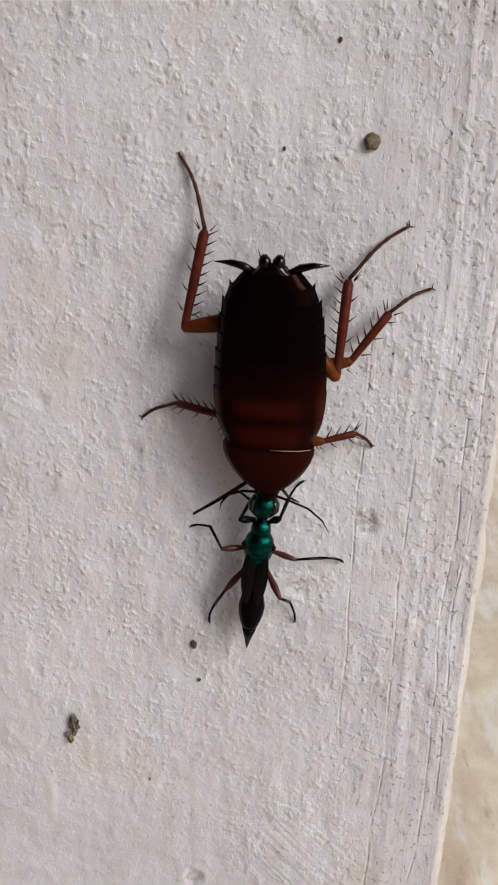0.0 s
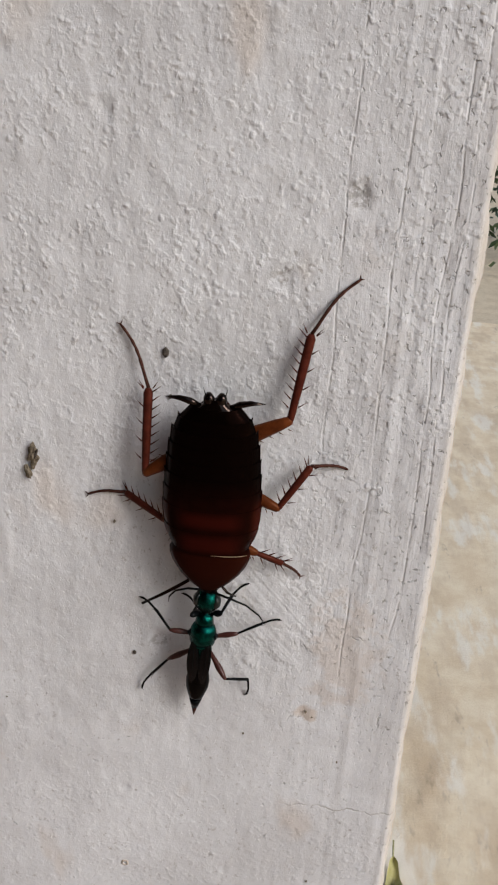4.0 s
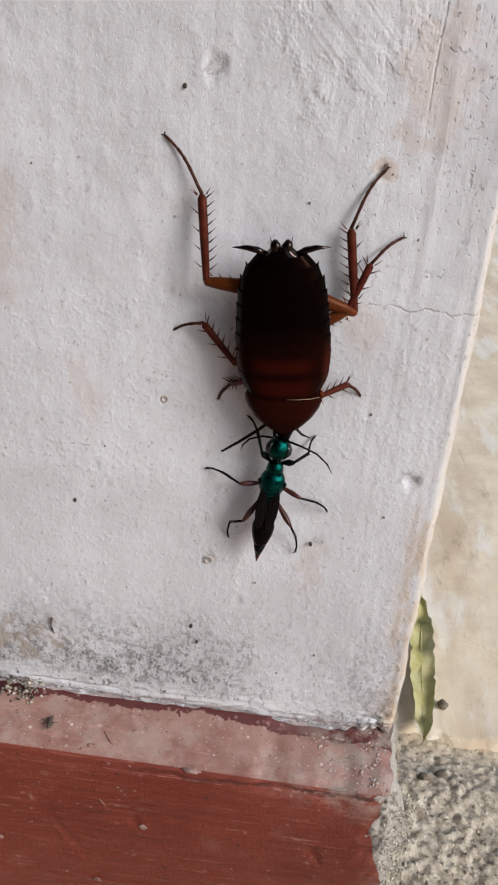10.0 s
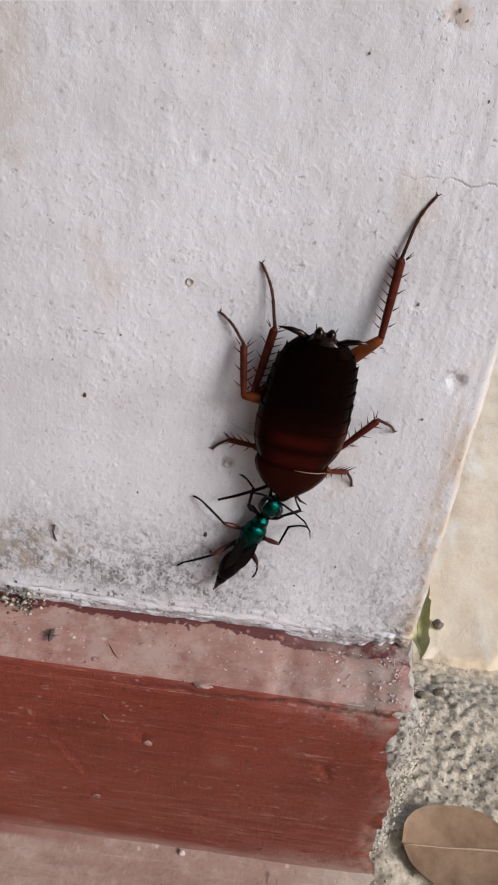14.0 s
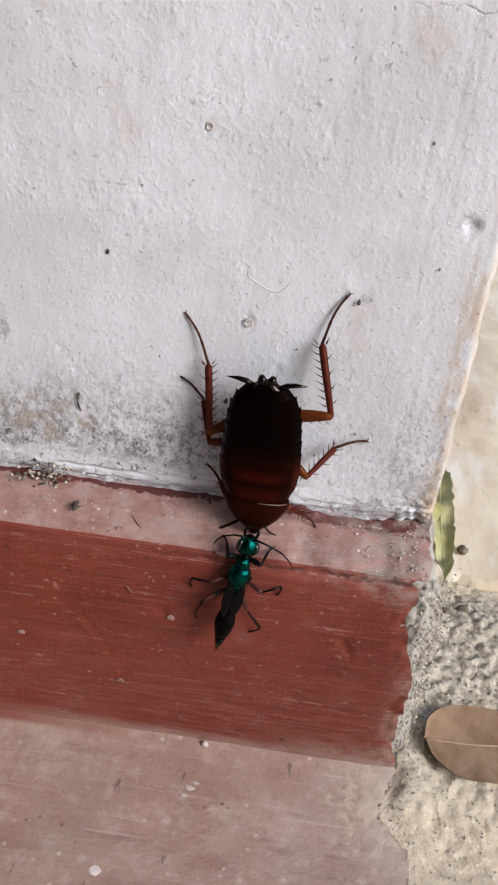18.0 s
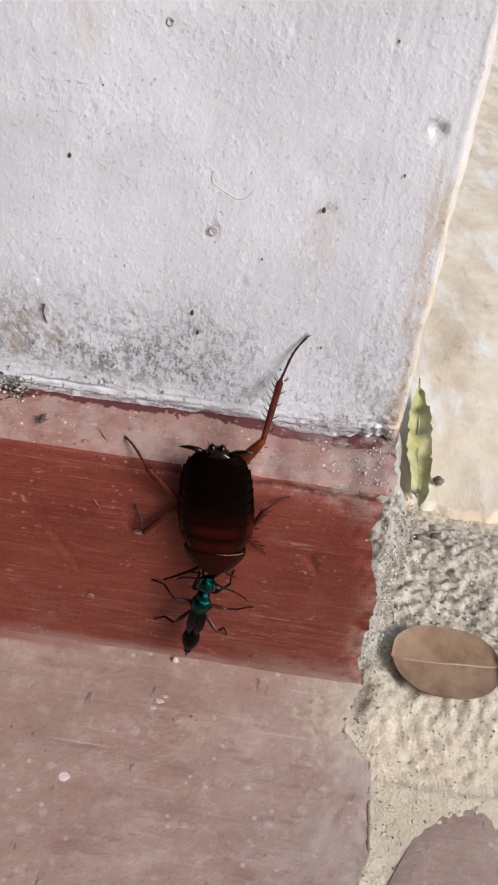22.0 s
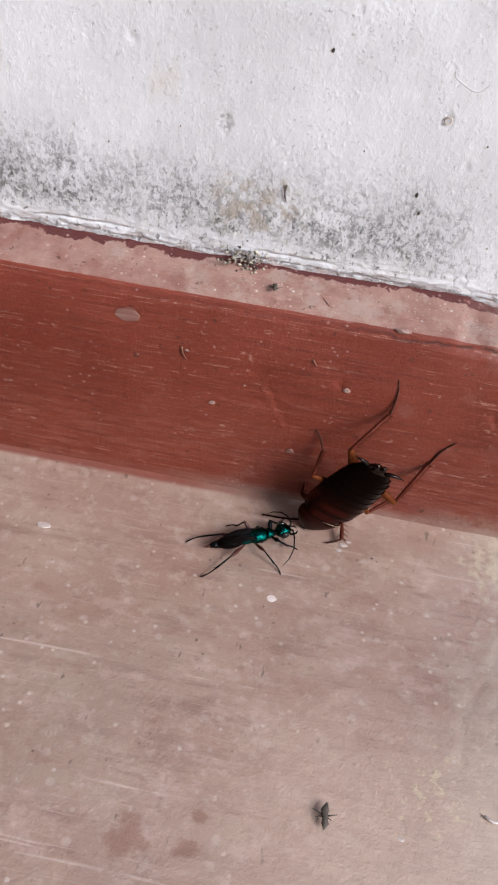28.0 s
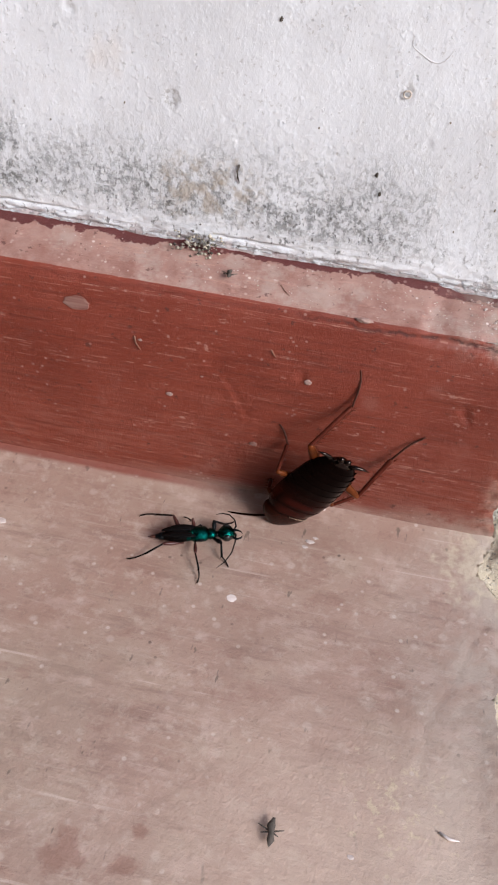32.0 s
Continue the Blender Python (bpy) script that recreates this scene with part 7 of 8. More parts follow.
    (30, (-66.03, -26.45, 4.03), (5.6, 10.2, -63.6), 3.1, (((-5.2, 1.6, -0.6), (-7.2, -1.6, -2.0), (-8.5, -4.6, -3.0)), ((5.4, 1.7, 0.2), (9.5, 2.1, -1.0), (13.5, 2.8, -1.8)), ((-3.8, -5.3, -0.6), (-5.0, -10.6, -1.6), (-6.1, -15.8, -2.5)), ((3.8, -4.3, 1.0), (5.5, -9.2, -0.5), (7.2, -14.2, -1.4)), ((-3.5, 8.0, 0.5), (-3.9, 10.5, -2.1), (-4.5, 13.4, -3.3)), ((2.7, 9.7, 0.4), (4.6, 11.7, -1.9), (5.3, 14.6, -3.1)))),
    (31, (-71.03, -28.18, 3.90), (4.3, 9.9, -70.3), 3.5, (((-5.2, 1.9, 0.0), (-7.6, -0.6, -2.1), (-9.8, -3.1, -3.1)), ((5.0, 4.3, 0.7), (8.2, 6.1, -1.3), (11.4, 8.0, -2.4)), ((-3.3, -5.4, -0.2), (-2.5, -10.6, -1.5), (-1.9, -15.9, -2.5)), ((3.8, -4.3, 1.0), (6.2, -8.8, -0.7), (8.6, -13.3, -1.5)), ((-3.5, 8.0, 0.5), (-3.9, 10.5, -2.2), (-4.5, 13.4, -3.3)), ((2.9, 9.4, 0.5), (4.5, 11.4, -2.0), (2.8, 13.7, -3.3)))),
    (32, (-73.08, -27.62, 3.75), (4.1, 8.6, -74.1), 3.6, (((-2.8, 2.5, 2.3), (-5.0, 1.9, -1.2), (-8.2, 1.0, -2.7)), ((5.6, 2.7, 0.1), (9.7, 3.4, -1.1), (13.6, 3.9, -2.1)), ((-5.9, -2.4, 0.5), (-7.7, -6.7, -1.4), (-9.4, -10.9, -2.4)), ((2.5, -5.1, 0.4), (4.3, -9.7, -1.0), (6.0, -14.1, -1.7)), ((-3.5, 7.8, 0.5), (-4.0, 10.4, -1.9), (-4.6, 13.4, -3.1)), ((3.0, 9.2, 0.5), (5.7, 9.2, -1.9), (7.6, 11.4, -3.1)))),
]


# ---- cockroach ----
# half width of the back along the body, y in mm
BACK_Y = (-16.2, -15.4, -14.4, -12.8, -10.6, -7.6, -4.0, 0.0, 3.5, 6.5, 8.8, 9.4, 10.6, 12.0, 13.6, 15.0, 15.8, 16.1)
BACK_W = (1.6, 2.2, 3.7, 5.3, 6.3, 6.85, 7.2, 7.5, 7.5, 7.0, 5.9, 6.25, 6.3, 5.8, 4.8, 3.4, 2.4, 1.8)


def back_width(y):
    return float(np.interp(y, BACK_Y, BACK_W))


def back_height(y):
    return 2.5 * max(0.05, 1 - (abs(y + 0.5) / 18.5) ** 2.6)


def plate(y0, y1, lap=0.075, n=22, m=5, flare=0.1, skirt=0.45, corner=0.55):
    """An arched back plate from y0 (fore) to y1 (aft), overlapping the next; its hind corners reach back a little."""
    verts = []
    for k in range(m + 1):
        f = k / m
        y = y0 + (y1 - y0) * f
        w = back_width(y) + flare * f * f
        top = back_height(y)
        for i in range(n + 1):
            a = -1 + 2 * i / n
            arch = (1 - abs(a) ** 2.4) ** 0.62
            verts.append((a * w, y - corner * abs(a) ** 3 * f, top * arch + lap * f ** 3 - 0.35 * abs(a) ** 5))
    top = grid_faces(m + 1, n + 1)
    k = len(verts)
    verts += [(x * 0.985, y, z - skirt) for x, y, z in verts]
    under = [tuple(i + k for i in f[::-1]) for f in top]
    rim = []
    c = n + 1
    for r in range(m):
        rim += [(r * c, (r + 1) * c, (r + 1) * c + k, r * c + k), ((r + 1) * c + n, r * c + n, r * c + n + k, (r + 1) * c + n + k)]
    for i in range(n):
        rim += [(i + 1, i, i + k, i + 1 + k), (m * c + i, m * c + i + 1, m * c + i + 1 + k, m * c + i + k)]
    # the rim has vertices of its own, so that the plates stay smooth up to their edges
    size = len(verts)
    verts += verts[:]
    return verts, top + under + [tuple(i + size for i in f) for f in rim]


def spine(p, d, length, r=0.11):
    p, d = Vector(p), Vector(d).normalized()
    return tube([p, p + d * length * 0.5, p + d * length], [r, r * 0.6, 0.015], 5)


def femur_shape(a, r):
    body = loft([(-0.4, 0, 0, r * 0.6, r * 0.5), (a * 0.15, 0, 0, r * 0.95, r * 0.75), (a * 0.45, 0, 0, r * 1.1, r * 0.8), (a * 0.8, 0, 0, r * 0.85, r * 0.7), (a, 0, 0, r * 0.6, r * 0.6), (a + 0.35, 0, 0, r * 0.3, r * 0.3)], 10)
    return joined(body, *[spine((r * 0.9, a * q, 0.1), (0.8, 0.7, 0.1), 0.8) for q in (0.45, 0.62, 0.78, 0.92)])


def tibia_shape(b, r, side, count):
    body = loft([(-0.25, 0, 0, r * 0.6, r * 0.6), (0.3, 0, 0, r * 0.8, r * 0.75), (b * 0.5, 0, 0, r, r * 0.85), (b * 0.95, 0, 0, r * 1.05, r * 0.9), (b, 0, 0, r * 0.6, r * 0.6)], 9)
    sp = []
    for k in range(count):
        y = b * (0.14 + 0.82 * k / (count - 1))
        sp.append(spine((side * r, y, 0.1), (side * 1.0, 0.75, 0.15), 1.7, 0.13))
        if k % 2 == 0:
            sp.append(spine((-side * r, y + 0.4, 0.1), (-side * 0.9, 0.9, 0.2), 1.45, 0.12))
    sp += [spine((r * s, b, 0), (s * 0.7, 1, 0), 1.5) for s in (-1, 1)]
    return joined(body, *sp)


def tarsus_shape(c, bend):
    pts = [(bend * 1.6 * math.sin(math.pi * q ** 1.3) * 0.6, c * q, -0.1 - 0.3 * q) for q in (0, 0.14, 0.28, 0.42, 0.45, 0.58, 0.6, 0.72, 0.74, 0.86, 0.94, 1.0)]
    shank = tube(pts, [0.3, 0.27, 0.25, 0.3, 0.22, 0.28, 0.21, 0.27, 0.2, 0.22, 0.24, 0.14], 8)
    tip = pts[-1]
    return joined(shank, *[spine(tip, (s * 0.8, 0.7, -0.2), 0.85, 0.12) for s in (-1, 1)])


# name, hip (mm in body space), femur, tibia, tarsus, thickness, spines
ROACH_LEGS = [("hind", (1.9, -8.0, -2.2), 10.1, 13.0, 10.1, 1.05, 9), ("middle", (3.0, -1.0, -2.6), 7.6, 8.3, 6.2, 0.9, 6), ("front", (3.5, 9.2, -2.6), 3.8, 4.8, 4.2, 0.8, 4)]


def build_cockroach():
    roach = new("cockroach")
    tagged(roach, "dark brown wingless cockroach nymph with spiny legs, held by a wasp", "cockroach")
    # the soft trunk under the plates
    part("underside", loft([(13.5, 0, -1.2, 2.2, 1.4), (10, 0, -1.2, 4.4, 2.0), (5, 0, -1.2, 6.2, 2.3), (-2, 0, -1.2, 7.0, 2.4), (-9, 0, -1.0, 6.3, 2.1), (-13.5, 0, -0.6, 3.4, 1.4), (-15.6, 0, -0.4, 1.6, 0.8)], 18), M_BROWN, roach)
    part("pronotum", plate(16.1, 9.0, lap=0.05, n=26, m=12, flare=0.05), M_SHELL, roach, "rusty brown shield over the head")
    part("collar_seam", tube([(-5.9, 9.0, 0.9), (-4.4, 8.95, 1.65), (-2.6, 8.9, 2.05), (-0.5, 8.9, 2.14)], [0.03, 0.06, 0.06, 0.03], 6), M_PALE, roach, "thin pale seam behind the shield")
    # back plates
    cuts = (9.3, 5.1, 1.3, -1.3, -3.8, -6.2, -8.5, -10.7, -12.7, -14.5)
    for k, (y0, y1) in enumerate(zip(cuts[:-1], cuts[1:])):
        part("thorax_plate" if k < 2 else "abdomen_plate", plate(y0 + 0.12, y1, lap=0.085, flare=0.15 if k < 7 else 0.1, corner=0.5 if k < 7 else 0.2), M_SHELL, roach)
        for s in (-1, 1):
            if y1 < -3:
                part("side_spike", spine((s * (back_width(y1) - 0.05), y1 - 0.2, -0.3), (s * 0.3, -1, 0), 0.65, 0.22), M_BLACK, roach)
    part("tail_plate", plate(-14.2, -16.0, n=14, m=5, corner=-0.9), M_BLACK, roach)
    for s in (-1, 1):
        part("cercus", tube([(s * 2.2, -14.6, 0.0), (s * 3.6, -15.3, 0.1), (s * 5.2, -15.7, 0.2), (s * 7.3, -15.8, 0.3)], [0.42, 0.55, 0.42, 0.05], 8), M_BLACK, roach, "pointed black tail feeler")
        part("tail_lobe", loft([(-14.9, s * 0.8, 0.3, 0.3, 0.3), (-15.5, s * 0.85, 0.45, 0.85, 0.7), (-16.3, s * 0.9, 0.4, 0.8, 0.65), (-16.9, s * 0.95, 0.25, 0.3, 0.3)], 10), M_BLACK, roach, "glossy black lobe")
        part("stylus", spine((s * 1.3, -15.9, 0.1), (s * 0.25, -1, 0.25), 1.9, 0.14), M_BLACK, roach)
    head = part("head", loft([(11.5, 0, -2.2, 2.4, 1.5), (14, 0, -2.0, 2.5, 1.7), (16.2, 0, -1.6, 2.0, 1.5), (17.6, 0, -1.3, 1.2, 1.0), (18.2, 0, -1.2, 0.5, 0.5)], 14), M_DARK, roach, "dark brown head below the shield")
    for s in (-1, 1):
        part("eye", loft([(13.6, s * 2.2, -1.6, 0.3, 0.5), (14.6, s * 2.3, -1.4, 0.6, 0.9), (15.8, s * 1.9, -1.2, 0.3, 0.5)], 10), M_EYE, head)
    part("antenna", tube([(2.2, 14.6, -0.6), (4.8, 16.7, -0.7), (7.8, 19.2, -1.3), (11.0, 21.8, -2.2)], [0.3, 0.3, 0.27, 0.22], 8), M_DARK, roach, "stiff black antenna bitten short")
    part("antenna", tube([(-1.8, 15.6, -0.6), (-3.0, 17.2, -0.8), (-4.4, 18.2, -1.4)], [0.26, 0.22, 0.1], 7), M_BLACK, roach, "stub of a black antenna")
    limbs = []
    for name, hip, a, b, c, r, spikes in ROACH_LEGS:
        for s in (1, -1):
            thigh = part(name + "_femur", femur_shape(a, r * 1.15), M_AMBER, roach, "amber brown thigh")
            shin = part(name + "_tibia", tibia_shape(b, r * 0.66, s, spikes), M_SHIN, roach, "mahogany shin with rows of spines")
            foot = part("tarsus", tarsus_shape(c, 0.7 * s * c / 10), M_TARSUS, shin, "slender greyish foot with claws")
            limbs.append((thigh, shin, foot, Vector((hip[0] * s, hip[1], hip[2])), a, b))
    return roach, limbs


# ---- wasp ----
WASP_LEGS = [("middle", (1.5, 2.8, -1.2), 4.2, 4.0, 3.5, 0.45), ("hind", (1.4, -0.4, -1.2), 5.1, 5.0, 4.6, 0.5), ("front", (1.1, 7.7, -0.9), 2.8, 3.6, 3.2, 0.55)]


def build_wasp():
    wasp = new("wasp")
    tagged(wasp, "emerald green metallic wasp with a dark pointed abdomen, dragging a cockroach", "wasp")
    head = part("head", loft([(8.6, 0, -0.1, 0.64, 0.68), (9.2, 0, 0, 1.52, 1.19), (10.2, 0, 0.1, 1.88, 1.44), (11.3, 0, 0.1, 1.84, 1.44), (12.3, 0, -0.1, 1.36, 1.1), (12.9, 0, -0.4, 0.64, 0.59)], 18), M_EMERALD, wasp, "shiny emerald head")
    for s in (-1, 1):
        part("eye", loft([(9.4, s * 1.4, 0.05, 0.3, 0.5), (10.2, s * 1.65, 0.1, 0.62, 1.1), (11.2, s * 1.65, 0.1, 0.62, 1.1), (12.2, s * 1.3, -0.1, 0.3, 0.6)], 12), M_EYE, head)
        part("mandible", tube([(s * 1.0, 12.3, -0.7), (s * 1.35, 13.3, -0.9), (s * 1.0, 14.3, -1.0), (s * 0.3, 14.8, -1.0)], [0.34, 0.3, 0.22, 0.06], 7), M_NIGHT, head)
    part("antenna", tube([(0.5, 12.6, 0.5), (1.2, 13.0, 1.0), (3.6, 12.6, 1.2), (6.4, 11.6, 0.9), (8.6, 9.7, 0.3), (9.8, 7.6, -0.4)], [0.24, 0.22, 0.19, 0.17, 0.14, 0.05], 7), M_NIGHT, wasp, "long black curved antenna")
    part("antenna", tube([(-0.5, 12.6, 0.5), (-1.2, 13.2, 1.0), (-3.2, 13.0, 1.0), (-5.2, 11.8, 0.5), (-6.2, 10.0, -0.2), (-6.4, 8.4, -0.9)], [0.24, 0.22, 0.19, 0.17, 0.14, 0.05], 7), M_NIGHT, wasp, "black curved antenna")
    part("neck", loft([(8.9, 0, -0.3, 0.7, 0.6), (8.3, 0, -0.2, 0.75, 0.7), (7.9, 0, -0.2, 0.8, 0.8)], 12), M_NIGHT, wasp)
    part("pronotum", loft([(8.3, 0, -0.2, 0.7, 0.7), (7.6, 0, 0.0, 1.35, 1.2), (6.6, 0, 0.1, 1.55, 1.35), (5.9, 0, 0.0, 1.25, 1.1)], 16), M_EMERALD, wasp, "narrow emerald fore thorax")
    part("thorax", loft([(6.25, 0, 0.0, 1.0, 0.95), (5.95, 0, 0.15, 1.75, 1.3), (5.3, 0, 0.25, 2.1, 1.55), (4.2, 0, 0.3, 2.2, 1.65), (3.0, 0, 0.3, 2.15, 1.65), (2.3, 0, 0.2, 1.95, 1.45), (1.9, 0, 0.1, 1.7, 1.2)], 18), M_EMERALD, wasp, "broad pitted emerald thorax")
    for s in (-1, 1):
        part("shoulder_cap", loft([(4.9, s * 2.05, 0.5, 0.1, 0.2), (4.3, s * 2.2, 0.55, 0.4, 0.5), (3.5, s * 2.1, 0.5, 0.1, 0.2)], 9), M_NIGHT, wasp)
    part("scutellum", loft([(2.9, 0, 1.0, 0.4, 0.5), (2.3, 0, 1.1, 1.3, 0.75), (1.7, 0, 0.9, 1.2, 0.7), (1.3, 0, 0.7, 0.5, 0.4)], 12), M_EMERALD, wasp)
    part("propodeum", loft([(2.3, 0, 0, 1.51, 1.26), (1.2, 0, 0.1, 1.76, 1.44), (-0.4, 0, 0.1, 1.68, 1.35), (-1.5, 0, -0.1, 1.26, 0.99), (-2, 0, -0.2, 0.5, 0.54)], 16), M_EMERALD, wasp)
    abdomen = part("abdomen", loft([(2.8, 0, -0.2, 0.3, 0.3), (0.3, 0, -0.2, 0.34, 0.34), (-0.6, 0, -0.1, 0.43, 0.43), (-1.5, 0, 0, 1.12, 0.95), (-2.8, 0, 0.1, 1.72, 1.46), (-4.4, 0, 0.1, 2.02, 1.72), (-6, 0, 0.1, 1.89, 1.63), (-7.6, 0, 0.1, 1.42, 1.29), (-8.8, 0, 0.1, 0.95, 0.86)], 16), M_ABDOMEN, wasp, "dark bronze spindle shaped abdomen")
    abdomen.location = (0, -1.8 * MM, 0)
    part("tail_segment", loft([(-8.6, 0, 0.1, 1.12, 1.02), (-9.6, 0, 0.1, 0.85, 0.75), (-10.6, 0, 0.1, 0.55, 0.5)], 12), M_NIGHT, abdomen)
    part("sting_sheath", loft([(-10.5, 0, 0.1, 0.5, 0.45), (-11.4, 0, 0.1, 0.34, 0.3), (-12.4, 0, 0.1, 0.06, 0.06)], 10), M_TARSUS, abdomen, "paler pointed tip")
    for s in (-1, 1):
        verts = []
        for k in range(11):
            f = k / 10
            half = 0.98 * math.sin(math.pi * min(0.96, 0.12 + f * 0.86)) ** 0.7
            mid = s * (1.15 - 0.35 * f)
            for q in (-1, 0, 1):
                verts.append((mid + q * half, 3.0 - 8.4 * f, 1.6 + 0.55 * math.sin(math.pi * f) - 0.18 * q * q))
        k = len(verts)
        top = grid_faces(11, 3)
        verts += [(x, y, z - 0.09) for x, y, z in verts]
        wing = part("wing", (verts, top + [tuple(i + k for i in f[::-1]) for f in top]), M_WING, wasp, "folded smoky wing")
        for side, reach in ((-0.75, 8), (0.1, 9), (0.75, 6)):
            line = [(verts[3 * q + 1][0] + side * (verts[3 * q + 2][0] - verts[3 * q + 1][0]), verts[3 * q][1], verts[3 * q + 1][2] - 0.18 * side * side) for q in range(reach)]
            part("vein", tube(line, [0.07] * (reach - 1) + [0.03], 5), M_NIGHT, wing)
    limbs = []
    for name, hip, a, b, c, r in WASP_LEGS:
        for s in (-1, 1):
            thigh = part(name + "_femur", loft([(-0.3, 0, 0, r * 0.6, r * 0.6), (a * 0.3, 0, 0, r * 0.85, r * 0.85), (a * 0.6, 0, 0, r * 1.15, r * 1.1), (a * 0.85, 0, 0, r * 0.9, r * 0.9), (a + 0.15, 0, 0, r * 0.5, r * 0.5)], 9), M_THIGH if name != "front" else M_NIGHT, wasp, "dull red swollen thigh" if name != "front" else "")
            shin = part(name + "_tibia", joined(loft([(-0.15, 0, 0, r * 0.4, r * 0.4), (b * 0.5, 0, 0, r * 0.5, r * 0.5), (b, 0, 0, r * 0.55, r * 0.55), (b + 0.1, 0, 0, r * 0.3, r * 0.3)], 8), *[spine((s * r * 0.4, b, 0), (s * 0.6, 1, 0), 0.8, 0.08)]), M_NIGHT, wasp)
            foot = part("tarsus", joined(tube([(0, 0, 0), (s * 0.1, c * 0.3, 0), (s * 0.3, c * 0.6, -0.1), (s * 0.7, c * 0.85, -0.2), (s * 1.0, c * 0.97, -0.2)], [0.2, 0.19, 0.17, 0.2, 0.16], 7), spine((s * 1.0, c * 0.97, -0.2), (s, 0.5, -0.2), 0.5, 0.09)), M_NIGHT, shin)
            limbs.append((thigh, shin, foot, Vector((hip[0] * s, hip[1], hip[2])), a, b))
    return wasp, abdomen, limbs


# ---- leaves and litter ----
def build_leaf(name, length, width, curl, material, rib, place, label, wave=0.3, blunt=2.4):
    leaf = new(name)
    leaf.matrix_world = place
    tagged(leaf, label, "leaf")
    verts, m, n = [], 26, 12
    for k in range(m + 1):
        f = k / m
        half = width / 2 * max(0.02, (1 - abs(2 * f - 1) ** blunt) ** 0.5) * (1 + 0.25 * wave / 3 * nz(f * length, 3, 0, 3.5, 7))
        for i in range(n + 1):
            a = -1 + 2 * i / n
            x, y = length * (f - 0.5), a * half
            verts.append((x, y, curl * (a * a) + curl * 0.6 * (2 * f - 1) ** 2 - 0.1 * math.exp(-(a / 0.12) ** 2) + wave * nz(x, y, 0, 7, 3)))
    k = len(verts)
    top = grid_faces(m + 1, n + 1)
    verts += [(x, y, z - 0.25) for x, y, z in verts]
    part("blade", (verts, top + [tuple(i + k for i in f[::-1]) for f in top]), material, leaf)
    part("midrib", tube([(length * (q - 0.5), 0, curl * 0.6 * (2 * q - 1) ** 2 + wave * nz(length * (q - 0.5), 0, 0, 7, 3) - 0.05) for q in (0.02, 0.12, 0.25, 0.38, 0.5, 0.62, 0.75, 0.88, 1.0, 1.12)], [0.1, 0.13, 0.16, 0.19, 0.22, 0.25, 0.28, 0.31, 0.34, 0.36], 7), rib, leaf, "raised pale midrib")
    return leaf


def crumb(name, x, y, z, r, material, label, category, flat=(1, 0.5, 1), seed=1, sub=2, group="", turn=0.0, uneven=0.5):
    """A small irregular lump stuck on or lying on a surface."""
    bm = bmesh.new()
    bmesh.ops.create_icosphere(bm, subdivisions=sub, radius=1)
    for v in bm.verts:
        v.co *= 1 + uneven * noise.noise(v.co * 1.7 + Vector((seed * 3.1, seed, 0)))
        v.co = Vector((v.co.x * flat[0], v.co.y * flat[1], v.co.z * flat[2])) * r * MM
    me = bpy.data.meshes.new(name)
    bm.to_mesh(me)
    me.materials.append(material)
    for p in me.polygons:
        p.use_smooth = True
    ob = new(name, me)
    ob.matrix_world = pose(x * MM, y * MM, z * MM, 0, turn, 0)
    return put(ob, label=label, category=category, group=group)


def fibre(name, points, r, material, label, category):
    p0 = points[0]
    ob = mesh_ob(name, *tube([(x - p0[0], y - p0[1], z - p0[2]) for x, y, z in points], [r] * (len(points) - 1) + [r * 0.3], 6), material)
    ob.location = Vector(p0) * MM
    return put(ob, label=label, category=category)


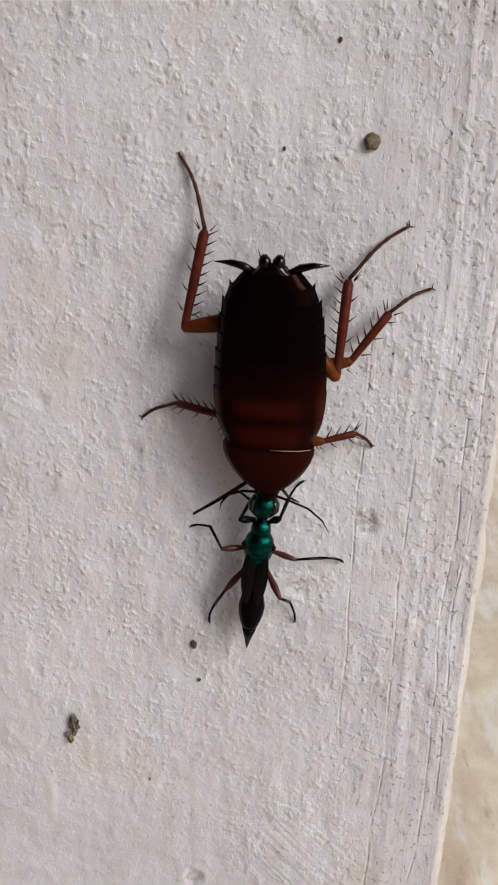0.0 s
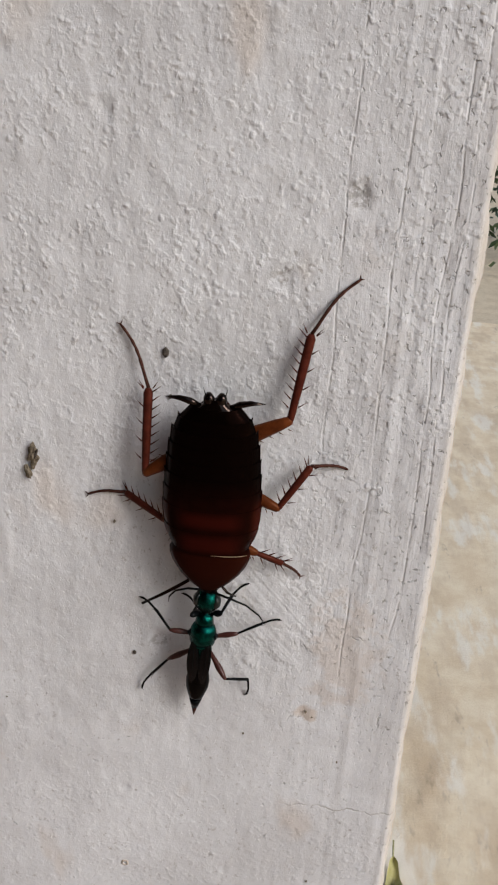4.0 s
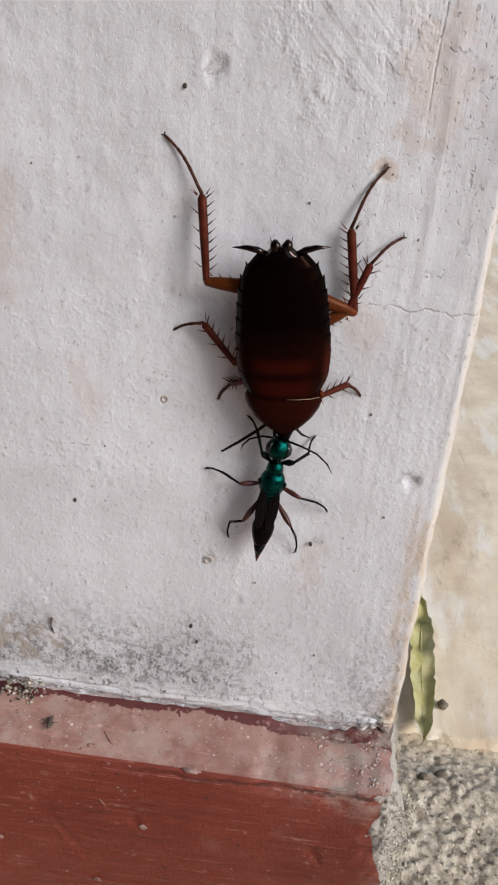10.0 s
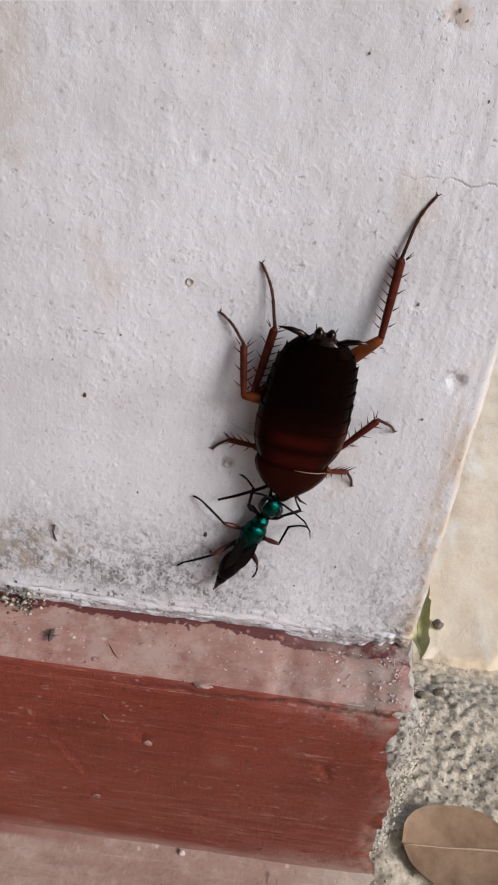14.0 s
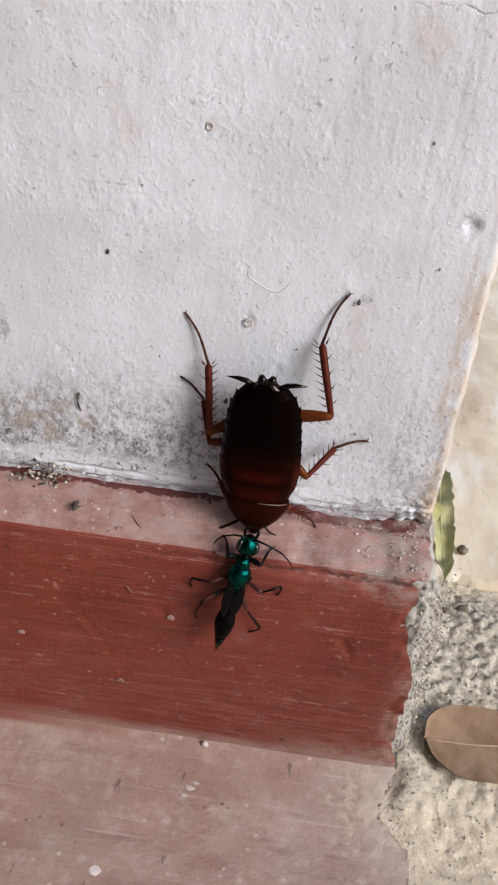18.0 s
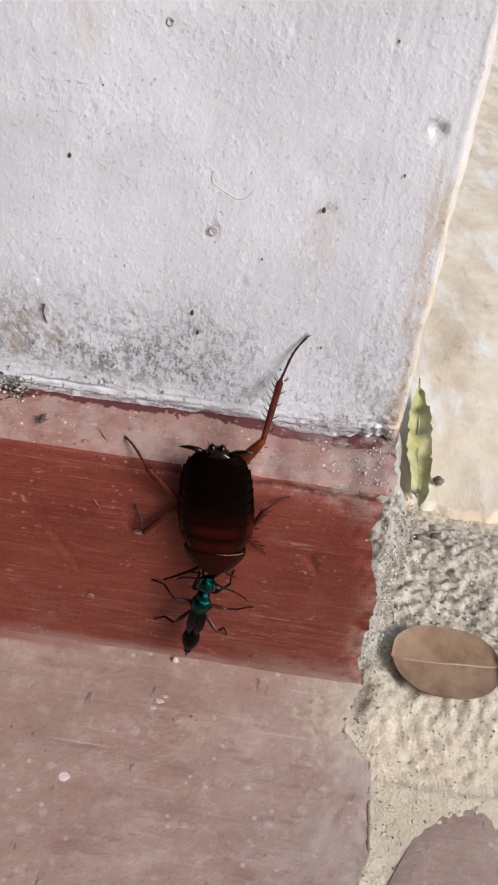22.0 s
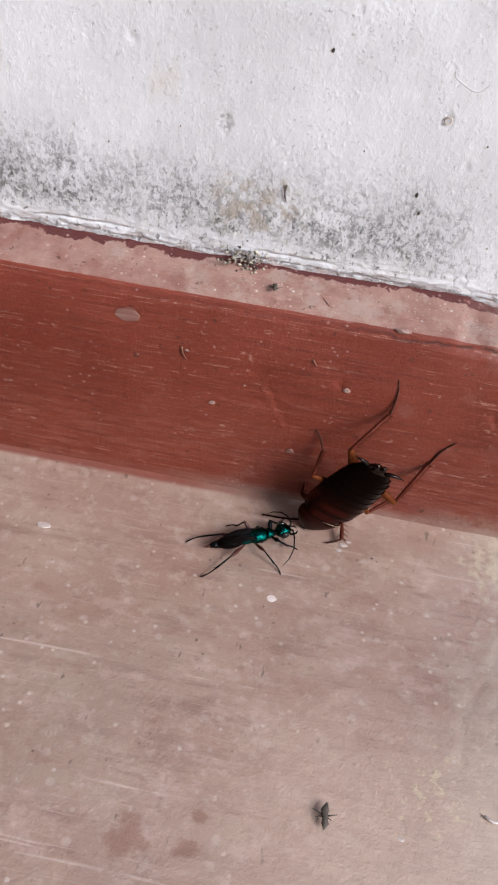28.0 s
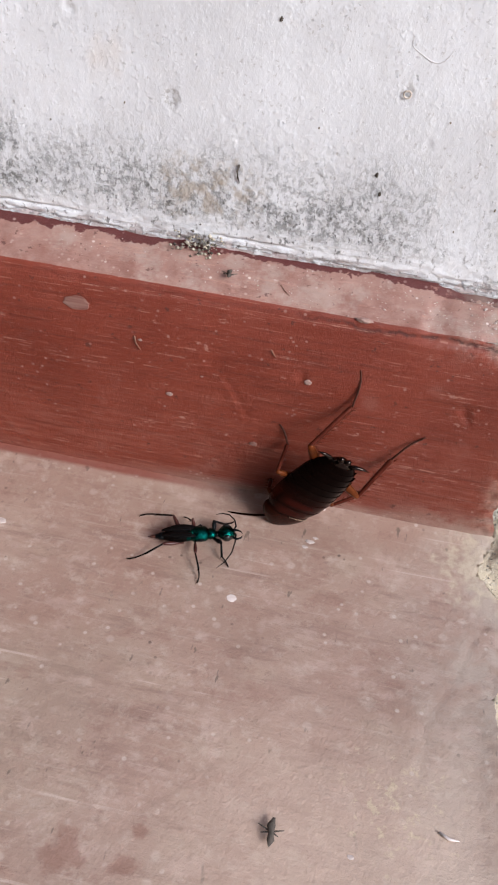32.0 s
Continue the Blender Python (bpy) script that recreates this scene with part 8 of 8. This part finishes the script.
def build_litter():
    build_leaf("brown_leaf", 27, 20.5, 1.0, M_LEAF, M_VEIN, pose(0.0243, -0.0006, 0.0079, 5, 1, 5), "dry brown oval leaf lying on the grit beside the skirting")
    build_leaf("yellow_leaf", 70, 8.5, 2.0, M_YELLOW, M_YELLOW, pose(0.0236, 0.096, 0.0042, 0, 0, 87), "crumpled yellowing leaf lying along the foot of the wall", wave=3.0, blunt=1.7)
    crumb("pebble", 29.5, 80, 3.2, 1.6, M_MUD, "small dark grey pebble on the pale cement", "pebble", (1, 1, 0.8), 2)
    # these two dark lumps stand in for shaded crevices at the torn edge
    crumb("pebble", 26, 49, 5.2, 1.6, M_MUD, "dark lump in place of a shaded crevice at the torn cement edge", "pebble", (1.2, 1, 0.7), 5)
    crumb("pebble", 20.7, 47.5, 5.4, 1.3, M_MUD, "dark lump in place of a shaded crevice at the torn cement edge", "pebble", (1.3, 1, 0.7), 6)
    # on the wall: nest, mud and dirt
    crumb("insect_cell", -20.3, -0.4, 322.1, 0.9, M_MUD, "small round mud cell of an insect stuck on the plaster", "mud cell", (1, 0.55, 1.1), 3, 3)
    crumb("mud_flake", -64.0, -0.35, 226.3, 1.1, M_MUD, "elongated dried mud flake stuck on the wall", "mud flake", (0.7, 0.35, 1.5), 4, 4, uneven=1.1)
    crumb("mud_flake", -63.4, -0.6, 226.8, 0.55, M_DIRT, "dark curled bit of dried mud stuck on the wall", "mud flake", (0.4, 0.5, 1.6), 7, 3, turn=20, uneven=0.9)
    crumb("mud_flake", -65.0, -0.4, 223.6, 0.7, M_MUD, "dark dried mud flake stuck on the wall", "mud flake", (0.7, 0.4, 1.5), 9, 4, turn=-15, uneven=0.9)
    spots = [(-43.1, 245, 0.95), (-42.2, 238.2, 0.5), (-31.2, 321, 0.35), (-42.9, 91.5, 0.62), (-41.6, 87.5, 0.55), (-65.8, 117.8, 0.6), (-47.6, 190.9, 0.55), (-21.4, 114.4, 0.6), (-24.9, 333.6, 0.45),
             (-15.4, 295.1, 0.4), (-51, 216, 0.5), (-60, 130, 0.4), (-14, 142, 0.45), (-31, 104, 0.4), (-28, 176, 0.4), (-71, 178, 0.35), (-9, 122, 0.5), (-56, 99, 0.4), (-96, 98, 0.45), (-112, 92, 0.4), (-18, 88, 0.45), (-25, 82, 0.4), (-11, 172, 0.4), (-17.4, 182.4, 0.5), (-16.2, 181.3, 0.35)]
    for i, (x, z, r) in enumerate(spots):
        crumb("dirt_speck", x, -0.25, z, r * (0.8 if i < 9 else 0.6), M_DIRT if i < 9 else M_MUD, "tiny dark dirt speck stuck on the plaster", "speck", (0.8, 0.28, 1.15), i + 1, 1, "specks on the wall")
    for x, z, q in ((-40.2, 107.9, 0.75), (-49.4, 140.6, 0.6)):
        ring = [radians(k) for k in range(20, 385, 26)]
        fibre("plaster_blister", [(x + q * (1 + 0.25 * nz(k, x, 0, 1, 2)) * math.cos(k), -0.12, z + q * 0.9 * math.sin(k)) for k in ring], 0.2, M_CRUST, "raised tan ring of a burst plaster blister", "blister")
    fibre("bristle", [(-71.3, -0.5, 89.0), (-71.6, -0.7, 87.6), (-71.4, -0.6, 86.2), (-70.9, -0.4, 85.0)], 0.22, M_DIRT, "short black bristle stuck in the wash", "bristle")
    arc = [radians(q) for q in range(170, 345, 14)]
    fibre("paint_hair", [(-37.2 + 4.0 * math.cos(q), 0.09, 118.0 + 3.6 * math.sin(q) + 0.5 * math.cos(3 * q)) for q in arc], 0.11, M_WHITE, "curled hair caught under the paint", "hair")
    # on the ledge and the floor: dead insects and crumbs
    bits = joined(loft([(-1.5, 0, 0.3, 0.1, 0.1), (-0.9, 0.1, 0.35, 0.45, 0.3), (-0.2, 0, 0.35, 0.3, 0.25), (0.5, -0.1, 0.4, 0.5, 0.35), (1.3, 0.1, 0.35, 0.15, 0.15)], 8), *[tube([(0, 0, 0), (math.cos(a) * q, math.sin(a) * q * 0.6, 0.3)], [0.12, 0.05], 5) for a, q in ((0.3, 1.5), (1.9, 0.9), (2.7, 1.7), (3.6, 1.3), (5.6, 1.1))])
    for place, label in (((-70.3, -7.6, 67.2), "crushed remains of a dead ant on the dusty ledge"), ((-39.6, -94, 0.0), "crushed dead insect on the pink floor")):
        ob = mesh_ob("dead_insect", *bits, M_DIRT)
        ob.location = Vector(place) * MM
        ob.scale = (1.7, 2.0, 1.3) if place[2] == 0 else (1.2, 1.2, 1.0)
        put(ob, label=label, category="dead insect")
    crumb("lime_chip", -40.2, -9.2, 3.9, 1.0, M_LIME, "white lime chip at the foot of the skirting", "lime chip", (0.8, 0.6, 1.2), 3, 2)
    crumb("lime_drop", -57.9, -40.6, floor_surface(-57.9, -40.6), 1.3, M_DROP, "round white lime drop on the floor", "lime drop", (0.9, 0.9, 0.06), 2, 4, uneven=0.12)
    for i, (x, y, r) in enumerate(((-41.8, -19.6, 1.0), (-42.8, -21.5, 0.7), (-40.6, -18.4, 0.6), (-120, -31.5, 1.6), (-24, -95, 0.6))):
        crumb("lime_drop", x, y, floor_surface(x, y), r, M_LIME, "small splash of white lime on the floor", "lime drop", (1.2, 0.8, 0.09), i + 4, 3, "lime splashes", uneven=0.3)
    crumb("lime_scab", -103.5, -13.1, 56.6, 2.3, M_SMEAR, "grey smear of mortar on the red skirting face", "lime scab", (1.3, 0.05, 0.75), 8, 4, uneven=0.2)
    crumb("lime_scab", -39.8, -12.3, 64.6, 1.1, M_FLECK, "pale scab of lime on the edge of the ledge", "lime scab", (1.5, 0.45, 0.45), 9, 4, uneven=0.6)
    for i, (x, z, r) in enumerate(((-60.1, 23, 0.8), (-49.4, 46.6, 1.0), (-88.8, 49.6, 0.9), (-74, 42, 0.6), (-30, 35, 0.5), (-83, 30, 0.5))):
        crumb("lime_fleck", x, float(np.interp(z, [4, 23, 48, 62], [-8.3, -10.3, -13.0, -13.1])), z, r * 0.55, M_FLECK, "small pale fleck on the red skirting face", "fleck", (1.1, 0.07, 0.7), i + 3, 2, "flecks on the skirting")
    fibre("straw_bit", [(-90.1, -13.0, 50.4), (-89.8, -13.1, 48.6), (-88.7, -12.7, 46.7)], 0.22, M_STRAW, "short brown straw stuck on the skirting", "straw")
    fibre("straw_bit", [(-58.6, -13.1, 53.4), (-58.0, -13.2, 52.5), (-57.3, -13.0, 51.5)], 0.2, M_STRAW, "short brown straw stuck on the skirting", "straw")
    fibre("hair", [(-58.9, -7.3, 66.7), (-57.8, -8.6, 66.2), (-56.4, -9.7, 65.7)], 0.09, M_STRAW, "fine dark hair on the dusty ledge", "hair")
    fibre("lime_streak", [(-7.3, -86.6, -0.55), (-5.3, -87.6, -0.55), (-3.4, -87.5, -0.6)], 0.3, M_DROP, "white lime drip with a thin tail on the floor", "lime drip")
    for i, (x, y, z, r) in enumerate(((-49.4, -12.9, 46.2, 0.8), (-81.7, -11.6, 34.5, 0.7), (-60.3, -10.3, 22.6, 0.9))):
        crumb("mortar_chip", x, y, z, r, M_SMEAR if i == 2 else M_FLECK, "small flat mortar chip stuck on the skirting", "mortar chip", (1.1, 0.09, 0.7), i + 20, 3, "mortar chips")
    rnd = random.Random(8)
    for i in range(12):
        x = rnd.uniform(-40, -3) if i < 9 else rnd.uniform(-110, -40)
        y = rnd.uniform(-10.5, -4)
        crumb("lime_crumb", x, y, 67.6 + (y + 4) * 0.36 + 0.1, rnd.uniform(0.14, 0.26), M_LIME if i % 3 else M_STONE, "lime crumb lying on the dusty ledge", "crumb", (1, 0.8, 0.5), i, 2, "crumbs on the ledge")
    for name, spots, material, label in (("ledge_grit", grit_spots(rnd, 420), M_DROP, "fine pale grit scattered over the ledge"), ("ledge_dirt", grit_spots(rnd, 50), M_DIRT, "fine dark grains of dirt on the ledge")):
        put(mesh_ob(name, *joined(*[grain(rnd, *p) for p in spots]), material), kind="stuff", label=label, category="grit")
    heap = [(-2 - 16 * rnd.random() ** 1.4, -2.0 - 8.5 * rnd.random() ** 1.3) for _ in range(110)]
    put(mesh_ob("ledge_rubble", *joined(*[grain(rnd, x, y, ledge_z(y) - 0.12, 0.1 + 0.4 * rnd.random() ** 2.5) for x, y in heap]), M_LIME, smooth=False), kind="stuff", label="crumbs of broken mortar on the end of the ledge", category="rubble")
    clump = [(rnd.gauss(0, 3.0), rnd.gauss(0, 0.9), rnd.gauss(0, 1.7), rnd.uniform(0.2, 0.65)) for _ in range(130)]
    for name, spots, material in (("dirt_clump", clump[:105], M_GRIT), ("moss_clump", clump[105:], M_DIRT)):
        ob = mesh_ob(name, *joined(*[grain(rnd, *p) for p in spots]), material)
        ob.location = Vector((-78.5, -2.2, 69.8)) * MM
        put(ob, label="crumbly clump of dirt hanging from the foot of the wash" if name == "dirt_clump" else "dark mossy tuft at the foot of the wash", category="dirt")


def ledge_z(y):
    return float(np.interp(-y, [0, 4, 8, 11.2, 12.4], [69.2, 67.6, 66.2, 65.0, 63.9])) + 0.1


def grit_spots(rnd, count):
    spots = []
    for _ in range(count):
        x, y = -1 - 110 * rnd.random() ** 2.2, rnd.uniform(-11.8, -2.2)
        spots.append((x, y, ledge_z(y), (0.05 + 0.15 * rnd.random() ** 3) * (1.15 if x > -18 else 1.0)))
    return spots


def build_hedge():
    rnd = random.Random(3)
    verts, faces = [], []
    for _ in range(6000):
        c = Vector((rnd.uniform(-300, 1500), rnd.uniform(1350, 1900), rnd.uniform(10, 420) ** 1.0))
        r = rnd.uniform(7, 16)
        d = Vector((rnd.uniform(-1, 1), rnd.uniform(-1, 1), rnd.uniform(-0.4, 1))).normalized()
        e = d.cross(Vector((rnd.uniform(-1, 1), rnd.uniform(-1, 1), 0.3))).normalized() * 0.4
        k = len(verts)
        verts += [tuple(c - d * r), tuple(c + e * r), tuple(c + d * r), tuple(c - e * r)]
        faces.append((k, k + 1, k + 2, k + 3))
    put(mesh_ob("shrubs", verts, faces, M_HEDGE, smooth=False), kind="stuff", label="low green shrubs beyond the yard", category="shrubs")


roach, roach_limbs = build_cockroach()
wasp, wasp_abdomen, wasp_limbs = build_wasp()
build_litter()
build_hedge()


# ---- movement ----
def bent(hip, femur, tibia, knee, ankle, tip):
    """The poses of a thigh and a shin in body space, and of the foot in the shin's, that reach from hip over knee and ankle to tip (mm)."""
    def turn(y):
        y = y.normalized()
        z = Vector((0, 0, 1)) - y * y.z
        z = z.normalized() if z.length > 0.05 else Vector((1, 0, 0))
        return Matrix((y.cross(z), y, z)).transposed().to_4x4()

    first = turn(knee - hip)
    knee = hip + (knee - hip).normalized() * femur
    second = Matrix.Translation(knee * MM) @ turn(ankle - knee)
    ankle = knee + (ankle - knee).normalized() * tibia
    third = Matrix.Translation(ankle * MM) @ turn(tip - ankle)
    return Matrix.Translation(hip * MM) @ first, second, second.inverted() @ third


def motions():
    def stand(at, turn):
        return pose(at[0] * MM, at[1] * MM, at[2] * MM, *turn)

    for animal, limbs, rows in ((roach, roach_limbs, ROACH_ROWS), (wasp, wasp_limbs, WASP_ROWS)):
        walk(animal, [(row[0], stand(row[1], row[2])) for row in rows])
        for k, (thigh, shin, foot, *form) in enumerate(limbs):
            bends = [(row[0], bent(*form, *[Vector(p) for p in row[-1][k]])) for row in rows]
            for i, piece in enumerate((thigh, shin, foot)):
                walk(piece, [(t, m[i]) for t, m in bends])
    walk(wasp_abdomen, [(row[0], pose(0, row[3] * MM, 0)) for row in WASP_ROWS])


motions()
